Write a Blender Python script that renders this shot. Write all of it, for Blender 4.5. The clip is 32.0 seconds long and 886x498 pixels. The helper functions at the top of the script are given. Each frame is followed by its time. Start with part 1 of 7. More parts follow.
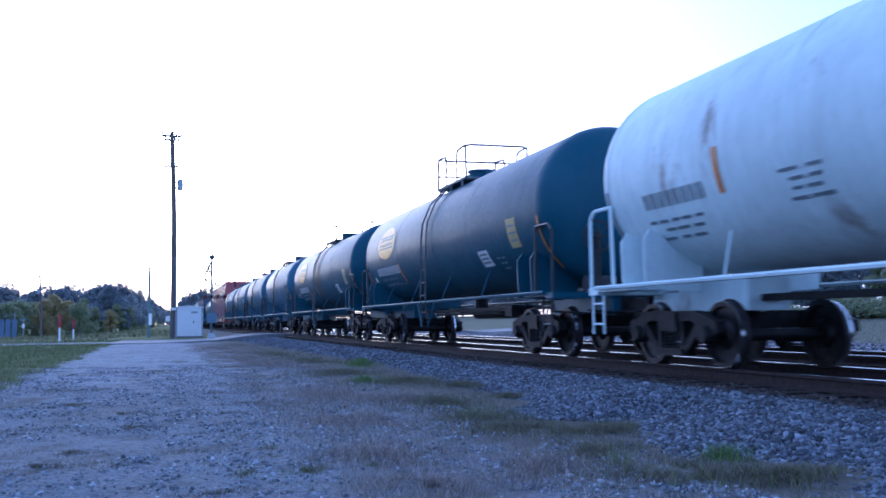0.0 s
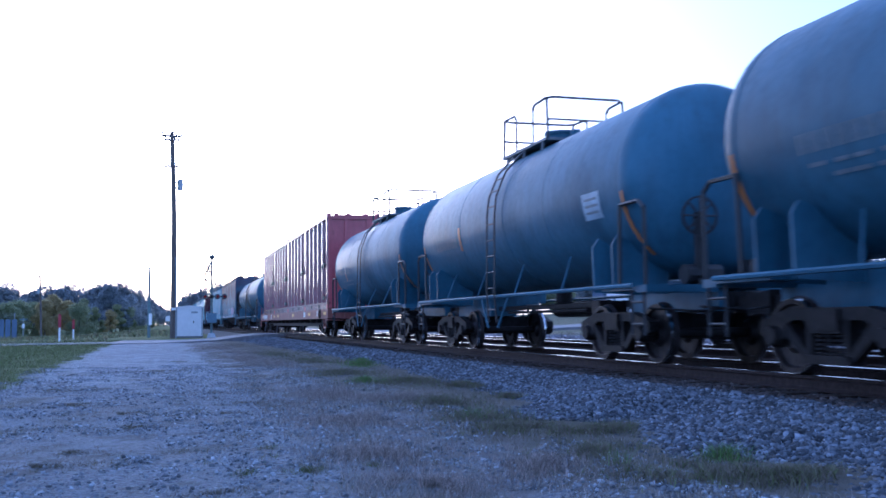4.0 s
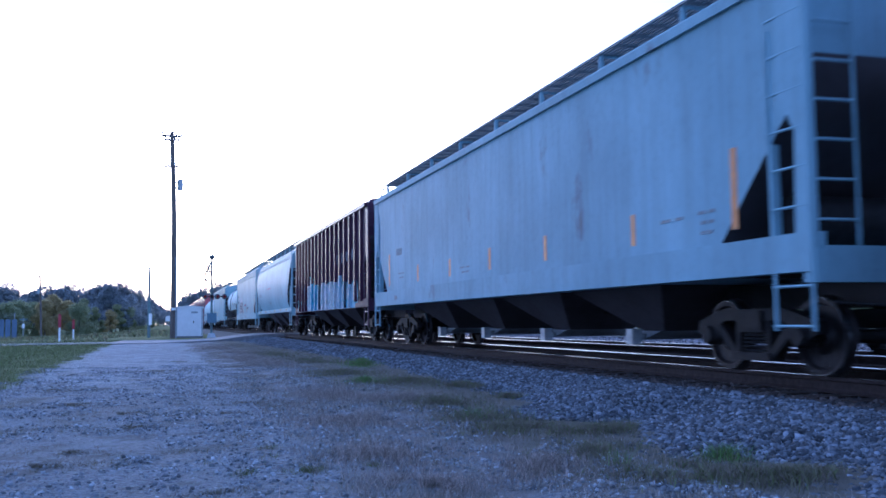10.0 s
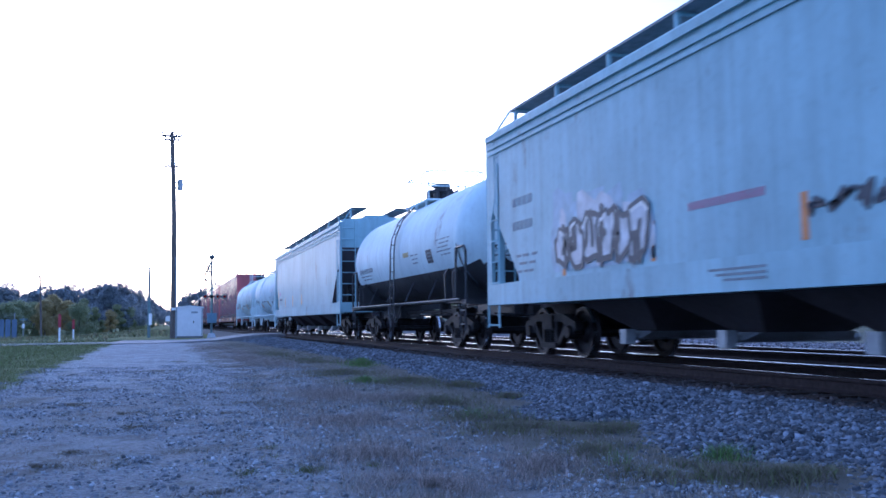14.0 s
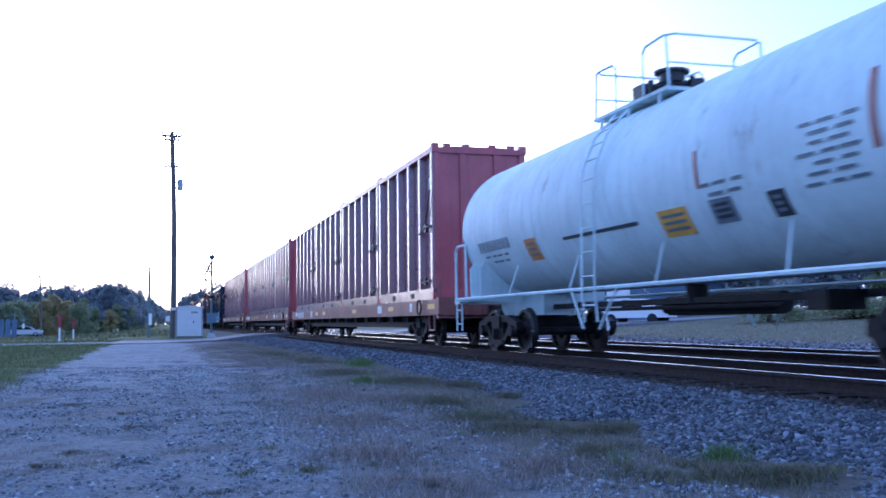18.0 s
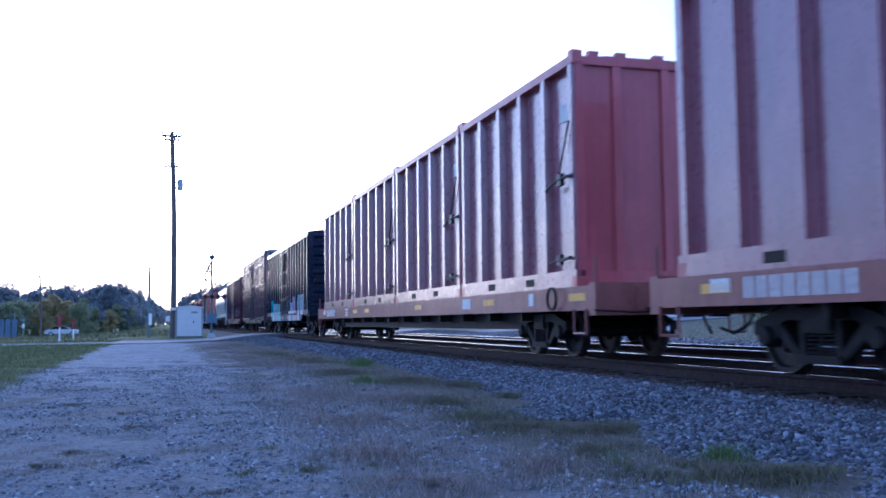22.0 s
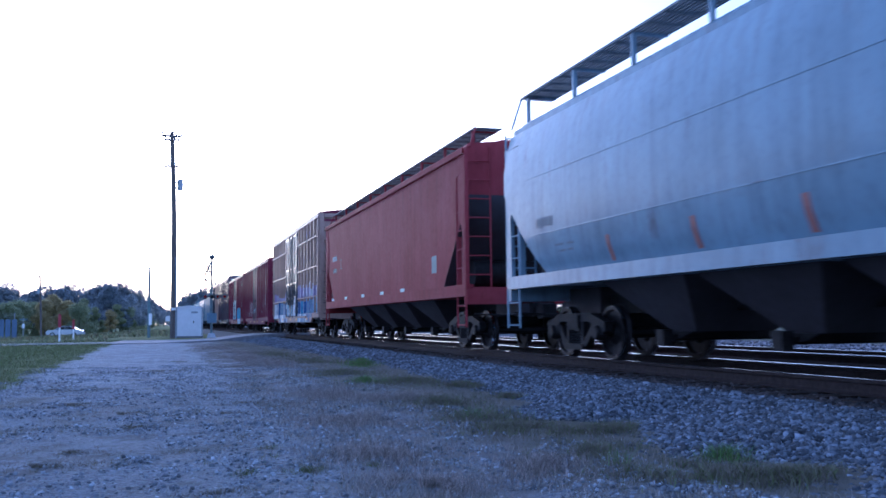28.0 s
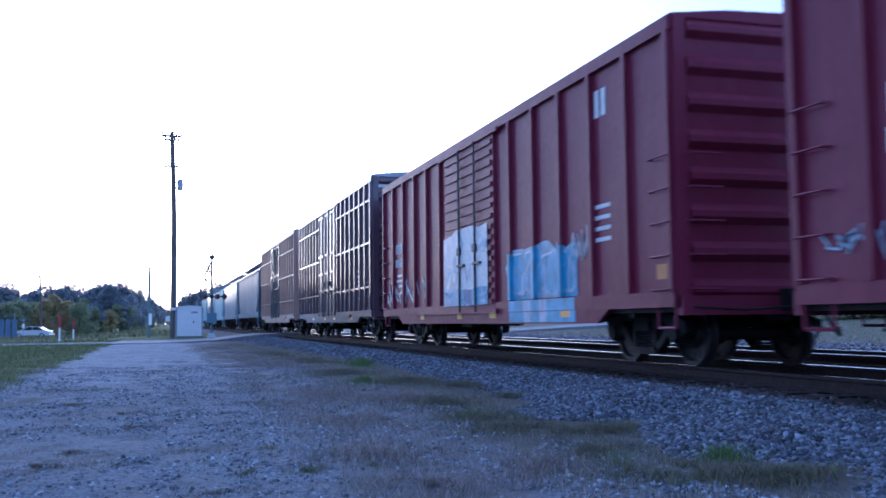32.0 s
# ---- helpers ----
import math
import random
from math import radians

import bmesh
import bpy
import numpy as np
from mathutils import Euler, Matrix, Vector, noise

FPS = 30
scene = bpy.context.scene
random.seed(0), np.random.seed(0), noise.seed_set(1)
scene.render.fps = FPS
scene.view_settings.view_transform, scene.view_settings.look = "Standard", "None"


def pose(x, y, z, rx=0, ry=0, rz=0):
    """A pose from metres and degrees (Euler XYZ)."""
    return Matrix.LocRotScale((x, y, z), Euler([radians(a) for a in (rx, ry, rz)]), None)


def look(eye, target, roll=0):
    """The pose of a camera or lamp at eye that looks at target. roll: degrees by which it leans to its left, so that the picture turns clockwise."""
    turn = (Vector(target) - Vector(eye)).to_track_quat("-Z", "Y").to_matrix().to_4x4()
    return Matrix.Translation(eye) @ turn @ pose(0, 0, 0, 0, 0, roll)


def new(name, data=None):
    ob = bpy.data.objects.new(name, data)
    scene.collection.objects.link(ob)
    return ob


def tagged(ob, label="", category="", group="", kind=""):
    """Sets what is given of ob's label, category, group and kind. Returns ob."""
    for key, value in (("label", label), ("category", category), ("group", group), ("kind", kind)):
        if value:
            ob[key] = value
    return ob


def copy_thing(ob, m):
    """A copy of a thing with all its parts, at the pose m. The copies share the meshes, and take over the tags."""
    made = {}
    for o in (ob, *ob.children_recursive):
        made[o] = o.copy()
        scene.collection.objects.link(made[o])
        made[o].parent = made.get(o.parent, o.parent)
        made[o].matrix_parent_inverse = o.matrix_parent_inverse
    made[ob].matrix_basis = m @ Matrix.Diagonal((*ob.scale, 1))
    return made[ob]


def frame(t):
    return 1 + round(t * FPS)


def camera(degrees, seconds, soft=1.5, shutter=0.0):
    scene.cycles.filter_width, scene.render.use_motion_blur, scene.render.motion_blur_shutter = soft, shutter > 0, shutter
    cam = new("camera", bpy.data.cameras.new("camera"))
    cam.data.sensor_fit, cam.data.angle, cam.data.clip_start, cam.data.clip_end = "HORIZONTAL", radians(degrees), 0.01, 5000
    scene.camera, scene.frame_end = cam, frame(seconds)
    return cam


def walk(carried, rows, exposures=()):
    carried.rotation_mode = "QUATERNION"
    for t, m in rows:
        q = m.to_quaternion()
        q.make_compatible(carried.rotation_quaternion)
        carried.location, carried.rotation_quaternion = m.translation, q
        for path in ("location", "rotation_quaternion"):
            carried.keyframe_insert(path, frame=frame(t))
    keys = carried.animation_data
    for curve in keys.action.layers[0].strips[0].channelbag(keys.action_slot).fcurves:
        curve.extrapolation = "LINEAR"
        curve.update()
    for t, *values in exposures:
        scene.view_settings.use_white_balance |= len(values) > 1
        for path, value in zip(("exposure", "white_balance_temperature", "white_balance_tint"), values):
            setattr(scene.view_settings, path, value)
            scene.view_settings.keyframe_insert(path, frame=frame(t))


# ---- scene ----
# Camera on its stand beside the gravel lane
SECONDS = 32.0
cam = camera(49.52, SECONDS, 1.6, 0.2)
EYE = look((0.0, 0.0, 1.07), (2.8084, 9.5685, 1.8165), -0.60)
walk(cam, [(0.0, EYE), (SECONDS, EYE)], [(0.0, 1.20, 4100.0, 23.0), (16.0, 1.15, 4100.0, 23.0), (SECONDS, 1.11, 4100.0, 23.0)])

# Evening light: bright pale sky, sun just down behind the trees ahead
world = bpy.data.worlds.new("evening_sky")
scene.world = world
world.use_nodes = True
sky = world.node_tree.nodes.new("ShaderNodeTexSky")
sky.sky_type = "NISHITA"
sky.sun_disc = False
sky.sun_elevation = radians(9.0)
sky.sun_rotation = radians(4.0)
sky.air_density, sky.dust_density, sky.ozone_density = 1.0, 3.0, 1.5
backing = world.node_tree.nodes["Background"]
backing.inputs["Strength"].default_value = 0.058
world.node_tree.links.new(sky.outputs["Color"], backing.inputs["Color"])
haze = world.node_tree.nodes.new("ShaderNodeBackground")
haze.inputs["Color"].default_value = (0.84, 0.90, 1.0, 1)
haze.inputs["Strength"].default_value = 0.28
both = world.node_tree.nodes.new("ShaderNodeAddShader")
world.node_tree.links.new(backing.outputs[0], both.inputs[0])
world.node_tree.links.new(haze.outputs[0], both.inputs[1])
world.node_tree.links.new(both.outputs[0], world.node_tree.nodes["World Output"].inputs["Surface"])
lamp = bpy.data.lights.new("sun", "SUN")
lamp.energy, lamp.angle, lamp.color = 0.12, radians(35), (1.0, 0.93, 0.88)
sun = new("sun", lamp)
sun.matrix_world = look((6, 50, 9), (0, 0, 0))

RAIL_Z = 0.43
TRACK_X, TRACK2_X = 7.66, 11.85
SPEED = 16.174


# ---- mesh and material tools ----
class M:
    """Gathers boxes, tubes and sheets into one mesh."""

    def __init__(self):
        self.v, self.f, self.m, self.slot = [], [], [], 0

    def add(self, verts, faces):
        n = len(self.v)
        self.v += [tuple(p) for p in verts]
        self.f += [tuple(i + n for i in f) for f in faces]
        self.m += [self.slot] * len(faces)
        return self

    def box(self, x0, x1, y0, y1, z0, z1):
        v = [(x, y, z) for z in (z0, z1) for y in (y0, y1) for x in (x0, x1)]
        return self.add(v, [(0, 2, 3, 1), (4, 5, 7, 6), (0, 1, 5, 4), (2, 6, 7, 3), (0, 4, 6, 2), (1, 3, 7, 5)])

    def loft(self, rings, caps=True):
        n = len(rings[0])
        v = [p for r in rings for p in r]
        f = [(k * n + i, k * n + (i + 1) % n, (k + 1) * n + (i + 1) % n, (k + 1) * n + i)
             for k in range(len(rings) - 1) for i in range(n)]
        if caps:
            f += [tuple(range(n))[::-1], tuple(range((len(rings) - 1) * n, len(rings) * n))]
        return self.add(v, f)

    def cyl(self, p, q, r, n=8, r2=None):
        p, q = Vector(p), Vector(q)
        d = (q - p).normalized()
        a = d.orthogonal().normalized()
        b = d.cross(a)
        r2 = r if r2 is None else r2
        ring = lambda c, k: [c + (a * math.cos(t) + b * math.sin(t)) * k for t in [2 * math.pi * i / n for i in range(n)]]
        return self.loft([ring(p, r), ring(q, r2)])

    def tube(self, pts, r, n=5):
        for p, q in zip(pts, pts[1:]):
            self.cyl(p, q, r, n)
        return self

    def prism(self, prof, y0, y1):
        return self.loft([[(x, y0, z) for x, z in prof], [(x, y1, z) for x, z in prof]])

    def prismx(self, prof, x0, x1):
        return self.loft([[(x0, y, z) for y, z in prof], [(x1, y, z) for y, z in prof]])

    def lathe_y(self, prof, cx, cz, n=32, ring=False):
        """prof: (y, radius) along y."""
        rings = [[(cx + r * math.cos(t), y, cz + r * math.sin(t)) for t in [2 * math.pi * i / n for i in range(n)]] for y, r in prof]
        return self.loft(rings + rings[:1], False) if ring else self.loft(rings)

    def lathe_x(self, prof, cy, cz, n=20, ring=False):
        rings = [[(x, cy + r * math.cos(t), cz + r * math.sin(t)) for t in [2 * math.pi * i / n for i in range(n)]] for x, r in prof]
        return self.loft(rings + rings[:1], False) if ring else self.loft(rings)

    def ladder(self, x, y, z0, z1, wide, n, r=0.018, along="y"):
        dx, dy = (0, wide / 2) if along == "y" else (wide / 2, 0)
        for s in (-1, 1):
            self.cyl((x + s * dx, y + s * dy, z0), (x + s * dx, y + s * dy, z1), r, 5)
        for i in range(n):
            z = z0 + (z1 - z0) * (i + 0.5) / n
            self.cyl((x - dx, y - dy, z), (x + dx, y + dy, z), r * 0.8, 5)
        return self

    def mesh(self, name, mats, smooth):
        me = bpy.data.meshes.new(name)
        me.from_pydata(self.v, [], self.f)
        for mt in mats:
            me.materials.append(mt)
        if len(mats) > 1:
            me.polygons.foreach_set("material_index", self.m)
        bm = bmesh.new()
        bm.from_mesh(me)
        bmesh.ops.recalc_face_normals(bm, faces=bm.faces)
        bm.to_mesh(me)
        bm.free()
        if smooth:
            me.polygons.foreach_set("use_smooth", [True] * len(me.polygons))
            me.set_sharp_from_angle(angle=radians(smooth))
        me.update()
        return me


KEPT = {}


def part(name, m, mats, parent, label="", smooth=35, key=None, at=None):
    """One mesh object under a thing or a part. key: share the mesh between alike parts."""
    mats = mats if isinstance(mats, (list, tuple)) else [mats]
    if key is not None and key in KEPT:
        me = KEPT[key]
    else:
        me = (m() if callable(m) else m).mesh(name, mats, smooth)
        if key is not None:
            KEPT[key] = me
    ob = new(name, me)
    ob.parent = parent
    if at is not None:
        ob.matrix_basis = at
    if label:
        ob["label"] = label
    return ob


def thing(name, m, label, category, group="", kind="", at=None, mats=None, smooth=35):
    ob = new(name, None if m is None else m.mesh(name, mats if isinstance(mats, (list, tuple)) else [mats], smooth))
    if at is not None:
        ob.matrix_basis = at
    return tagged(ob, label, category, group, kind)


def nodes(name):
    mt = bpy.data.materials.new(name)
    mt.use_nodes = True
    t = mt.node_tree
    return mt, t, t.nodes["Principled BSDF"]


def coords(t, scale, random_shift=True):
    """Object coordinates, shifted a little for each object, times scale."""
    tc = t.nodes.new("ShaderNodeTexCoord")
    mp = t.nodes.new("ShaderNodeMapping")
    mp.inputs["Scale"].default_value = scale if isinstance(scale, tuple) else (scale,) * 3
    t.links.new(tc.outputs["Object"], mp.inputs["Vector"])
    if random_shift:
        oi = t.nodes.new("ShaderNodeObjectInfo")
        ml = t.nodes.new("ShaderNodeMath")
        ml.operation = "MULTIPLY"
        ml.inputs[1].default_value = 37.0
        t.links.new(oi.outputs["Random"], ml.inputs[0])
        t.links.new(ml.outputs[0], mp.inputs["Location"])
    return mp.outputs["Vector"]


def noise_fac(t, scale, lo, hi, detail=5.0, rough=0.6, shift=True):
    """A noise mask from 0 below lo to 1 above hi."""
    nz = t.nodes.new("ShaderNodeTexNoise")
    nz.inputs["Scale"].default_value = 1.0
    nz.inputs["Detail"].default_value = detail
    nz.inputs["Roughness"].default_value = rough
    t.links.new(coords(t, scale, shift), nz.inputs["Vector"])
    mr = t.nodes.new("ShaderNodeMapRange")
    mr.inputs["From Min"].default_value, mr.inputs["From Max"].default_value = lo, hi
    t.links.new(nz.outputs["Fac"], mr.inputs["Value"])
    return mr.outputs["Result"], nz.outputs["Fac"]


def mix(t, fac, a, b):
    mx = t.nodes.new("ShaderNodeMix")
    mx.data_type = "RGBA"
    for sock, val in ((mx.inputs[0], fac), (mx.inputs[6], a), (mx.inputs[7], b)):
        if isinstance(val, bpy.types.NodeSocket):
            t.links.new(val, sock)
        elif isinstance(val, (int, float)):
            sock.default_value = val
        else:
            sock.default_value = (*val, 1)
    return mx.outputs[2]


def times(t, fac, k):
    ml = t.nodes.new("ShaderNodeMath")
    ml.operation = "MULTIPLY"
    ml.inputs[1].default_value = k
    t.links.new(fac, ml.inputs[0])
    return ml.outputs[0]


def bump(t, bsdf, height, strength, distance=0.02):
    bp = t.nodes.new("ShaderNodeBump")
    bp.inputs["Strength"].default_value, bp.inputs["Distance"].default_value = strength, distance
    t.links.new(height, bp.inputs["Height"])
    t.links.new(bp.outputs["Normal"], bsdf.inputs["Normal"])


def paint(name, rgb, rough=0.42, dirt=0.35, dirt_rgb=(0.06, 0.052, 0.048), rust=0.0, rust_rgb=(0.11, 0.035, 0.018), fade=0.25, metal=0.0, spec=0.5, coat=0.0):
    """Weathered paint on steel: fading, streaks that run down, dirt and rust."""
    mt, t, b = nodes(name)
    big, _ = noise_fac(t, 0.55, 0.35, 0.7)
    pale = tuple(min(1, c * (1 + fade) + 0.02) for c in rgb)
    col = mix(t, big, rgb, pale)
    streak, _ = noise_fac(t, (5.0, 5.0, 0.35), 0.45, 0.75)
    col = mix(t, times(t, streak, dirt), col, dirt_rgb)
    fine, raw = noise_fac(t, 9.0, 0.5, 0.8)
    col = mix(t, times(t, fine, dirt * 0.7), col, dirt_rgb)
    if rust:
        rs, _ = noise_fac(t, (1.1, 1.1, 0.5), 0.62 - 0.3 * rust, 0.78 - 0.25 * rust, 8.0, 0.7)
        col = mix(t, rs, col, rust_rgb)
    t.links.new(col, b.inputs["Base Color"])
    rr = t.nodes.new("ShaderNodeMapRange")
    rr.inputs["To Min"].default_value, rr.inputs["To Max"].default_value = rough - 0.06, min(1, rough + 0.22)
    t.links.new(raw, rr.inputs["Value"])
    t.links.new(rr.outputs["Result"], b.inputs["Roughness"])
    b.inputs["Metallic"].default_value = metal
    b.inputs["Specular IOR Level"].default_value = spec
    b.inputs["Coat Weight"].default_value = coat
    b.inputs["Coat Roughness"].default_value = 0.10
    b.inputs["Coat IOR"].default_value = 1.5
    dent, _ = noise_fac(t, 1.6, 0.0, 1.0, 3.0)
    bump(t, b, dent, 0.4, 0.035)
    t.links.new(b.inputs["Normal"].links[0].from_socket, b.inputs["Coat Normal"])
    return mt


def plain(name, rgb, rough=0.6, var=0.3, scale=6.0, metal=0.0, bump_k=0.2):
    mt, t, b = nodes(name)
    f, raw = noise_fac(t, scale, 0.3, 0.7)
    col = mix(t, f, tuple(c * (1 - var) for c in rgb), tuple(min(1, c * (1 + var)) for c in rgb))
    t.links.new(col, b.inputs["Base Color"])
    b.inputs["Roughness"].default_value, b.inputs["Metallic"].default_value = rough, metal
    if bump_k:
        bump(t, b, raw, bump_k, 0.01)
    return mt


def patchy(name, rgb, rust):
    """Pale paint worn through to rust in tall panels on the upper part of a car's side."""
    mt, t, b = nodes(name)
    tc = t.nodes.new("ShaderNodeTexCoord")
    sp = t.nodes.new("ShaderNodeSeparateXYZ")
    t.links.new(tc.outputs["Object"], sp.inputs[0])

    def math_node(op, a, c=None, k=None):
        n = t.nodes.new("ShaderNodeMath")
        n.operation = op
        for i, val in enumerate((a, c, k)):
            if val is None:
                continue
            if isinstance(val, (int, float)):
                n.inputs[i].default_value = val
            else:
                t.links.new(val, n.inputs[i])
        return n.outputs[0]

    _, wob = noise_fac(t, (0.5, 0.35, 0.18), 0, 1, 5.0, 0.6)
    _, fleck = noise_fac(t, (2.5, 2.5, 1.4), 0, 1, 6.0, 0.7)
    _, drift = noise_fac(t, (0.2, 0.9, 0.15), 0, 1, 2.0, 0.5)

    def step(val, lo, hi):
        mr = t.nodes.new("ShaderNodeMapRange")
        mr.interpolation_type = "SMOOTHSTEP"
        mr.inputs["From Min"].default_value, mr.inputs["From Max"].default_value = lo, hi
        t.links.new(val, mr.inputs["Value"])
        return mr.outputs["Result"]

    wave = math_node("SINE", math_node("MULTIPLY_ADD", sp.outputs["Y"], 3.1, math_node("MULTIPLY", drift, 9.0)))
    column = step(math_node("MULTIPLY_ADD", fleck, 2.4, wave), 0.35, 1.45)
    height = math_node("MULTIPLY_ADD", wob, 3.2, math_node("MULTIPLY_ADD", fleck, 0.9, sp.outputs["Z"]))
    upper = step(height, 4.30, 4.95)
    high = step(height, 5.2, 6.2)
    worn = math_node("MAXIMUM", math_node("MULTIPLY", column, upper), math_node("MULTIPLY", high, 0.62))
    low_spot = step(fleck, 0.60, 0.68)
    worn = math_node("MAXIMUM", worn, math_node("MULTIPLY", low_spot, math_node("MULTIPLY", step(height, 3.9, 4.3), 0.7)))
    fine, raw = noise_fac(t, (6, 6, 1.2), 0.45, 0.8)
    col = mix(t, times(t, fine, 0.4), rgb, (0.20, 0.19, 0.20))
    col = mix(t, times(t, worn, 0.9), col, rust)
    t.links.new(col, b.inputs["Base Color"])
    b.inputs["Roughness"].default_value = 0.5
    b.inputs["Specular IOR Level"].default_value = 0.10
    b.inputs["Coat Weight"].default_value, b.inputs["Coat Roughness"].default_value = 0.0, 0.3
    bump(t, b, raw, 0.15, 0.02)
    return mt


# ---- materials ----
P_WHITE = paint("white_tank_paint", (0.63, 0.71, 0.71), 0.5, 0.14, rust=0.04, spec=0.2)
P_GREEN = paint("dark_green_tank_paint", (0.013, 0.066, 0.104), 0.42, 0.12, fade=0.15, coat=0.08, spec=0.22)
P_BLUE = paint("dark_blue_tank_paint", (0.044, 0.100, 0.150), 0.42, 0.25, fade=0.7, coat=0.08, spec=0.22, dirt_rgb=(0.03, 0.035, 0.045))
P_BLACK = paint("black_paint", (0.015, 0.015, 0.017), 0.4, 0.3)
P_AQUA = paint("pale_aqua_hopper_paint", (0.255, 0.370, 0.435), 0.45, 0.2, rust=0.03, coat=0.0, spec=0.08)
P_PALE = paint("pale_grey_hopper_paint", (0.335, 0.465, 0.50), 0.4, 0.25, rust=0.06, coat=0.04, spec=0.2)
P_GREY = paint("grey_hopper_paint", (0.235, 0.31, 0.37), 0.36, 0.3, rust=0.1, coat=0.5, spec=0.2)
P_RUSTY = patchy("rusted_grey_hopper_paint", (0.135, 0.215, 0.275), (0.088, 0.022, 0.036))
P_BROWN = paint("dark_brown_hopper_paint", (0.048, 0.015, 0.038), 0.35, 0.3, (0.03, 0.02, 0.022), rust=0.03, coat=0.3, spec=0.15)
P_RED = paint("red_hopper_paint", (0.265, 0.042, 0.048), 0.5, 0.3, rust=0.02, spec=0.06, coat=0.0, dirt_rgb=(0.07, 0.02, 0.02))
P_BOX_RED = paint("red_container_paint", (0.38, 0.085, 0.095), 0.4, 0.25, fade=0.3, rust=0.10, spec=0.3, coat=0.5)
P_SHEET = paint("glossy_red_container_sheet", (0.205, 0.058, 0.080), 0.22, 0.3, fade=0.35, rust=0.05, spec=0.5, coat=1.0)
P_SHEET.node_tree.nodes["Principled BSDF"].inputs["Coat IOR"].default_value = 1.62
P_SHEET.node_tree.nodes["Principled BSDF"].inputs["Coat Roughness"].default_value = 0.14
P_FLAT = paint("red_brown_flatcar_paint", (0.25, 0.095, 0.075), 0.42, 0.4, rust=0.15, coat=0.20, spec=0.25)
P_MAROON = paint("maroon_boxcar_paint", (0.155, 0.014, 0.040), 0.42, 0.25, rust=0.0, coat=0.12, spec=0.2, fade=0.1, dirt_rgb=(0.055, 0.014, 0.022))
P_CSX = paint("dark_blue_boxcar_paint", (0.008, 0.020, 0.043), 0.22, 0.30, (0.014, 0.016, 0.022), fade=0.25, rust=0.03, spec=0.12, coat=0.38)
P_UMBER = paint("brown_boxcar_paint", (0.078, 0.046, 0.058), 0.28, 0.3, fade=0.5, rust=0.03, spec=0.25, coat=0.9, dirt_rgb=(0.035, 0.026, 0.032))
P_TAN = paint("tan_boxcar_paint", (0.38, 0.255, 0.185), 0.45, 0.25, rust=0.06, coat=0.25, spec=0.3)
P_DOOR = paint("black_door_paint", (0.020, 0.030, 0.046), 0.3, 0.3, (0.045, 0.055, 0.07), spec=0.3, coat=0.9)
P_AMBER = plain("amber_reflective_tape", (0.55, 0.20, 0.03), 0.4, 0.2)
P_STRAW = plain("faded_straw_paper", (0.42, 0.34, 0.14), 0.6, 0.25)
P_SLOGAN = plain("faded_violet_lettering", (0.115, 0.095, 0.125), 0.5, 0.5, 5)
P_OCHRE = plain("faded_ochre_paint", (0.20, 0.15, 0.05), 0.5, 0.35, 8)
P_ORANGE_PAPER = plain("orange_paper", (0.62, 0.27, 0.07), 0.6, 0.2)
P_RUSTLINE = plain("dull_red_tape", (0.36, 0.15, 0.12), 0.5, 0.2)
P_STAIN = plain("spilled_oil", (0.010, 0.011, 0.014), 0.45, 0.4, 3)
P_YELLOW = plain("yellow_plate_paint", (0.75, 0.42, 0.05), 0.4, 0.15)
P_MARK = plain("white_marking_paint", (0.68, 0.68, 0.66), 0.5, 0.25, 20)
P_INK = plain("dark_marking_paint", (0.04, 0.045, 0.06), 0.5, 0.2, 20)
P_FAINT = plain("faded_grey_marking_paint", (0.17, 0.20, 0.225), 0.5, 0.3, 20)
P_PINK = plain("red_marking_paint", (0.38, 0.13, 0.20), 0.5, 0.2, 20)
P_SKYB = plain("light_blue_spray_paint", (0.13, 0.34, 0.50), 0.45, 0.3, 4)
P_ROYAL = plain("blue_spray_paint", (0.045, 0.115, 0.29), 0.45, 0.3, 4)
P_LILAC = plain("lilac_spray_paint", (0.33, 0.25, 0.40), 0.45, 0.3, 4)
P_MINT = plain("mint_spray_paint", (0.20, 0.44, 0.42), 0.45, 0.3, 4)
P_SILVER = plain("silver_spray_paint", (0.46, 0.48, 0.52), 0.4, 0.3, 4)
P_TEAL = plain("teal_spray_paint", (0.02, 0.30, 0.36), 0.45, 0.3, 4)
STEEL_DARK = plain("grimy_cast_steel", (0.014, 0.012, 0.012), 0.6, 0.5, 7)
# chute paint; on the hull's lower ends it stands for shade in the notches
P_CHUTE_SHADE = paint("grimy_brown_chute_and_notch_shade", (0.050, 0.042, 0.046), 0.5, 0.3)
P_PRIMER = plain("dull_red_primer", (0.36, 0.085, 0.07), 0.5, 0.4, 5)
# slope brown holds weathering and the shade of the car ends
P_SLOPE_SHADE = paint("weathered_and_shaded_slope_brown", (0.15, 0.110, 0.108), 0.6, 0.4)
STEEL_WHEEL = plain("wheel_steel", (0.035, 0.03, 0.03), 0.45, 0.4, 9, 0.6)
STEEL_TREAD = plain("polished_tread_steel", (0.55, 0.55, 0.57), 0.18, 0.1, 9, 1.0, 0.0)
GRATE = plain("galvanised_grating", (0.16, 0.17, 0.18), 0.55, 0.3, 8, 0.5)
RAIL_TOP = plain("polished_rail_head", (0.85, 0.85, 0.86), 0.15, 0.08, 3, 1.0, 0.0)
RAIL_SIDE = plain("rusty_rail", (0.032, 0.021, 0.018), 0.75, 0.4, 12)
TIE_WOOD = plain("creosoted_tie", (0.030, 0.022, 0.018), 0.85, 0.5, 10)
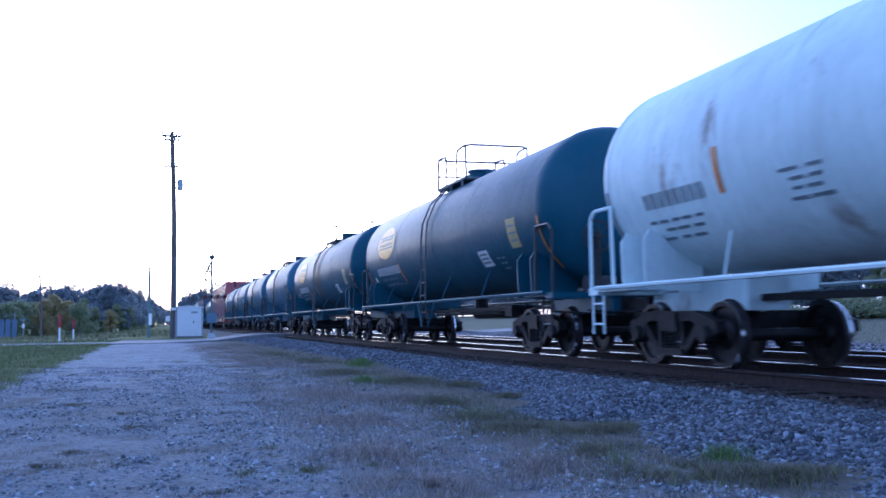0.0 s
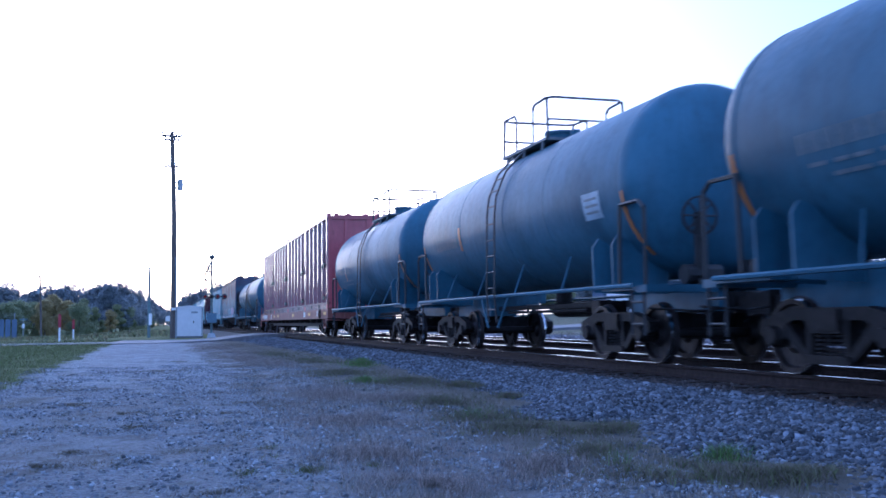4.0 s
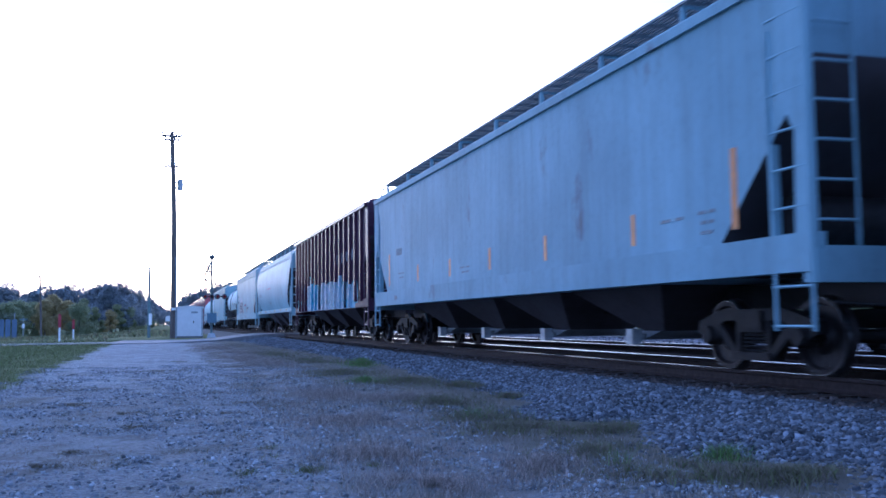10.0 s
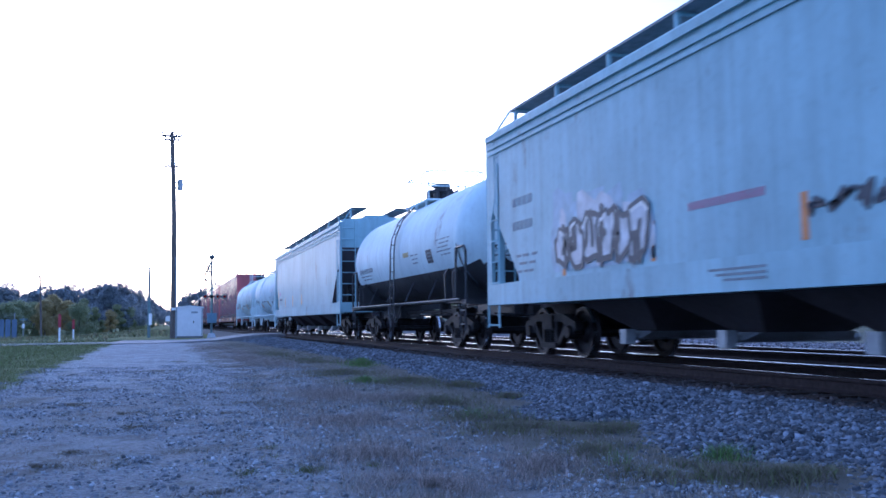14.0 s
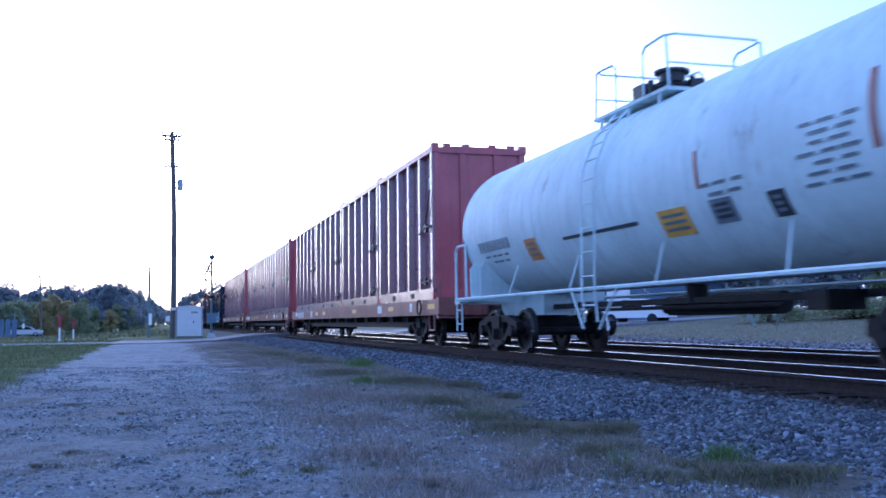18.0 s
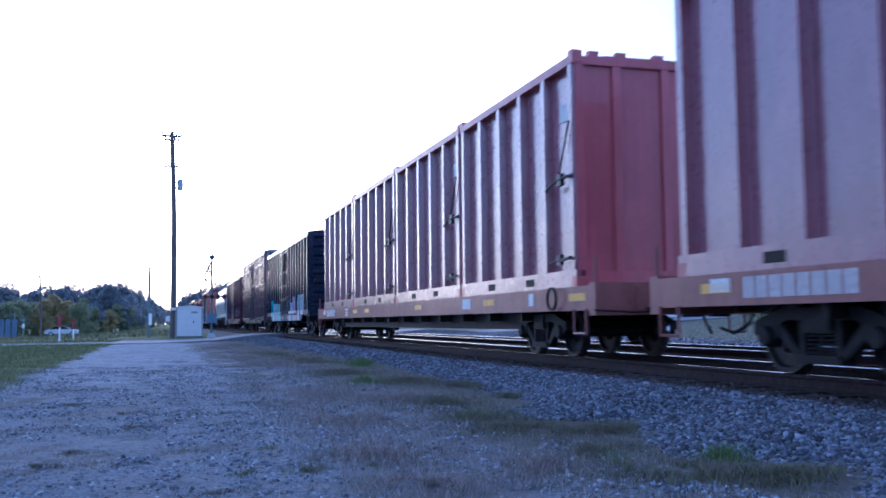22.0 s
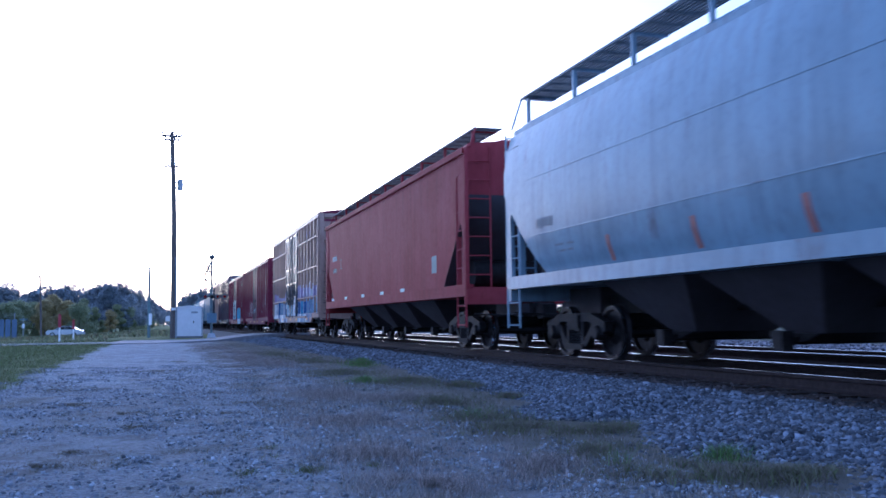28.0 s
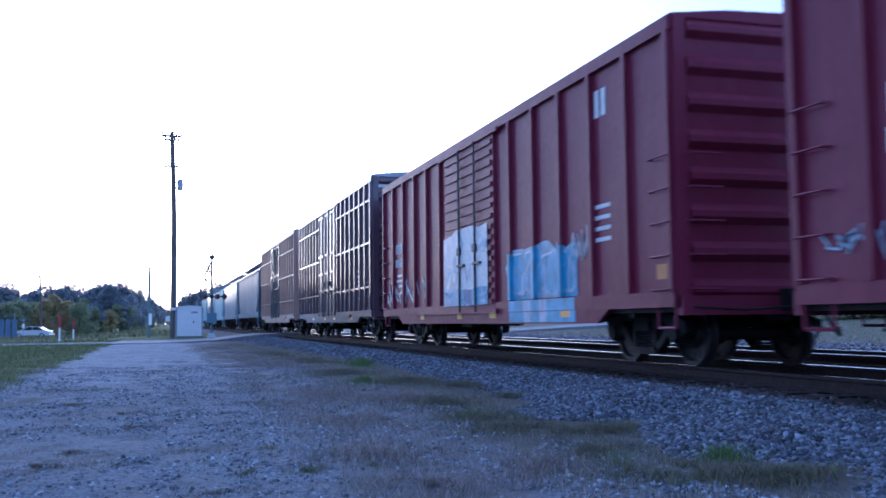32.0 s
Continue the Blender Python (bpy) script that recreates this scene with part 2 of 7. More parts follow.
POLE_WOOD = plain("weathered_pole_wood", (0.13, 0.108, 0.095), 0.85, 0.35, (14, 14, 1.2))
GALV = plain("galvanised_steel", (0.36, 0.38, 0.40), 0.45, 0.2, 6, 0.4)
BUNGALOW = plain("white_sheet_metal", (0.88, 0.88, 0.88), 0.45, 0.05, 3)
ASPHALT = plain("worn_asphalt", (0.20, 0.20, 0.21), 0.85, 0.25, 5)
RED_SIGN = plain("red_reflective_sheet", (0.30, 0.035, 0.045), 0.5, 0.15)
GLASS_DARK = plain("dark_glass", (0.015, 0.017, 0.02), 0.08, 0.1, 3, 0.0, 0.0)
CAR_PAINT = plain("silver_car_paint", (0.55, 0.57, 0.60), 0.25, 0.05, 3, 0.3, 0.0)
RUBBER = plain("black_rubber", (0.02, 0.02, 0.02), 0.8, 0.2)
LAMP_RED = plain("dark_red_lens", (0.15, 0.01, 0.01), 0.2, 0.1)
P_FADE = plain("pale_blue_spray_paint", (0.33, 0.43, 0.52), 0.45, 0.25, 4)
P_NAVY = plain("navy_spray_paint", (0.025, 0.045, 0.12), 0.45, 0.3, 4)
P_PALELILAC = plain("pale_lilac_spray_paint", (0.44, 0.39, 0.50), 0.45, 0.2, 4)
P_ORANGE = plain("orange_red_stripe_paint", (0.50, 0.10, 0.07), 0.45, 0.2, 4)
for grimy in (STEEL_DARK, STEEL_WHEEL, P_CHUTE_SHADE, TIE_WOOD, RAIL_SIDE):
    grimy.node_tree.nodes["Principled BSDF"].inputs["Specular IOR Level"].default_value = 0.2


# ---- ground and track ----
def ease(a, b, v):
    k = min(1.0, max(0.0, (v - a) / (b - a)))
    return k * k * (3 - 2 * k)


def ground_z(x, y):
    """Flat by the lane, falling away to the field, rising beyond the second track."""
    z = -0.9 * ease(70, 150, y) * ease(-3, -14, x)
    z += 1.7 * ease(20, 60, x) + 0.30 * ease(13.6, 15.6, x)
    return z


def lane_z(x, y):
    z = ground_z(x, y)
    if -4 < x < 5 and 1 < y < 60:
        z += 0.05 * noise.noise((x * 0.7, y * 0.5, 0)) + 0.02 * noise.noise((x * 2.3, y * 1.9, 4))
        z += 0.05 * ease(1.6, 3.0, x)
    return z


def np_mesh(name, verts, faces, mats, idx=None):
    """A mesh from arrays: verts (n, 3), faces (m, k)."""
    me = bpy.data.meshes.new(name)
    k = faces.shape[1]
    me.vertices.add(len(verts))
    me.vertices.foreach_set("co", np.asarray(verts, np.float32).ravel())
    me.loops.add(faces.size)
    me.loops.foreach_set("vertex_index", faces.astype(np.int32).ravel())
    me.polygons.add(len(faces))
    me.polygons.foreach_set("loop_start", np.arange(0, faces.size, k, dtype=np.int32))
    for mt in mats:
        me.materials.append(mt)
    if idx is not None:
        me.polygons.foreach_set("material_index", idx.astype(np.int32))
    me.update()
    me.validate()
    return me


def ground_material():
    mt, t, b = nodes("lane_gravel_and_verge")
    tc = t.nodes.new("ShaderNodeTexCoord")
    sp = t.nodes.new("ShaderNodeSeparateXYZ")
    t.links.new(tc.outputs["Object"], sp.inputs[0])

    def band(sock, a, c, wob, scale):
        f, raw = noise_fac(t, scale, 0.0, 1.0, 4.0, 0.65, False)
        ad = t.nodes.new("ShaderNodeMath")
        ad.operation = "MULTIPLY_ADD"
        ad.inputs[1].default_value = wob
        t.links.new(raw, ad.inputs[0])
        t.links.new(sock, ad.inputs[2])
        mr = t.nodes.new("ShaderNodeMapRange")
        mr.interpolation_type = "SMOOTHSTEP"
        mr.inputs["From Min"].default_value, mr.inputs["From Max"].default_value = a + wob / 2, c + wob / 2
        t.links.new(ad.outputs[0], mr.inputs["Value"])
        return mr.outputs["Result"]

    def chips(scale):
        vo = t.nodes.new("ShaderNodeTexVoronoi")
        vo.inputs["Scale"].default_value = scale
        t.links.new(tc.outputs["Object"], vo.inputs["Vector"])
        return vo

    stones, grit = chips(34.0), chips(95.0)
    f1, _ = noise_fac(t, (0.8, 0.55, 1), 0.38, 0.62, 7.0, 0.72, False)
    gravel = mix(t, f1, (0.335, 0.385, 0.470), (0.175, 0.190, 0.215))
    for vo, k in ((stones, 0.46), (grit, 0.34)):
        hs = t.nodes.new("ShaderNodeHueSaturation")
        hs.inputs["Saturation"].default_value, hs.inputs["Value"].default_value = 0.12, 0.42
        t.links.new(vo.outputs["Color"], hs.inputs["Color"])
        gravel = mix(t, k, gravel, hs.outputs["Color"])
    gap, _ = noise_fac(t, 21.0, 0.47, 0.62, 5.0, 0.75, False)
    gravel = mix(t, times(t, gap, 0.55), gravel, (0.085, 0.084, 0.088))
    f2, _ = noise_fac(t, (1.3, 1.6, 1), 0.50, 0.60, 9.0, 0.75, False)
    f5, _ = noise_fac(t, (0.5, 0.22, 1), 0.42, 0.60, 3.0, 0.5, False)
    moss = mix(t, f5, (0.135, 0.115, 0.092), (0.105, 0.108, 0.072))
    gravel = mix(t, times(t, f2, 0.48), gravel, moss)
    # paler gravel farther off; the lift also offsets dim shading at grazing view
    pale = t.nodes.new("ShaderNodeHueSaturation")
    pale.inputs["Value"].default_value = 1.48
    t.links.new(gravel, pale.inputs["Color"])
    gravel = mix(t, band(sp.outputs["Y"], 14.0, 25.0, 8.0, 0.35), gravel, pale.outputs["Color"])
    f3, _ = noise_fac(t, 2.2, 0.3, 0.7, 6.0, 0.7, False)
    earth = mix(t, f3, (0.245, 0.228, 0.224), (0.150, 0.142, 0.130))
    grass = mix(t, f3, (0.125, 0.145, 0.055), (0.170, 0.185, 0.075))
    f4, _ = noise_fac(t, (1.1, 0.9, 1), 0.47, 0.58, 7.0, 0.7, False)
    earth = mix(t, times(t, f4, 0.95), earth, gravel)
    col = mix(t, band(sp.outputs["X"], 1.0, 1.7, 1.5, 0.9), gravel, earth)
    col = mix(t, times(t, band(sp.outputs["X"], 2.2, 3.2, 1.4, 1.1), 0.85), col, mix(t, f3, (0.180, 0.168, 0.140), (0.130, 0.124, 0.096)))
    col = mix(t, band(sp.outputs["X"], -2.3, -2.9, 1.6, 0.7), col, grass)
    col = mix(t, band(sp.outputs["Y"], 66.0, 68.0, 4.0, 0.2), col, grass)
    col = mix(t, band(sp.outputs["X"], 14.0, 14.6, 0.6, 0.8), col, mix(t, f3, (0.33, 0.31, 0.33), (0.25, 0.235, 0.245)))
    col = mix(t, band(sp.outputs["X"], 18.2, 19.2, 1.5, 0.5), col, mix(t, f3, (0.165, 0.170, 0.105), (0.205, 0.200, 0.140)))
    t.links.new(col, b.inputs["Base Color"])
    b.inputs["Roughness"].default_value = 0.95
    b.inputs["Specular IOR Level"].default_value = 0.15
    ad = t.nodes.new("ShaderNodeMath")
    t.links.new(stones.outputs["Distance"], ad.inputs[0])
    t.links.new(grit.outputs["Distance"], ad.inputs[1])
    bump(t, b, ad.outputs[0], 0.8, 0.03)
    return mt


def build_ground():
    xs = [-1800, -700, -300, -150, -80, -50, -35, -25, -18, -14, -11, -8, -6, -4.5] + list(np.arange(-3.5, 5.1, 0.35)) + [
        6, 8, 10, 12, 14, 16, 18, 22, 27, 33, 40, 50, 60, 80, 120, 200, 500, 1800]
    ys = [-600, -200, -60, -20, -5, 0] + list(np.arange(2.0, 30.0, 0.5)) + list(range(30, 70, 2)) + [
        75, 80, 90, 100, 110, 120, 130, 140, 150, 170, 200, 260, 350, 500, 900, 2600]
    v = []
    for y in ys:
        for x in xs:
            v.append((x, y, lane_z(x, y)))
    n = len(xs)
    f = [(j * n + i, j * n + i + 1, (j + 1) * n + i + 1, (j + 1) * n + i) for j in range(len(ys) - 1) for i in range(n - 1)]
    m = M()
    m.add(v, f)
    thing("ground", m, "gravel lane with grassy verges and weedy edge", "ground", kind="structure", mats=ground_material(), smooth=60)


BALLAST = plain("grey_ballast_stone", (0.060, 0.062, 0.066), 0.9, 0.4, 11, 0.0, 0.8)
BALLAST_DARK = plain("oily_track_bed", (0.030, 0.024, 0.021), 0.9, 0.4, 5, 0.0, 0.5)


def shoulder_x(y):
    """Foot of the ballast slope along the track."""
    foot = np.interp(y, (3, 4.8, 5.4, 6.0, 6.4, 7.2, 7.8, 8.5, 8.9, 9.7, 11, 12, 15.6, 22, 30, 45, 60), (3.6, 3.75, 4.3, 3.9, 3.5, 3.65, 3.95, 4.2, 4.6, 3.6, 4.05, 4.5, 4.8, 5.0, 4.9, 4.5, 4.3))
    return float(foot) + 0.22 * noise.noise((3.0, y * 0.9, 2.0)) + 0.1 * noise.noise((1.0, y * 2.6, 5.0))


def bed_z(x, y):
    return 0.02 + 0.225 * ease(0.0, 1.0, (x - shoulder_x(y)) / (5.98 - shoulder_x(y))) ** 0.85


def build_bed():
    m = M()
    ys = list(np.arange(-30, 3, 1.0)) + list(np.arange(3, 30, 0.35)) + list(np.arange(30, 70, 1.0)) + [80, 100, 150, 220, 320, 600, 1200]
    rows = []
    for y in ys:
        x0 = shoulder_x(y)
        row = [(x0 - 0.25, y, -0.12), (x0, y, 0.02)]
        row += [(x0 + (5.85 - x0) * k, y, bed_z(x0 + (5.85 - x0) * k, y)) for k in (0.25, 0.5, 0.75)]
        row += [(5.98 + 0.12 * noise.noise((7.0, y * 1.7, 1.0)), y, 0.245), (13.25, y, 0.225), (15.1, y, 0.1), (15.6, y, -0.15)]
        rows.append(row)
    k = len(rows[0])
    m.add([p for r in rows for p in r], [])
    for j in range(len(rows) - 1):
        for i in range(k - 1):
            m.slot = 1 if i == 5 else 0
            m.f.append((j * k + i, j * k + i + 1, (j + 1) * k + i + 1, (j + 1) * k + i))
            m.m.append(m.slot)
    thing("track_bed", m, "grey crushed stone ballast bed, dark with oil between rails", "track bed", kind="structure", mats=[BALLAST, BALLAST_DARK], smooth=50)


def scatter_stones(name, label, pts, sizes, mat, seed):
    """Angular stones, each a battered box, all in one mesh."""
    rng = np.random.RandomState(seed)
    n = len(pts)
    base = np.array([(x, y, z) for z in (-1, 1) for y in (-1, 1) for x in (-1, 1)], float)
    v = base[None] * (0.55 + 0.45 * rng.rand(n, 8, 3))
    v *= (0.40 + 0.85 * rng.rand(n, 1, 3)) * sizes[:, None, None]
    ang = rng.rand(n, 3) * 6.283
    for ax in range(3):
        c, s = np.cos(ang[:, ax])[:, None], np.sin(ang[:, ax])[:, None]
        i, j = [(1, 2), (0, 2), (0, 1)][ax]
        a, b2 = v[:, :, i].copy(), v[:, :, j].copy()
        v[:, :, i], v[:, :, j] = a * c - b2 * s, a * s + b2 * c
    v += pts[:, None, :]
    quads = np.array([(0, 2, 3, 1), (4, 5, 7, 6), (0, 1, 5, 4), (2, 6, 7, 3), (0, 4, 6, 2), (1, 3, 7, 5)])
    f = (quads[None] + (np.arange(n) * 8)[:, None, None]).reshape(-1, 4)
    ob = new(name, np_mesh(name, v.reshape(-1, 3), f, [mat]))
    return tagged(ob, label, "stones", kind="stuff")


def stone_material(name, a, b_):
    mt, t, b = nodes(name)
    g = t.nodes.new("ShaderNodeNewGeometry")
    ramp = t.nodes.new("ShaderNodeValToRGB")
    ramp.color_ramp.interpolation = "LINEAR"
    e = ramp.color_ramp.elements
    e[0].position, e[0].color = 0.0, (*[c * 0.35 for c in a], 1)
    e[1].position, e[1].color = 1.0, (*[min(1, c * 1.7) for c in b_], 1)
    for pos, c in ((0.35, a), (0.85, b_)):
        n = e.new(pos)
        n.color = (*c, 1)
    t.links.new(g.outputs["Random Per Island"], ramp.inputs["Fac"])
    col = ramp.outputs["Color"]
    f, raw = noise_fac(t, 18.0, 0.35, 0.7)
    col = mix(t, times(t, f, 0.3), col, (0.08, 0.08, 0.085))
    t.links.new(col, b.inputs["Base Color"])
    b.inputs["Roughness"].default_value = 0.85
    bump(t, b, raw, 0.3, 0.01)
    return mt


def build_stones():
    rng = np.random.RandomState(5)
    mat = stone_material("ballast_stones", (0.060, 0.068, 0.083), (0.172, 0.190, 0.228))
    pts, size = [], []
    for y0, y1, n in ((3.5, 9, 20000), (9, 16, 18000), (16, 28, 14000), (28, 64, 14000)):
        for _ in range(n):
            y = y0 + (y1 - y0) * rng.rand()
            foot = shoulder_x(y)
            top = 5.92 + 0.14 * noise.noise((2.0, y * 2.1, 3.0))
            x = foot - 0.12 + (top - foot + 0.12) * rng.rand() ** 0.9
            pts.append((x, y, bed_z(x, y) + 0.010 * rng.rand()))
            size.append(0.0155 + 0.019 * rng.rand() ** 1.6 + (0.018 if y > 25 else 0))
    scatter_stones("ballast_stones", "loose angular grey ballast stones on the slope", np.array(pts), np.array(size), mat, 1)
    dark = stone_material("fouled_stones", (0.020, 0.016, 0.014), (0.075, 0.058, 0.050))
    pts, size = [], []
    for _ in range(9000):
        y = 4 + 36 * rng.rand() ** 1.4
        x = 5.85 + 1.0 * rng.rand()
        pts.append((x, y, 0.235))
        size.append(0.015 + 0.022 * rng.rand() ** 2)
    scatter_stones("fouled_ballast", "oily dark stones and splinters round the tie ends", np.array(pts), np.array(size), dark, 3)
    pts, size = [], []
    for _ in range(9000):
        y = 9 + 55 * rng.rand() ** 1.2
        x = 13.4 + 5.2 * rng.rand()
        pts.append((x, y, max(ground_z(x, y), 0.225 - 0.125 * (x - 13.25) / 1.85) + 0.01))
        size.append(0.025 + 0.035 * rng.rand() ** 2)
    scatter_stones("siding_gravel", "pale loose gravel beyond the second track", np.array(pts), np.array(size), stone_material("siding_stones", (0.15, 0.14, 0.15), (0.29, 0.275, 0.29)), 9)
    chip = stone_material("lane_stones", (0.165, 0.178, 0.20), (0.30, 0.32, 0.355))
    pts, size = [], []
    for _ in range(52000):
        y = 4.5 + 21 * rng.rand() ** 1.7
        x = -3.0 + 6.4 * rng.rand()
        if noise.noise((x * 0.8, y * 0.4, 12.0)) + 0.5 * noise.noise((x * 3, y * 2, 2.0)) < -0.28:
            continue
        pts.append((x, y, lane_z(x, y) - 0.002))
        size.append(0.005 + 0.017 * rng.rand() ** 2.5)
    scatter_stones("lane_pebbles", "crushed pale grey stone strewn over the lane", np.array(pts), np.array(size), chip, 2)


def blades(name, label, pts, height, width, lean, mats, seed):
    """Grass: each blade two bent triangles."""
    rng = np.random.RandomState(seed)
    n = len(pts)
    h = height * (0.5 + 0.7 * rng.rand(n))
    a = rng.rand(n) * 6.283
    w = width * (0.6 + 0.8 * rng.rand(n))
    side = np.stack([np.cos(a), np.sin(a), np.zeros(n)], 1) * w[:, None]
    tilt = rng.rand(n) * 6.283
    out = np.stack([np.cos(tilt), np.sin(tilt), np.zeros(n)], 1) * (lean * h * rng.rand(n))[:, None]
    up = np.stack([np.zeros(n), np.zeros(n), h], 1)
    p = np.asarray(pts)
    v = np.stack([p - side, p + side, p + out * 0.35 + up * 0.6 + side * 0.6, p + out * 0.35 + up * 0.6 - side * 0.6, p + out + up], 1)
    quad = np.array([(0, 1, 2), (0, 2, 3), (3, 2, 4)])
    f = (quad[None] + (np.arange(n) * 5)[:, None, None]).reshape(-1, 3)
    idx = np.repeat(rng.randint(0, len(mats), n), 3)
    ob = new(name, np_mesh(name, v.reshape(-1, 3), f, mats, idx))
    return tagged(ob, label, "grass", kind="stuff")


def grass_material(name, rgb):
    mt, t, b = nodes(name)
    g = t.nodes.new("ShaderNodeNewGeometry")
    col = mix(t, g.outputs["Random Per Island"], tuple(c * 0.65 for c in rgb), tuple(c * 1.35 for c in rgb))
    t.links.new(col, b.inputs["Base Color"])
    b.inputs["Roughness"].default_value = 0.8
    b.inputs["Specular IOR Level"].default_value = 0.2
    return mt


def build_grass():
    rng = np.random.RandomState(11)
    green = grass_material("green_grass", (0.140, 0.175, 0.058))
    bright = grass_material("fresh_green_grass", (0.145, 0.245, 0.065))
    olive = grass_material("olive_grass", (0.155, 0.145, 0.092))
    brown = grass_material("brown_stems", (0.185, 0.165, 0.135))
    fresh = grass_material("verge_green", (0.195, 0.225, 0.078))
    mauve = grass_material("faded_seed_heads", (0.40, 0.36, 0.325))

    def lay(n, box, keep, r):
        out = []
        while len(out) < n:
            x, y = box[0] + (box[1] - box[0]) * r.rand(), box[2] + (box[3] - box[2]) * r.rand() ** 1.4
            if keep(x, y):
                out.append((x, y, lane_z(x, y)))
        return np.array(out)

    edge = lambda y: -2.55 - 0.5 * noise.noise((0.0, y * 0.3, 1.0)) - 0.25 * noise.noise((5.0, y * 1.1, 1.0))
    blades("verge_grass", "rough green grass beside the lane", lay(105000, (-13, -2.2, 9, 66), lambda x, y: x < edge(y) and noise.noise((x * 0.9, y * 0.5, 6.0)) > -0.45, rng), 0.11, 0.0036, 1.9, [green, fresh, fresh, green, olive], 1)
    weed = lambda x, y: 1.2 + 0.7 * noise.noise((9.0, y * 0.35, 0.0)) < x < shoulder_x(y) + 0.1 and noise.noise((x * 1.1, y * 0.55, 3.0)) + 0.5 * noise.noise((x * 3.1, y * 1.9, 5.0)) > -0.12
    blades("dry_weeds", "dry brown weeds and faded seed heads along the ballast", lay(38000, (0.8, 5.0, 4.2, 48), weed, rng), 0.055, 0.0016, 2.4, [brown, olive, olive, brown, mauve], 2)
    sparse = lambda x, y: noise.noise((x * 1.3, y * 0.8, 8.0)) + 0.4 * noise.noise((x * 4, y * 2.5, 1.0)) > 0.32
    blades("lane_grass", "sparse short grass in the gravel lane", lay(12000, (-2.6, 2.2, 4.5, 32), sparse, rng), 0.022, 0.0018, 2.4, [olive, brown, olive], 3)

    def patches(name, label, spots, height, width, lean, mats, seed):
        pts = []
        for x, y, rx, ry, n in spots:
            while n > 0:
                a, k = rng.rand() * 6.283, abs(rng.randn()) * 0.62
                px, py = x + rx * k * math.cos(a), y + ry * k * math.sin(a)
                n -= 1
                if noise.noise((px * 2.6, py * 1.6, 9.0)) + 0.7 * noise.noise((px * 8.0, py * 6.0, 3.0)) > -0.12 and px < shoulder_x(py) + 0.12:
                    pts.append((px, py, lane_z(px, py)))
        blades(name, label, np.array(pts), height, width, lean, mats, seed)

    straw = grass_material("rosy_dry_grass", (0.38, 0.315, 0.285))
    russet = grass_material("russet_dry_grass", (0.200, 0.168, 0.142))
    patches("pink_grass", "rosy dry grass standing in patches beside the lane", ((2.3, 27.5, 0.6, 4.0, 8840), (2.2, 40.0, 0.7, 7.0, 5950), (2.5, 33.0, 0.7, 6.0, 3570), (2.7, 24.0, 0.6, 3.0, 4250), (2.3, 13.6, 0.9, 1.8, 7820), (1.9, 10.2, 0.8, 1.3, 5355), (1.7, 7.6, 0.8, 1.0, 4590), (1.7, 6.1, 0.7, 0.7, 3570), (3.0, 12.3, 0.6, 0.8, 3570), (2.6, 6.4, 0.5, 0.6, 2125)), 0.095, 0.0015, 2.1, [straw, mauve, straw, russet, brown, russet], 5)
    patches("olive_mat", "dark olive weeds matted on the earth", ((3.6, 31.0, 0.9, 5.0, 5400), (3.9, 25.5, 0.7, 2.0, 4200), (3.4, 18.6, 0.7, 1.3, 5400), (4.0, 15.6, 0.7, 1.0, 7200), (4.5, 14.3, 0.4, 0.7, 3600), (3.3, 11.4, 0.5, 1.0, 4200), (3.3, 9.7, 0.5, 0.5, 3600), (3.2, 8.5, 0.5, 0.5, 4500), (3.8, 8.1, 0.6, 0.4, 4800), (4.4, 8.2, 0.3, 0.3, 1800), (3.2, 6.8, 0.45, 0.6, 3600), (3.3, 5.7, 0.5, 0.45, 4800), (3.8, 5.3, 0.45, 0.35, 3600), (4.4, 12.0, 0.4, 0.4, 2100)), 0.085, 0.0021, 2.2, [olive, brown, olive, russet, olive, green], 6)
    patches("lane_weeds", "flat brown and olive weeds in the lane gravel", ((1.2, 13.4, 0.3, 0.3, 700), (0.6, 14.9, 0.5, 0.3, 800), (0.7, 11.7, 0.4, 0.3, 700), (0.1, 22.6, 0.9, 0.5, 1600), (-0.5, 12.1, 0.6, 0.4, 1100), (-0.3, 10.4, 0.6, 0.4, 1000), (-0.75, 8.8, 0.6, 0.4, 1100), (-0.9, 7.85, 0.5, 0.4, 1100), (-1.1, 13.6, 0.6, 0.5, 1000), (0.2, 8.6, 0.5, 0.4, 600), (-1.6, 10.5, 0.6, 0.8, 900), (-1.7, 17.0, 0.7, 1.4, 1000), (0.9, 9.3, 0.35, 0.4, 800), (0.35, 6.3, 0.4, 0.3, 500)), 0.035, 0.0018, 2.4, [olive, brown, olive, russet, brown], 12)
    patches("green_tufts", "bright green grass tufts at the foot of the ballast", ((3.90, 6.15, 0.16, 0.18, 1100), (3.26, 9.85, 0.16, 0.25, 1000), (4.5, 22.2, 0.5, 1.0, 3200), (4.9, 24.0, 0.4, 1.0, 1400), (3.3, 15.9, 0.4, 0.5, 900), (4.0, 9.9, 0.3, 0.3, 500), (3.2, 6.2, 0.2, 0.2, 250)), 0.12, 0.0020, 1.6, [bright, bright, green, olive], 4)
    patches("lane_tufts", "small green tufts growing through the lane gravel", ((0.92, 7.63, 0.16, 0.2, 450), (1.01, 6.87, 0.18, 0.15, 450), (1.04, 6.3, 0.16, 0.16, 320), (0.87, 8.3, 0.14, 0.16, 160), (0.58, 6.9, 0.14, 0.12, 150), (0.3, 7.6, 0.1, 0.1, 60), (1.5, 7.0, 0.16, 0.16, 130)), 0.05, 0.0015, 2.0, [green, olive, green, brown], 8)
    pts = []
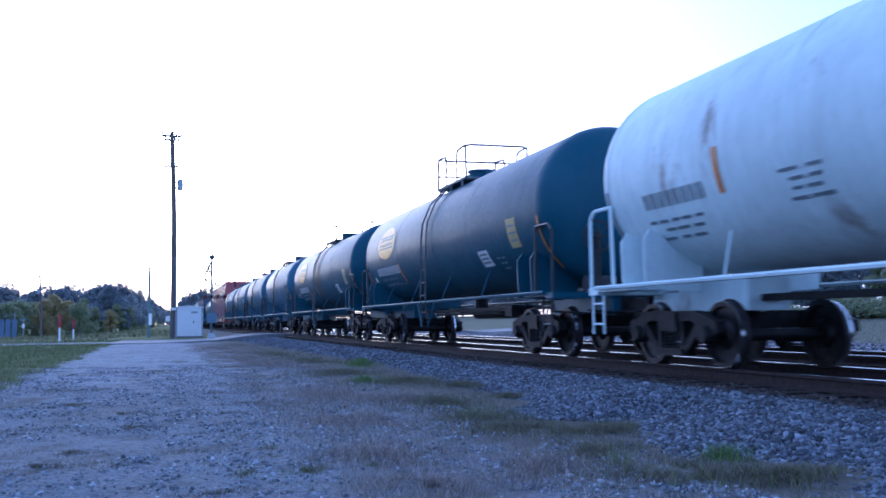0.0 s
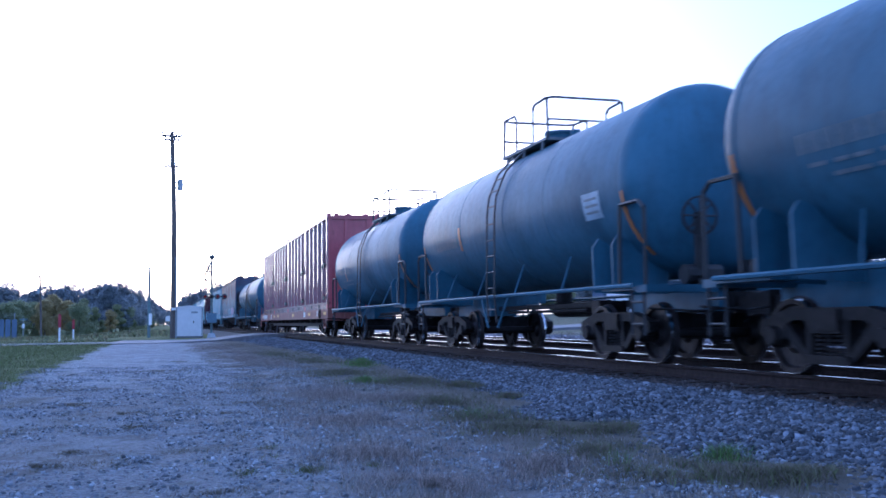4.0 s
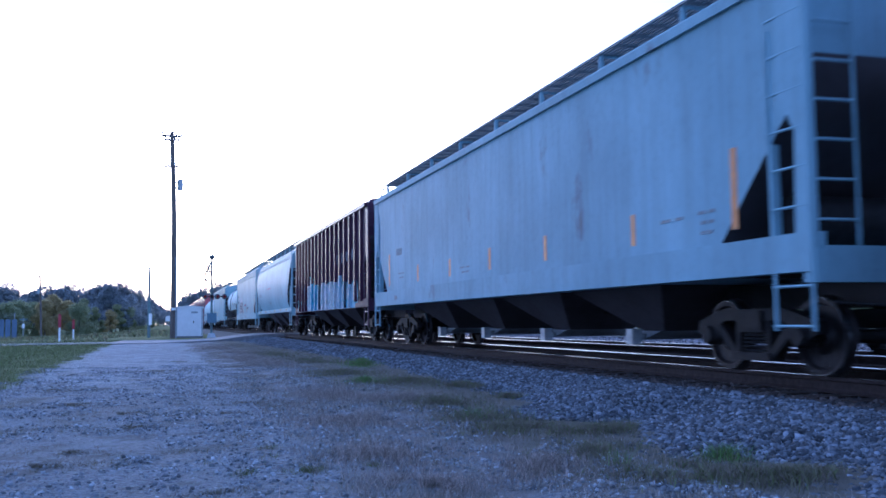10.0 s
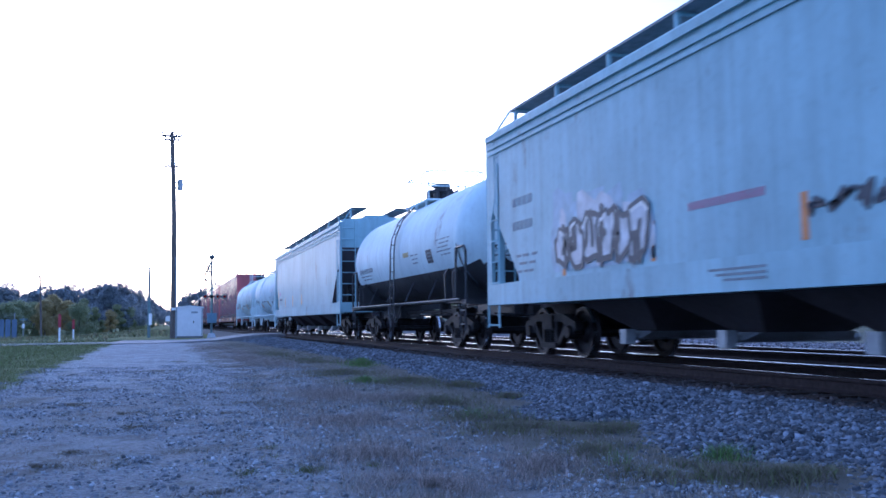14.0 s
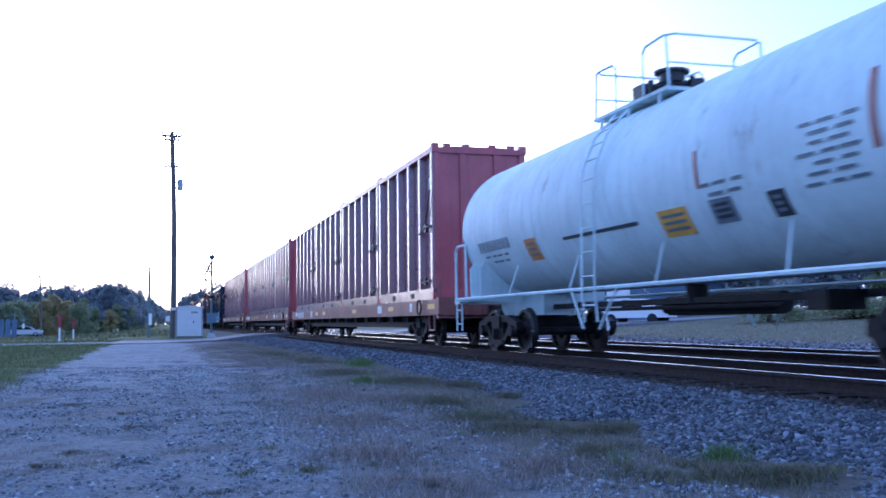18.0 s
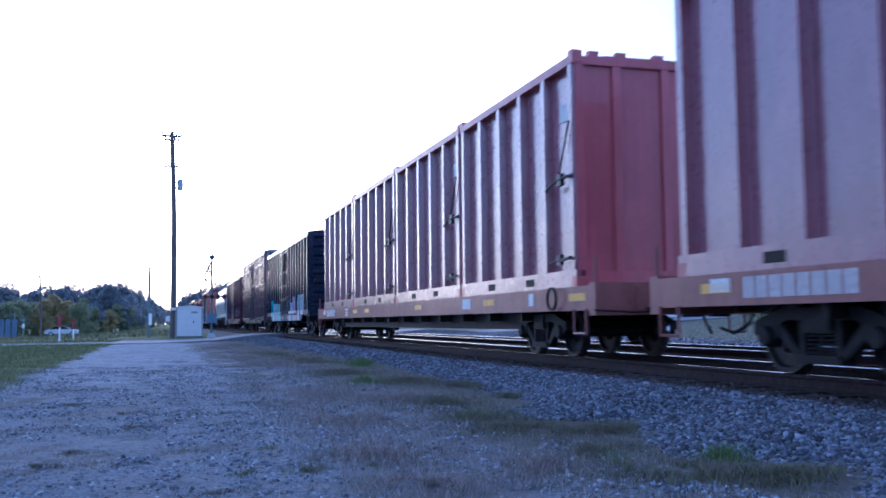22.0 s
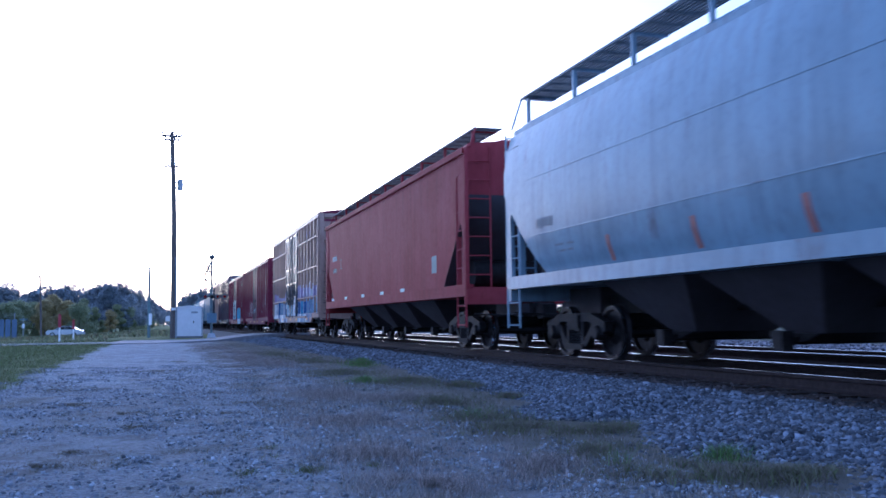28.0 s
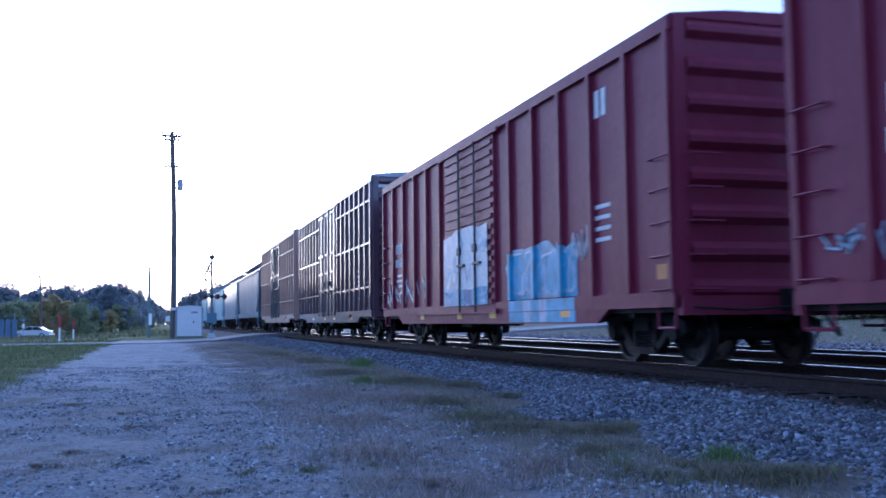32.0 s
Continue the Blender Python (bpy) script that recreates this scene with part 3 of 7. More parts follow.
    while len(pts) < 16000:
        x, y = 18.4 + 20 * rng.rand() ** 1.4, 12 + 60 * rng.rand()
        if noise.noise((x * 0.35, y * 0.3, 4.0)) > -0.3:
            pts.append((x, y, ground_z(x, y)))
    blades("lawn_grass", "short pale green grass beyond the second track", np.array(pts), 0.09, 0.010, 1.6, [olive, brown, straw, mauve, straw], 9)
    field = lambda x, y: noise.noise((x * 0.12, y * 0.08, 2.0)) > -0.25
    pts = []
    while len(pts) < 26000:
        y = 64 + 100 * rng.rand() ** 1.3
        x = -60 + 62.5 * rng.rand()
        if field(x, y) and not (x > -3.5 and y < 82):
            pts.append((x, y, ground_z(x, y) - 0.03))
    blades("field_grass", "long olive and tan grass in the field behind the road", np.array(pts), 0.34, 0.02, 1.3, [olive, olive, grass_material("tan_field_grass", (0.40, 0.33, 0.15)), grass_material("pale_field_grass", (0.22, 0.25, 0.10))], 7)


def rail_profile(x):
    z = RAIL_Z
    half = [(0.0, z), (0.030, z - 0.002), (0.036, z - 0.012), (0.035, z - 0.038), (0.010, z - 0.050), (0.009, z - 0.130), (0.022, z - 0.145), (0.072, z - 0.158), (0.072, z - 0.170)]
    return [(x + a, b) for a, b in half] + [(x - a, b) for a, b in half[::-1] if a > 0]


def build_track(name, cx, label, near):
    root = thing(name, None, label, "railway track", "parallel tracks", "structure")
    for s in (-1, 1):
        x = cx + s * 0.7525
        m = M().prism(rail_profile(x), -40, 900)
        m.slot = 1
        crown = [(x + 0.024 * k / 4, RAIL_Z + 0.0045 - 0.0035 * (k / 4) ** 2) for k in range(-4, 5)]
        m.prism(crown + [(x + 0.023, RAIL_Z + 0.0003), (x - 0.023, RAIL_Z + 0.0003)], -40, 900)
        part("rail", m, [RAIL_SIDE, RAIL_TOP], root, "rusty steel rail with a polished head", smooth=30)
    rng = random.Random(3 if near else 4)
    count = 108 if near else 60
    keys = []
    for i in range(3):
        j = lambda: rng.uniform(-0.012, 0.012)
        keys.append(M().loft([[(-1.3 + j(), -0.115, 0.0), (-1.3 + j(), 0.115, 0.0), (-1.3 + j(), 0.112 + j(), 0.18), (-1.3 + j(), -0.112 + j(), 0.18)],
                              [(1.3 + j(), -0.115, 0.0), (1.3 + j(), 0.115, 0.0), (1.3 + j(), 0.112, 0.18), (1.3 + j(), -0.112, 0.18)]]).mesh("tie", [TIE_WOOD], 0))
    y = 1.0
    for i in range(count):
        ob = new("tie", keys[i % 3])
        ob.parent = root
        ob.matrix_basis = pose(cx + rng.uniform(-0.06, 0.06), y, 0.085 + rng.uniform(-0.012, 0.006), 0, 0, rng.uniform(-1.2, 1.2))
        y += 0.53
    m = M()
    while y < 300:
        m.box(cx - 1.3, cx + 1.3, y - 0.11, y + 0.11, 0.1, 0.262)
        y += 0.55
    rest = part("far_ties", m, TIE_WOOD, root, smooth=0)
    tagged(rest, kind="stuff")


def build_road():
    m = M()
    xs = [-60, -30, -14, -8, -4, 0, 3, 4.6, 5.6, 6.2, 13.4, 14.2, 16, 20, 40, 80]
    v = []
    for x in xs:
        z = 0.03 + 0.385 * ease(1.5, 6.0, x) * ease(19, 13.8, x) + ground_z(x, 60)
        skew = 0.12 * (x - 3)
        v += [(x, 55.5 + skew, z - 0.35), (x, 55.5 + skew, z), (x, 59 + skew, z + 0.02), (x, 62.5 + skew, z), (x, 62.5 + skew, z - 0.35)]
    f = [(i * 5 + k, i * 5 + k + 1, (i + 1) * 5 + k + 1, (i + 1) * 5 + k) for i in range(len(xs) - 1) for k in range(4)]
    m.add(v, f)
    thing("road", m, "worn grey asphalt road over the level crossing", "road", kind="structure", mats=ASPHALT, smooth=40)


build_ground()
build_bed()
build_road()
build_track("railway_track", TRACK_X, "main railway track on dark wooden ties", True)
build_track("railway_track", TRACK2_X, "second railway track on dark wooden ties", False)
build_stones()
build_grass()


# ---- train ----
MOVERS, WHEELSETS = [], []
WHEEL_R = 0.43


def start_car(name, front, rear, label, category, group):
    """An empty at the car's middle, on the rail head; the near side is -x."""
    root = thing(name, None, label, category, group)
    y = (front + rear) / 2
    root.matrix_basis = pose(TRACK_X, y, RAIL_Z)
    MOVERS.append((root, TRACK_X, y, RAIL_Z))
    return root, rear - front, y


def mesh_wheel():
    m = M()
    prof = [(-0.005, 0.10), (-0.03, 0.14), (0.035, 0.20), (0.030, 0.34), (-0.015, 0.365), (-0.015, 0.42), (0.075, 0.435), (0.095, 0.455), (0.120, 0.455), (0.125, 0.375), (0.075, 0.35), (0.070, 0.20), (0.13, 0.15), (0.13, 0.09)]
    m.lathe_x([(x - 0.05, r) for x, r in prof], 0, 0, 28)
    m.slot = 1
    m.lathe_x([(-0.062, 0.395), (-0.063, 0.424), (0.02, 0.4315), (0.02, 0.42)], 0, 0, 28, True)
    return m


def mesh_sideframe():
    m = M()
    for s in (-1, 1):
        m.prismx([(0, 0.60), (0, 0.74), (s * 0.62, 0.74), (s * 1.13, 0.60), (s * 1.15, 0.46), (s * 1.02, 0.40), (s * 0.70, 0.40), (s * 0.66, 0.56), (s * 0.55, 0.61)], -0.07, 0.07)
        m.prismx([(s * 0.68, 0.60), (s * 0.80, 0.52), (s * 0.36, 0.17), (s * 0.27, 0.21)], -0.06, 0.06)
        m.prismx([(s * 0.25, 0.21), (s * 0.33, 0.21), (s * 0.33, 0.62), (s * 0.25, 0.62)], -0.06, 0.06)
        m.lathe_x([(-0.13, 0.02), (-0.13, 0.10), (-0.06, 0.13), (0.05, 0.13)], s * 0.89, WHEEL_R, 12)
    m.prismx([(-0.37, 0.15), (0.37, 0.15), (0.33, 0.24), (-0.33, 0.24)], -0.10, 0.10)
    return m


def mesh_springs():
    m = M()
    for y in (-0.15, 0.0, 0.15):
        for k in range(5):
            m.lathe_z((-0.0, y), 0.062, 0.25 + 0.045 * k, 0.26 + 0.045 * k + 0.015)
    m.prismx([(-0.24, 0.47), (0.24, 0.47), (0.22, 0.60), (-0.22, 0.60)], -0.09, 0.12)
    return m


def lathe_z(self, c, r, z0, z1, n=8):
    return self.cyl((c[0], c[1], z0), (c[0], c[1], z1), r, n)


M.lathe_z = lathe_z


def truck(root, yc, q):
    """Two wheelsets, two side frames with springs, and the bolster."""
    for s in (-1, 1):
        ws = part("wheelset", lambda: M().cyl((-1.02, 0, 0), (1.02, 0, 0), 0.075, 10), STEEL_DARK, root, key="axle", at=pose(0, yc + s * 0.89, WHEEL_R))
        for k in (-1, 1):
            part("wheel", mesh_wheel, [STEEL_WHEEL, STEEL_TREAD], ws, "dark steel wheel with a bright tread", key="wheel", at=pose(k * 0.755, 0, 0, 0, 0, 0 if k < 0 else 180))
        WHEELSETS.append((ws, yc + s * 0.89, q + yc))
    for k in (-1, 1):
        fr = part("side_frame", mesh_sideframe, STEEL_DARK, root, key="side_frame", at=pose(k * 0.99, yc, 0, 0, 0, 0 if k < 0 else 180))
        part("spring_nest", mesh_springs, STEEL_DARK, fr, key="springs")
    part("bolster", lambda: M().box(-1.1, 1.1, -0.22, 0.22, 0.50, 0.72).cyl((0, 0, 0.6), (0, 0, 0.86), 0.22, 12), STEEL_DARK, root, key="bolster", at=pose(0, yc, 0))
    part("brake_rigging", lambda: M().box(-0.75, 0.75, -0.38, -0.30, 0.33, 0.42).box(-0.75, 0.75, 0.30, 0.38, 0.33, 0.42).cyl((-0.4, -0.3, 0.35), (-0.4, 0.3, 0.3), 0.03, 6), STEEL_DARK, root, key="brake", at=pose(0, yc, 0))


def running_gear(root, L, q, inset=2.0):
    for s in (-1, 1):
        truck(root, s * (L / 2 - inset), q)
        m = M().box(-0.17, 0.17, min(s * (L / 2 - 0.9), s * (L / 2 + 0.15)), max(s * (L / 2 - 0.9), s * (L / 2 + 0.15)), 0.72, 1.0)
        m.box(-0.10, 0.10, min(s * (L / 2 + 0.1), s * (L / 2 + 0.62)), max(s * (L / 2 + 0.1), s * (L / 2 + 0.62)), 0.74, 0.93)
        m.prismx([(s * (L / 2 + 0.45), 0.66), (s * (L / 2 + 0.72), 0.70), (s * (L / 2 + 0.72), 0.96), (s * (L / 2 + 0.45), 1.0)], -0.17, 0.13)
        part("coupler", m, STEEL_DARK, root)
        h = M().tube([(0.32, s * (L / 2 + 0.1), 0.85), (0.33, s * (L / 2 + 0.3), 0.55), (0.25, s * (L / 2 + 0.55), 0.42), (0.12, s * (L / 2 + 0.7), 0.5)], 0.025, 6)
        part("air_hose", h, RUBBER, root)
        lever = M().tube([(-1.42, s * (L / 2 + 0.05), 0.78), (-0.75, s * (L / 2 + 0.12), 0.74), (-0.2, s * (L / 2 + 0.4), 0.78)], 0.016, 5)
        part("cut_lever", lever, STEEL_DARK, root)


# lettering that cannot be told apart and car numbers become bars
def bars(m, put, y0, z0, rows):
    """rows: (width, height, gap below, cells); put(m, y0, y1, z0, z1)."""
    z = z0
    for width, high, gap, cells in rows:
        if cells:
            step = width / cells
            for c in range(cells):
                put(m, y0 + c * step, y0 + (c + 0.24) * step, z - high, z)
                put(m, y0 + (c + 0.44) * step, y0 + (c + 0.68) * step, z - high, z)
        else:
            put(m, y0, y0 + width, z - high, z)
        z -= high + gap
    return m


def marking(root, put, y0, z0, rows, mat, label="painted marking bars", name="marking"):
    z = z0
    for row in rows:
        part(name, bars(M(), put, y0, z, (row,)), mat, root, label, smooth=0)
        z -= row[1] + row[2]


def plates(root, put, spots, wide, z0, z1, mat, name, label):
    for y in spots:
        m = M()
        put(m, y, y + wide, z0, z1)
        part(name, m, mat, root, label, smooth=0)


def on_flat(x):
    return lambda m, y0, y1, z0, z1: m.box(x - 0.006, x + 0.002, y0, y1, z0, z1)


def on_shell(R, zc, lift=0.008):
    def put(m, y0, y1, z0, z1):
        n = max(1, int((z1 - z0) / 0.12))
        ring = []
        for i in range(n + 1):
            z = z0 + (z1 - z0) * i / n
            a = math.asin(max(-0.99, min(0.99, (z - zc) / R)))
            r = R + lift
            ring.append((-r * math.cos(a), zc + r * math.sin(a)))
        v = [(x, y, z) for x, z in ring for y in (y0, y1)]
        m.add(v, [(2 * i, 2 * i + 1, 2 * i + 3, 2 * i + 2) for i in range(n)])
    return put


def mural(root, put_x, y0, y1, z0, z1, mats, seed, cells, rough=0.35, posts=(), face=0.1, half=0.05, lower=(), bubble=False, edge=0, label="sprayed block of overlapping paint"):
    """Sprayed colour from bay to bay: an uneven block in each, with slivers of other paint over it."""
    rng = random.Random(seed)
    step = (y1 - y0) / cells
    tops = [z1 - (z1 - z0) * rough * rng.random() for _ in range(cells + 1)]

    def sheet(m, slot, quad, lift):
        m.slot = slot
        (ya, za), (yb, zb), (yc, zc), (yd, zd) = quad
        v = []
        for i in range(5):
            f = i / 4
            for y, z in ((ya + (yd - ya) * f, za + (zd - za) * f), (yb + (yc - yb) * f, zb + (zc - zb) * f)):
                v.append((put_x(z) - lift, y, z))
        m.add(v, [(2 * i, 2 * i + 1, 2 * i + 3, 2 * i + 2) for i in range(4)])

    for c in range(cells):
        m = M()
        a, b = y0 + c * step, y0 + (c + 1) * step
        base = rng.randrange(len(mats))
        mid = rng.uniform(0.3, 0.7)
        peak = max(tops[c], tops[c + 1]) - rng.uniform(-0.05, 0.22) * (z1 - z0)
        ym = a + step * mid
        if bubble:
            cz, rz = (z0 + peak) / 2, (peak - z0) / 2
            other = rng.randrange(len(mats))
            for dy, dz, ky, kz, slot, lift in ((0, 0, 0.72, 1.08, edge, 0.005), (0, 0, 0.60, 0.92, base, 0.007), (rng.uniform(-0.2, 0.2), rng.uniform(-0.3, 0.3), 0.28, 0.40, edge, 0.0085), (rng.uniform(-0.25, 0.25), rng.uniform(-0.2, 0.5), 0.16, 0.28, other, 0.010)):
                m.slot = slot
                ph, n = rng.uniform(0, 6.28), 18
                ring = []
                for i in range(n):
                    an = 2 * math.pi * i / n
                    r = 1 + 0.16 * math.sin(3 * an + ph) + 0.10 * math.sin(5 * an + 2 * ph)
                    sx, sy = math.cos(an), math.sin(an)
                    y = ym + (dy + ky * r * math.copysign(abs(sx) ** 0.7, sx)) * step
                    z = max(z0, min(z1 + 0.1, cz + (dz + kz * r * math.copysign(abs(sy) ** 0.7, sy)) * rz))
                    ring.append((put_x(z) - lift - 0.0003 * c, y, z))
                mz = cz + dz * rz
                m.add(ring + [(put_x(mz) - lift - 0.0003 * c, ym + dy * step, mz)], [(i, (i + 1) % n, n) for i in range(n)])
            for y in posts:
                if a <= y < b:
                    x1 = put_x(z0) - face
                    m.slot = base
                    m.add([(x1, y - half, z0), (x1, y + half, z0), (x1, y + half, peak - 0.1), (x1, y - half, peak)], [(0, 1, 2, 3)])
            part("graffiti_shape", m, mats, root, label, smooth=0)
            continue
        sheet(m, base, ((a, z0), (ym, z0), (ym, peak), (a, tops[c])), 0.006)
        sheet(m, base if rng.random() < 0.6 else rng.randrange(len(mats)), ((ym, z0), (b, z0), (b, tops[c + 1]), (ym, peak)), 0.006)
        for x, za, zb, reach in () if bubble else lower:
            if abs(a) < reach and abs(b) < reach:
                m.slot = rng.randrange(len(mats))
                m.add([(x, a, za), (x, ym, za), (x, ym, zb), (x, a, zb)], [(0, 1, 2, 3)])
                m.slot = base
                m.add([(x, ym, za), (x, b, za), (x, b, zb), (x, ym, zb)], [(0, 1, 2, 3)])
        for y in posts:
            if a <= y < b:
                high = tops[c] + (peak - tops[c]) * (y - a) / step
                x0, x1 = put_x(z0) - 0.004, put_x(z0) - face
                m.slot = base
                m.add([(x1, y - half, z0), (x1, y + half, z0), (x1, y + half, high), (x1, y - half, high)], [(0, 1, 2, 3)])
                m.slot = rng.randrange(len(mats))
                m.add([(x0, y - half - 0.004, z0), (x1, y - half - 0.004, z0), (x1, y - half - 0.004, high), (x0, y - half - 0.004, high)], [(0, 1, 2, 3)])
        for i in range(7):
            ya, yb = sorted((rng.uniform(a, b), rng.uniform(a, b)))
            yb = min(b, ya + max(0.05, (yb - ya) * 0.8))
            low = rng.uniform(z0, z0 + 0.75 * (peak - z0))
            high = low + (peak - z0) * rng.uniform(0.10, 0.38)
            high = min(high, peak - 0.03)
            if high <= low + 0.03:
                continue
            k = rng.uniform(-0.5, 0.5) * step
            w = rng.uniform(0.25, 1.0) * (yb - ya)
            ta = min(b - 0.02, max(a + 0.01, ya + k))
            sheet(m, rng.randrange(len(mats)), ((ya, low), (yb, low + rng.uniform(-0.02, 0.12)), (min(b, ta + w), high), (ta, high - rng.uniform(0, 0.08))), 0.0075 + 0.0012 * i)
        part("graffiti_shape", m, mats, root, label, smooth=0)


def stroke(m, put_x, pts, wide, lift):
    """A thick sprayed line with round joints."""
    for (ya, za), (yb, zb) in zip(pts, pts[1:]):
        ln = math.hypot(yb - ya, zb - za) or 1
        ny, nz = -(zb - za) / ln * wide / 2, (yb - ya) / ln * wide / 2
        m.add([(put_x(z) - lift, y, z) for y, z in ((ya + ny, za + nz), (ya - ny, za - nz), (yb - ny, zb - nz), (yb + ny, zb + nz))], [(0, 1, 2, 3)])
    for y, z in pts:
        ring = [(y + wide / 2 * math.cos(k * math.pi / 4), z + wide / 2 * math.sin(k * math.pi / 4)) for k in range(8)]
        m.add([(put_x(b) - lift - 0.0004, a, b) for a, b in ring], [tuple(range(8))])


def letters(root, put_x, y0, y1, z0, z1, n, mats, seed, wide=0.16, label="sprayed overlapping shapes with an outline"):
    """Piled sprayed shapes, none of them a letter: outline, fill and a thin shine."""
    rng = random.Random(seed)
    step = (y1 - y0) / n
    for c in range(n):
        a, k = y0 + (c + 0.5) * step, step * rng.uniform(0.5, 0.72)
        top, low = z1 - rng.uniform(0, 0.25) * (z1 - z0), z0 + rng.uniform(0, 0.08) * (z1 - z0)
        m = M()
        if wide < 0.1:
            up, pts = rng.random() < 0.5, []
            for i in range(rng.randrange(5, 8)):
                v = rng.uniform(0.72, 1.0) if up else rng.uniform(0.0, 0.30)
                if rng.random() < 0.25:
                    v = rng.uniform(0.4, 0.6)
                pts.append((a + rng.uniform(-1, 1) * k, low + wide * 0.7 + v * max(0.05, top - low - 1.4 * wide)))
                up = not up
            stroke(m, put_x, pts, wide * 1.55, 0.006 + 0.0006 * c)
            m.slot = 1
            stroke(m, put_x, pts, wide, 0.0095 + 0.0006 * c)
        else:
            zc, hz, lean = (top + low) / 2, (top - low) / 2, rng.uniform(-0.25, 0.25)
            rim, corners = [], rng.randrange(8, 14)
            for i in range(corners):
                t = 2 * math.pi * (i + rng.uniform(-0.25, 0.25)) / corners
                r = rng.choice((1.12, 1.0, 0.95, 0.86, 0.72))
                ey, ez = abs(math.cos(t)) ** 0.6 * math.copysign(1, math.cos(t)), abs(math.sin(t)) ** 0.6 * math.copysign(1, math.sin(t))
                rim.append((a + k * r * ey + lean * ez * hz, max(z0, min(z1, zc + hz * r * ez))))
            lift = 0.006 + 0.0016 * c
            m.slot = 1
            m.add([(put_x(z) - lift, y, z) for y, z in rim], [tuple(range(corners))])
            m.slot = 0
            stroke(m, put_x, rim + rim[:1], wide * 0.22, lift + 0.001)
            for _ in range(2):
                y, z = a + rng.uniform(-0.5, 0.5) * k, rng.choice((low, top))
                stroke(m, put_x, [(y, z), (y + rng.uniform(-0.2, 0.2) * k, zc + rng.uniform(-0.3, 0.3) * hz), (y + rng.uniform(-0.5, 0.5) * k, zc + rng.uniform(-0.4, 0.4) * hz)], wide * 0.30, lift + 0.0015)
            m.slot = 2
            stroke(m, put_x, [(y * 0.86 + a * 0.14, z * 0.86 + zc * 0.14) for y, z in rim[1:4]], wide * 0.14, lift + 0.002)
        part("graffiti_shape", m, mats, root, label, smooth=0)


def scrawl(root, put_x, y0, y1, z0, z1, mat, seed, strokes=5, wide=0.05):
    """A looping hand-sprayed line."""
    rng = random.Random(seed)
    for s in range(strokes):
        m = M()
        cy = y0 + (y1 - y0) * (s + 0.5) / strokes
        ry, rz = (y1 - y0) / strokes * rng.uniform(0.4, 0.8), (z1 - z0) / 2 * rng.uniform(0.6, 1.0)
        a0, n = rng.uniform(0, 6.28), 14
        pts = []
        for i in range(n + 1):
            a = a0 + i / n * rng.uniform(4.2, 5.5)
            pts.append((cy + ry * math.cos(a) + 0.2 * ry * math.cos(2.3 * a), (z0 + z1) / 2 + rz * math.sin(a)))
        for (ya, za), (yb, zb) in zip(pts, pts[1:]):
            dy, dz = yb - ya, zb - za
            ln = math.hypot(dy, dz) or 1
            ny, nz = -dz / ln * wide / 2, dy / ln * wide / 2
            q = [(ya + ny, za + nz), (ya - ny, za - nz), (yb - ny, zb - nz), (yb + ny, zb + nz)]
            m.add([(put_x(z) - 0.012 - 0.0005 * s, y, z) for y, z in q], [(0, 1, 2, 3)])
        part("graffiti", m, mat, root, "hand-sprayed scrawl", smooth=0)


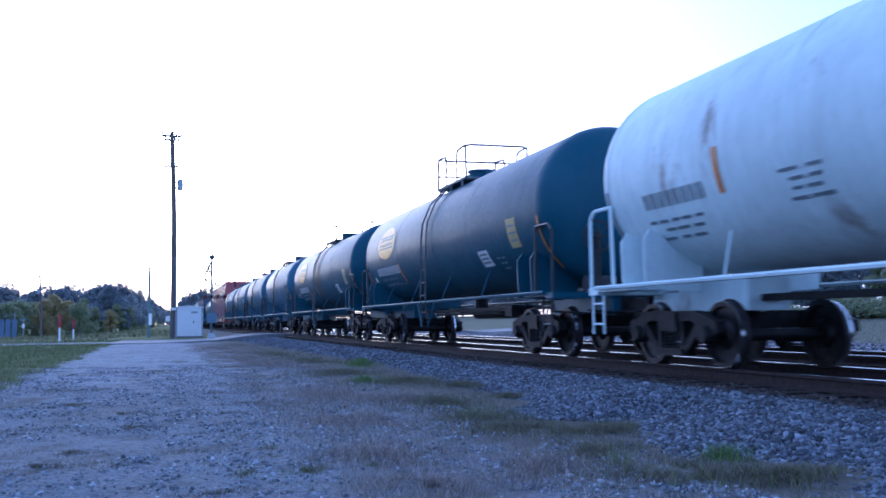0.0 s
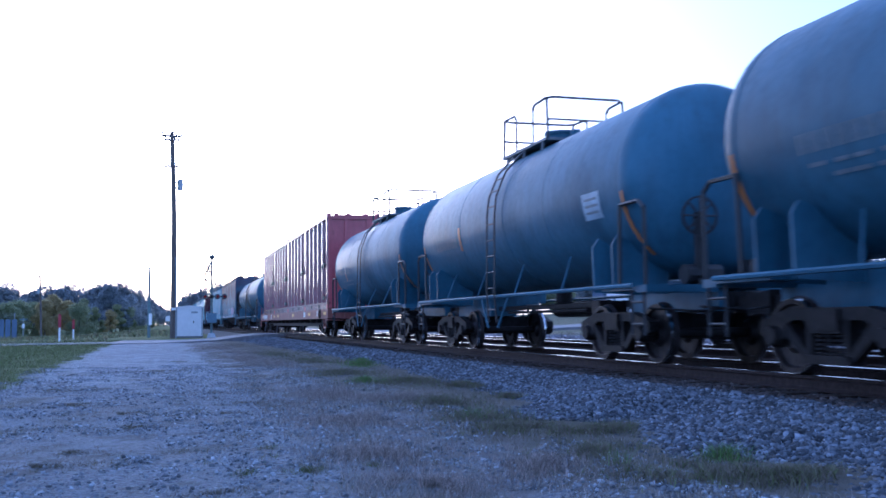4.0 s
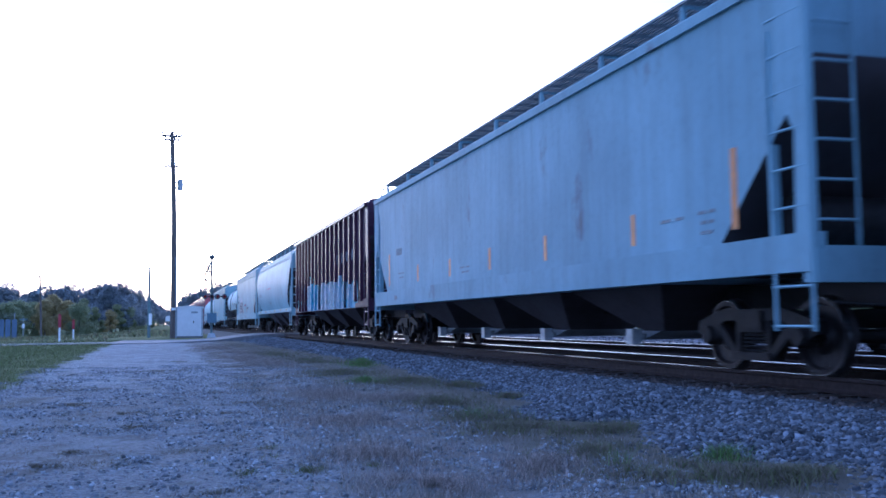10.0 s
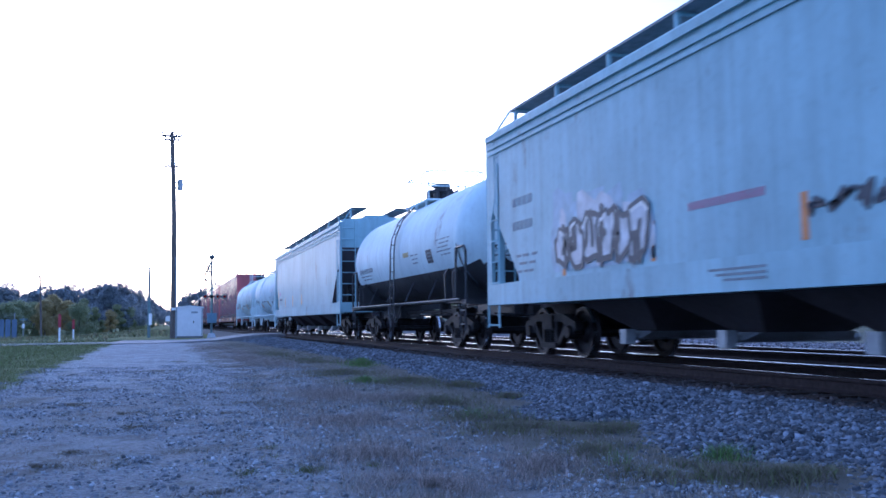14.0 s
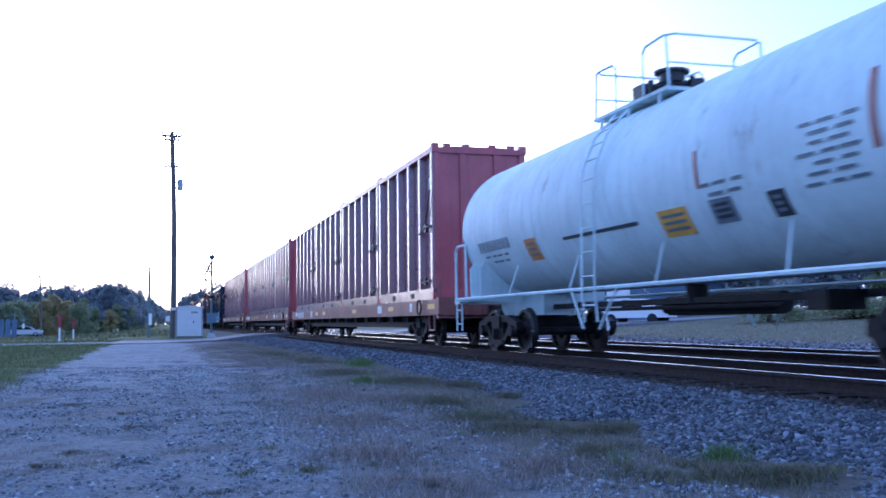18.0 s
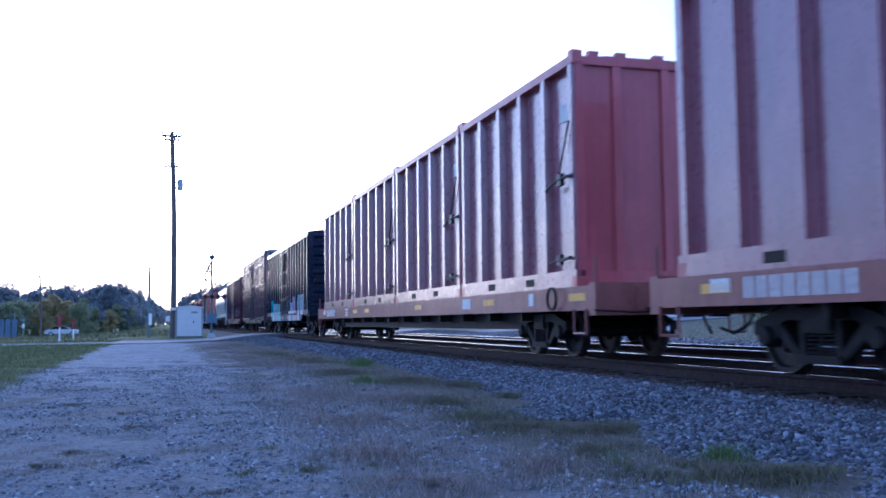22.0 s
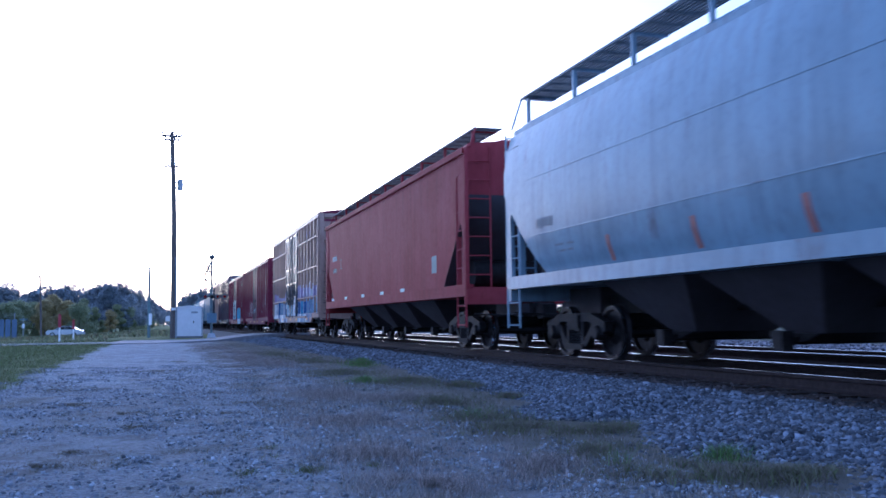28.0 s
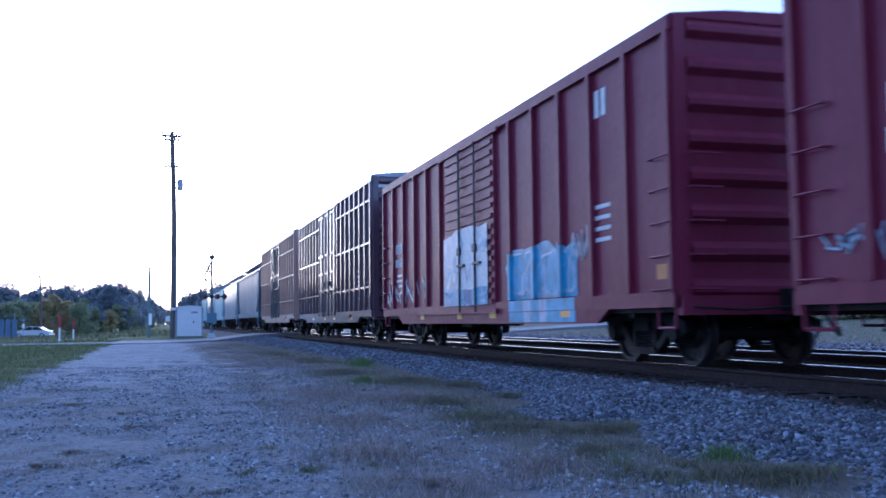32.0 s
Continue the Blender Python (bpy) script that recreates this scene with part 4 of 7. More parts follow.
def tank_car(front, rear, label, shell, R=1.42, zc=2.66, belly=None, white=False, heavy_top=False, mid=0.0, marks=(), stain=None):
    """Round-ended tank on stub sills; mid: where ladder and top walkway stand along it; marks: see tank_marks()."""
    root, L, q = start_car("tank_car", front, rear, label, "tank car", "tank cars of the train")
    trim = P_WHITE if white else shell
    rail_mat = P_WHITE if white else P_BLACK
    if belly:
        trim = rail_mat = belly
    half, deep = L / 2 - 0.15, 0.55
    prof = [(-half + deep - deep * math.cos(math.pi / 2 * i / 11) ** 0.8, R * math.sin(math.pi / 2 * i / 11) ** 0.8 if i else 0.03) for i in range(12)]
    prof += [(0.0, R)]
    prof += [(-y, r) for y, r in prof[-2::-1]]
    m = M().lathe_y(prof, 0, zc, 48)

    def darken(m):
        if belly:
            for i, fc in enumerate(m.f):
                if max(m.v[k][2] for k in fc) < zc - 0.55:
                    m.m[i] = 1
        return m

    darken(m)
    shell_mats = [shell, belly] if belly else shell
    sh = part("tank_shell", m, shell_mats, root, smooth=50)
    for y in (-half + deep + 0.04, -L * 0.2, L * 0.2, half - deep - 0.04):
        seam = M().lathe_y([(y - 0.025, R + 0.001), (y - 0.025, R + 0.005), (y + 0.025, R + 0.005), (y + 0.025, R + 0.001)], 0, zc, 48, True)
        part("weld_seam", darken(seam), shell_mats, sh, smooth=50)
    # top fittings and crossover platform
    top = zc + R
    m = M().cyl((0, mid, top - 0.06), (0, mid, top + 0.24), 0.30, 16).cyl((0, mid, top + 0.24), (0, mid, top + 0.30), 0.34, 16)
    m.cyl((0.0, mid + 0.75, top - 0.05), (0, mid + 0.75, top + 0.30), 0.13, 10).cyl((0, mid - 0.7, top - 0.05), (0, mid - 0.7, top + 0.22), 0.10, 10)
    if heavy_top:
        m.cyl((0.1, mid + 0.25, top + 0.3), (0.1, mid + 0.25, top + 0.52), 0.16, 10).cyl((-0.15, mid - 0.2, top + 0.28), (-0.15, mid - 0.2, top + 0.42), 0.2, 10).cyl((-0.15, mid - 0.2, top + 0.42), (-0.15, mid - 0.2, top + 0.46), 0.28, 12).box(-0.3, 0.3, mid + 0.45, mid + 0.8, top + 0.1, top + 0.42)
        for k in range(6):
            m.cyl((0.38 * math.cos(k), mid + 0.38 * math.sin(k), top + 0.05), (0.38 * math.cos(k), mid + 0.38 * math.sin(k), top + 0.36), 0.05, 6)
    part("manway", m, P_BLACK if heavy_top else shell, root, "dark valve fittings on top" if heavy_top else "")
    if not heavy_top:
        part("safety_valve", M().cyl((0.1, mid + 1.6, top - 0.05), (0.1, mid + 1.6, top + 0.12), 0.12, 10).cyl((0.1, mid + 1.6, top + 0.12), (0.1, mid + 1.6, top + 0.30), 0.20, 12, 0.12), shell, root)
    px, py, rt = 0.78, 1.20, 0.020 if white else 0.027
    tube_mat = P_WHITE if white else rail_mat
    for s in (-1, 1):
        zp = zc + math.sqrt(R * R - 0.62 ** 2) + 0.05
        pf = M().box(*sorted((s * (px - 0.34), s * (px + 0.04))), mid - py, mid + py, zp, zp + 0.05)
        for y in (mid - py + 0.25, mid, mid + py - 0.25):
            pf.tube([(s * px, y, zp), (s * (px + 0.02), y, zc + math.sqrt(R * R - px * px) - 0.03)], 0.03)
        part("platform", pf, P_WHITE if white else GRATE, root, "grated walkway on top")
        # rails cross the tank at both ends of the walkway and turn inwards
        y, yi = mid + s * py, mid + s * (py - 0.75)
        zt = top + 0.72
        gr = M().tube([(-px, yi, zt - 0.10), (-px, yi + s * 0.1, zt - 0.02), (-px, y - s * 0.12, zt), (-px + 0.12, y, zt), (px - 0.12, y, zt), (px, y - s * 0.12, zt), (px, yi + s * 0.1, zt - 0.02), (px, yi, zt - 0.10)], rt)
        guard = part("guard_rail", gr, tube_mat, root, "thin tube guard rail")
        for k in (-1, 1):
            part("post", M().cyl((k * px, y, zp + 0.02), (k * px, y - s * 0.06, zt), rt, 5), tube_mat, guard)
            part("post", M().cyl((k * px, yi, zp + 0.02), (k * px, yi, zt - 0.10), rt * 0.8, 5), tube_mat, guard)
        part("knee_rail", M().cyl((-px, y, zt - 0.42), (px, y, zt - 0.42), rt * 0.8, 5), tube_mat, guard)
    for s in (-1, 1):
        pts = [(s * (R * math.cos(a) + 0.10), zc + (R + 0.10) * math.sin(a)) for a in (0.95, 0.6, 0.25, 0.0)] + [(s * (R + 0.12), 1.1), (s * 1.5, 0.6)]
        stile = part("ladder_stile", M().tube([(x, mid - 0.22, z) for x, z in pts], 0.02), rail_mat, root)
        part("ladder_stile", M().tube([(x, mid + 0.22, z) for x, z in pts], 0.02), rail_mat, root)
        for (xa, za), (xb, zb) in zip(pts, pts[1:]):
            k = max(1, round(math.hypot(xb - xa, zb - za) / 0.34))
            for i in range(k):
                f = (i + 0.5) / k
                part("rung", lambda: M().cyl((0, -0.22, 0), (0, 0.22, 0), 0.015, 5), rail_mat, stile, key="rung_" + rail_mat.name, at=pose(xa + (xb - xa) * f, mid, za + (zb - za) * f))
    band = M().lathe_y([(mid - 0.38, R + 0.001), (mid - 0.38, R + 0.006), (mid + 0.38, R + 0.006), (mid + 0.38, R + 0.001)], 0, zc, 48, True)
    part("centre_band", darken(band), shell_mats, sh, smooth=50)
    # ends: stub sill platforms, saddles, hoops, running rails
    for s in (-1, 1):
        e = s * L / 2
        lo, hi = sorted((e, s * (L / 2 - 2.5)))
        m = M().box(-0.32, 0.32, lo, hi, 0.74, 1.16)
        lo2, hi2 = sorted((e, s * (L / 2 - 0.30)))
        m.box(-1.42, 1.42, lo2, hi2, 1.0, 1.10)
        lo3, hi3 = sorted((s * (L / 2 - 0.3), s * (L / 2 - 1.35)))
        for k in (-1, 1):
            x0, x1 = sorted((k * 1.42, k * 0.98))
            m.box(x0, x1, lo3, hi3, 1.04, 1.10)
        part("end_platform", m, trim, root)
        for yy in (1.05, 1.7):
            y = s * (L / 2 - yy)
            for k in (-1, 1):
                sad = M().prism([(k * 0.5, 1.0), (k * 1.38, 1.04), (k * 1.40, 1.72), (k * 1.30, 1.86), (k * 1.05, zc - math.sqrt(max(0.01, R * R - 1.05 ** 2)) + 0.03), (k * 0.5, zc - math.sqrt(R * R - 0.25) + 0.02)], y - 0.02, y + 0.02)
                part("saddle", sad, trim, root)
        for k in (-1, 1):
            hp = M().tube([(k * 1.40, s * (L / 2 - 0.05), 1.1), (k * 1.40, s * (L / 2 - 0.05), 2.15), (k * 1.40, s * (L / 2 - 0.20), 2.26), (k * 1.40, s * (L / 2 - 0.75), 2.26), (k * 1.40, s * (L / 2 - 0.80), 1.1)], 0.03)
            part("grab_iron", hp, rail_mat, root)
            part("step", M().ladder(k * 1.40, s * (L / 2 - 0.28), 0.42, 1.02, 0.36, 2, 0.022), rail_mat, root)
        part("valve_box", M().box(0.2, 0.75, *sorted((s * (L / 2 - 0.02), s * (L / 2 - 0.3))), 1.13, 1.45), rail_mat, root)
        part("brake_cylinder", M().cyl((-0.75, s * (L / 2 - 0.16), 1.25), (-0.2, s * (L / 2 - 0.16), 1.25), 0.14, 10), rail_mat, root)
        # reflective edge round the lower half of the head
        rim = M()
        y0, y1 = sorted((s * (half - deep + 0.06), s * (half - deep - 0.02)))
        on_shell(R, zc, 0.012)(rim, y0, y1, zc - 1.1, zc - 0.2)
        part("reflective_edge", rim, P_AMBER if not white else P_FAINT, sh, "thin amber reflective edge" if not white else "", smooth=0)
    yb = -L / 2 + 0.02
    bw = M().lathe_y([(yb, 0.25), (yb, 0.28), (yb + 0.03, 0.28), (yb + 0.03, 0.25)], -0.55, 2.05, 16, True)
    for a in range(4):
        an = a * math.pi / 4
        bw.cyl((-0.55 - 0.26 * math.cos(an), yb, 2.05 - 0.26 * math.sin(an)), (-0.55 + 0.26 * math.cos(an), yb, 2.05 + 0.26 * math.sin(an)), 0.014, 5)
    bw.box(-0.60, -0.50, yb + 0.02, yb + 0.10, 1.1, 2.1)
    part("brake_wheel", bw, rail_mat, root)
    for k in (-1, 1):
        rr = M().cyl((k * 1.46, -L / 2 + 0.3, 1.10), (k * 1.46, L / 2 - 0.3, 1.10), 0.032, 6)
        for f in (-0.27, -0.09, 0.09, 0.27):
            rr.tube([(k * 1.46, f * L, 1.10), (k * 1.12, f * L + 0.35, 1.68)], 0.016)
        for y in (-0.5, 0.5):
            rr.tube([(k * 1.46, mid + y * 1.6, 1.1), (k * 1.50, mid + y * 0.55, 0.5)], 0.022)
        part("side_rail", rr, P_BLACK if belly else P_WHITE if white else trim, root, "thin painted tube rail along the tank's side")
    part("bottom_valve", M().cyl((0, 0, zc - R + 0.05), (0, 0, zc - R - 0.28), 0.16, 10), STEEL_DARK, root)
    part("brake_beam", M().box(-0.12, 0.12, -L / 2 + 2.4, L / 2 - 2.4, 0.86, 0.95).cyl((-0.5, -L * 0.18, 0.80), (-0.5, L * 0.15, 0.80), 0.03, 6).box(-0.62, -0.1, -L * 0.24, -L * 0.215, 0.72, 0.95), STEEL_DARK, root)
    part("air_reservoir", M().cyl((0.4, -L * 0.1, 0.85), (0.4, L * 0.1, 0.85), 0.16, 8), STEEL_DARK, root)
    if stain:
        ya, yb, seed = stain
        rng = random.Random(seed)
        rows, n = [], 22
        for i in range(n + 1):
            a = -1.15 + 2.65 * i / n
            k = 0.62 + 0.38 * math.sin((a + 1.15) / 2.65 * math.pi)
            c, w = (ya + yb) / 2, (yb - ya) / 2 * k
            rows += [(-(R + 0.0085) * math.cos(a), c - w + rng.uniform(-0.10, 0.10), zc + (R + 0.0085) * math.sin(a)), (-(R + 0.0085) * math.cos(a), c + w + rng.uniform(-0.10, 0.10), zc + (R + 0.0085) * math.sin(a))]
        part("oil_stain", M().add(rows, [(2 * i, 2 * i + 1, 2 * i + 3, 2 * i + 2) for i in range(n)]), P_STAIN, sh, "dark spilled oil run down the middle", smooth=50)
    tank_marks(root, on_shell(R, zc, 0.011), R, zc, marks)
    running_gear(root, L, q, 1.75)
    return root


def tank_marks(root, put, R, zc, marks):
    """Paint on the near side; along the car and up from the tank's axis: num, line, plate, stripe, emblem."""
    for kind, *a in marks:
        if kind == "num":
            y0, y1, z, high, cells, mat = a
            part("marking", bars(M(), put, y0, zc + z + high / 2, ((y1 - y0, high, 0, cells),)), mat, root, "painted marking bars", smooth=0)
        elif kind == "lines":
            y0, y1, z, n, gap, mat = a
            for i in range(n):
                a, b = y0 + 0.07 * (i % 3) * (y1 - y0), y1 - 0.11 * ((i * 2) % 3) * (y1 - y0)
                words = max(2, min(5, round((b - a) / 0.32)))
                for w in range(words):
                    m, step = M(), (b - a) / words
                    ya = a + w * step
                    put(m, ya, ya + step * (0.62 + 0.09 * ((w * 2 + i) % 4)), zc + z - i * gap - gap * 0.34, zc + z - i * gap)
                    part("marking", m, mat, root, "small lettering bars", smooth=0)
        elif kind in ("plate", "stripe"):
            y0, y1, z0, z1, mat, text = a
            m = M()
            put(m, y0, y1, zc + z0, zc + z1)
            pl = part("placard" if kind == "plate" else "reflective_stripe", m, mat, root, text, smooth=0)
            if R and kind == "plate" and y1 - y0 > 0.3:
                lift = on_shell(R, zc, 0.015)
                for i in range(3):
                    ln = M()
                    zz = zc + z1 - (z1 - z0) * (0.25 + 0.25 * i)
                    lift(ln, y0 + 0.08, y1 - 0.08, zz - 0.02, zz + 0.02)
                    part("lettering", ln, P_FAINT if mat is not P_FAINT else P_INK, pl, smooth=0)
        elif kind == "emblem":
            y0, z0, w0, h0, mat, ink = a
            lo, n, v = M(), 18, []
            for i in range(n + 1):
                f = -0.985 + 1.97 * i / n
                w, an = w0 * math.sqrt(1 - f * f), math.asin((z0 + h0 * f) / R)
                v += [(-(R + 0.010) * math.cos(an), y0 - w, zc + (R + 0.010) * math.sin(an)), (-(R + 0.010) * math.cos(an), y0 + w, zc + (R + 0.010) * math.sin(an))]
            lo.add(v, [(2 * i, 2 * i + 1, 2 * i + 3, 2 * i + 2) for i in range(n)])
            em = part("emblem", lo, mat, root, "yellow oval emblem", smooth=0)
            pt = on_shell(R, zc, 0.014)
            part("lettering", bars(M(), pt, y0 - 0.78, zc + z0 + 0.13, ((1.6, 0.22, 0.06, 8),)), ink, em, smooth=0)
            for dz in (0.17, -0.15):
                ln = M()
                pt(ln, y0 - 0.86, y0 + 0.86, zc + z0 + dz - 0.012, zc + z0 + dz + 0.012)
                part("rule", ln, ink, em, smooth=0)


def hopper_car(front, rear, label, body, kind="smooth", top=4.45, chutes=4, ribs=0, marks=P_FAINT, board="grate", under=None, sill_mat=None, curve=0.0, sill_z=(1.02, 1.36), walk_up=0.36, plan=()):
    """Covered hopper: bulged or flat sides, notched ends with ladders, raised roof walks and chutes below."""
    root, L, q = start_car("hopper_car", front, rear, label, "hopper car", "hopper cars of the train")
    W = 1.56
    zs = [sill_z[0], sill_z[0] + 0.15, 1.42, 1.7, 2.1, 2.5, 2.9, 3.3, 3.7, 4.0, top - 0.28, top - 0.10, top]
    rings = []
    if curve:
        wid = [1.34, 1.40, 1.46, 1.57, 1.64, 1.66, 1.66, 1.64, 1.58, 1.48, 1.36, 1.25, 0.85]
    else:
        wid = [W, W, W, W, W, W, W, W, W, W, W, W - 0.12, 0.55]
    end = L / 2 - 0.14
    yl = [end - 1.6, end - 1.6, end - 1.55, end - 1.28, end - 0.88, end - 0.46, end - 0.05, end, end, end, end, end - 0.02, end - 0.05]
    n = 14
    for z, w, y in zip(zs, wid, yl):
        ring = [(-w, -y + 2 * y * i / n, z) for i in range(n + 1)] + [(w, y - 2 * y * i / n, z) for i in range(n + 1)]
        rings.append(ring)
    m = M().loft(rings)
    # lower end faces coloured dark to paint in the shade of the notches
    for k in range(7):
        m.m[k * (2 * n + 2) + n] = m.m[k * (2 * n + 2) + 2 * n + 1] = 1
    hull = part("hull", m, [body, P_CHUTE_SHADE], root, smooth=40)
    if ribs:
        for k in (-1, 1):
            for i in range(ribs):
                y = -end + 0.75 + (2 * end - 1.5) * i / (ribs - 1)
                part("side_post", lambda: M().prism([(-0.055, -1.45), (0.055, -1.45), (0.055, 1.45), (-0.055, 1.45)], -0.05, 0.05), body, root, key="hopper_post%s" % body.name, at=pose(k * (W + 0.05), y, 2.74), smooth=0)
    for k in (-1, 1):
        x0, x1 = sorted((k * (wid[10] - 0.02), k * (wid[10] + (0.11 if ribs else 0.05))))
        eave = part("eave", M().box(x0, x1, -end - 0.05, end + 0.05, top - 0.34, top - 0.22), body, root)
        if kind == "banded":
            for zb, out in ((top - 0.47, 0.035), (top - 0.58, 0.03)):
                w = float(np.interp(zb, zs, wid))
                x0, x1 = sorted((k * (w - 0.05), k * (w + out)))
                part("moulding", M().box(x0, x1, -end, end, zb - 0.03, zb + 0.03), body, eave)
    sm = sill_mat or body
    for k in (-1, 1):
        x0, x1 = sorted((k * (W - 0.16), k * (W + 0.02)))
        part("side_sill", M().box(x0, x1, -L / 2 + 0.05, L / 2 - 0.05, sill_z[0], sill_z[1]), sm, root)
    # ends
    wide_top = top - 0.24 if not curve else 3.75
    for s in (-1, 1):
        e = s * (L / 2)
        lo, hi = sorted((e, s * (L / 2 - 1.5)))
        part("end_sill", M().box(-W, W, *sorted((e, s * (L / 2 - 0.2))), 0.98, 1.30).box(-W + 0.1, W - 0.1, lo, hi, 1.30, 1.34), sm, root)
        part("draft_sill", M().box(-0.4, 0.4, lo, hi, 0.75, 1.2), P_CHUTE_SHADE, root)
        for k in (-1, 1):
            part("end_post", M().prismx([(s * (L / 2 - 0.02), 1.3), (s * (L / 2 - 0.30), 1.3), (s * (L / 2 - 0.26), 2.5), (s * (L / 2 - 0.50), 2.95), (s * (L / 2 - 0.50), wide_top), (s * (L / 2 - 0.02), wide_top)], *sorted((k * (W - 0.06), k * (W + 0.012)))), body, root)
            part("brace_post", M().box(*sorted((k * (W - 0.10), k * W)), *sorted((s * (L / 2 - 0.72), s * (L / 2 - 0.66))), 1.3, top - 0.9), body, root)
        for k in (-1, 1):
            ld = M()
            for i in range(9):
                z = 0.55 + i * 0.40
                if z < top - 0.2:
                    ld.cyl((k * W, s * (L / 2 - 0.04), z), (k * W, s * (L / 2 - 0.70), z), 0.016, 5)
            ld.tube([(k * W, s * (L / 2 - 0.06), top - 0.3), (k * W, s * (L / 2 - 0.06), 0.5)], 0.022)
            ld.tube([(k * W, s * (L / 2 - 0.66), top - 0.8), (k * W, s * (L / 2 - 0.66), 0.5)], 0.022)
            part("ladder", ld, body, root)
            ld = M()
            for i in range(7):
                z = 1.6 + i * 0.40
                ld.cyl((k * W, s * (L / 2 - 0.05), z), (k * (W - 0.55), s * (L / 2 - 0.05), z), 0.016, 5)
            ld.cyl((k * (W - 0.55), s * (L / 2 - 0.05), 1.3), (k * (W - 0.55), s * (L / 2 - 0.05), top - 0.2), 0.02, 5)
            part("ladder", ld, body, root)
        # brown slope sheet and dark reservoir added to deepen the notch's shade
        sl = M().prismx([(s * (end - 0.55), 3.3), (s * (end - 0.45), 3.3), (s * (L / 2 - 2.6), 1.36), (s * (L / 2 - 2.75), 1.36)], -W + 0.25, W - 0.25)
        part("slope_sheet", sl, P_SLOPE_SHADE, root)
        part("air_reservoir", M().cyl((-1.15, s * (L / 2 - 0.95), 1.66), (1.15, s * (L / 2 - 0.95), 1.66), 0.30, 12), STEEL_DARK, root)
    # roof walks
    for k in (-1, 1):
        rw = M()
        out = 1.28 if board == "grate" else 1.12
        x0, x1 = sorted((k * (out - 0.58), k * out))
        zb = top + (walk_up if board == "grate" else 0.30)
        if board == "none":
            continue
        if board == "grate":
            for i in range(9):
                x = x0 + (x1 - x0) * i / 8
                rw.box(x - 0.018, x + 0.018, -L / 2 + 0.15, L / 2 - 0.15, zb, zb + 0.035)
            for i in range(int(L / 0.5)):
                y = -L / 2 + 0.2 + i * 0.5
                rw.box(x0, x1, y, y + 0.04, zb - 0.01, zb + 0.03)
        else:
            rw.box(x0, x1, -L / 2 + 0.15, L / 2 - 0.15, zb, zb + 0.04)
        part("roof_walk", rw, GRATE, root, "dark grated roof walkway", smooth=0)
        for i in range(9):
            y = -end + 0.3 + (2 * end - 0.6) * i / 8
            ps = M().box(*sorted((k * (out - 0.06), k * out)), y - 0.035, y + 0.035, top - 0.1, zb).box(*sorted((k * (out - 0.58), k * out)), y - 0.03, y + 0.03, zb - 0.03, zb)
            part("walk_bracket", ps, body, root)
        for s in (-1, 1):
            part("roof_grab", M().tube([(k * out, s * (L / 2 - 0.15), zb), (k * 1.45, s * (L / 2 - 0.08), top - 0.2)], 0.022), body, root)
    for i in range(8):
        y = -end + 0.8 + (2 * end - 2.4) * i / 7
        part("roof_hatch", lambda: M().box(-0.42, 0.42, 0, 1.2, -0.02, 0.16), body, root, key="hatch" + body.name, at=pose(0, y, top))
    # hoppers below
    un = under or P_CHUTE_SHADE
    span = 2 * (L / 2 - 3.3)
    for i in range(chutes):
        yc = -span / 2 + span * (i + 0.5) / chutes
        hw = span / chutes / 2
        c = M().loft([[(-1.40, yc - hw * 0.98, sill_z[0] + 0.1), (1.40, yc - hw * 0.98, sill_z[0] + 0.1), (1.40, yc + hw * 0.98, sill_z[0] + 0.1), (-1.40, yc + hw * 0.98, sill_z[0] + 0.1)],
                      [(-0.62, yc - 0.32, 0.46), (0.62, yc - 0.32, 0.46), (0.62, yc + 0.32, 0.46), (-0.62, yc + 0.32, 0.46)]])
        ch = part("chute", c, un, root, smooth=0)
        g = M().loft([[(-0.80, yc - 0.16, 0.36), (0.80, yc - 0.16, 0.36), (0.80, yc + 0.16, 0.36), (-0.80, yc + 0.16, 0.36)], [(-0.70, yc - 0.34, 0.46), (0.70, yc - 0.34, 0.46), (0.70, yc + 0.34, 0.46), (-0.70, yc + 0.34, 0.46)]]).cyl((-1.0, yc, 0.38), (1.0, yc, 0.38), 0.05, 8).box(-1.02, -0.86, yc - 0.1, yc + 0.1, 0.27, 0.49)
        part("outlet_gate", g, GALV if body in (P_PALE, P_AQUA) and not curve else STEEL_DARK, ch)
    part("centre_sill", M().box(-0.2, 0.2, -L / 2 + 0.4, L / 2 - 0.4, 0.74, 1.06), STEEL_DARK, root)
    put = on_flat(-W) if not curve else (lambda mm, y0, y1, z0, z1: mm.add([(-np.interp(z, zs, wid) - 0.008, y, z) for z in np.linspace(z0, z1, 7) for y in (y0, y1)], [(2 * i, 2 * i + 1, 2 * i + 3, 2 * i + 2) for i in range(6)]))
    if plan:
        tank_marks(root, put, None, 0.0, plan)
    else:
        marking(root, put, L * 0.31, 2.95, ((0.6, 0.16, 0.14, 4), (0.6, 0.13, 0.3, 6), (0.5, 0.035, 0.07, 0), (0.65, 0.035, 0.07, 0)), marks)
        marking(root, put, L * 0.02, 1.75, ((0.8, 0.035, 0.06, 0), (1.0, 0.035, 0.06, 0)), marks)
    if curve:
        for z in (2.07, 3.04):
            for k in (-1, 1):
                w = float(np.interp(z, zs, wid))
                part("weld_seam", M().box(*sorted((k * (w - 0.02), k * (w + 0.006))), -end + 1.2, end - 1.2, z - 0.008, z + 0.008), body, hull)
    running_gear(root, L, q, 1.85)
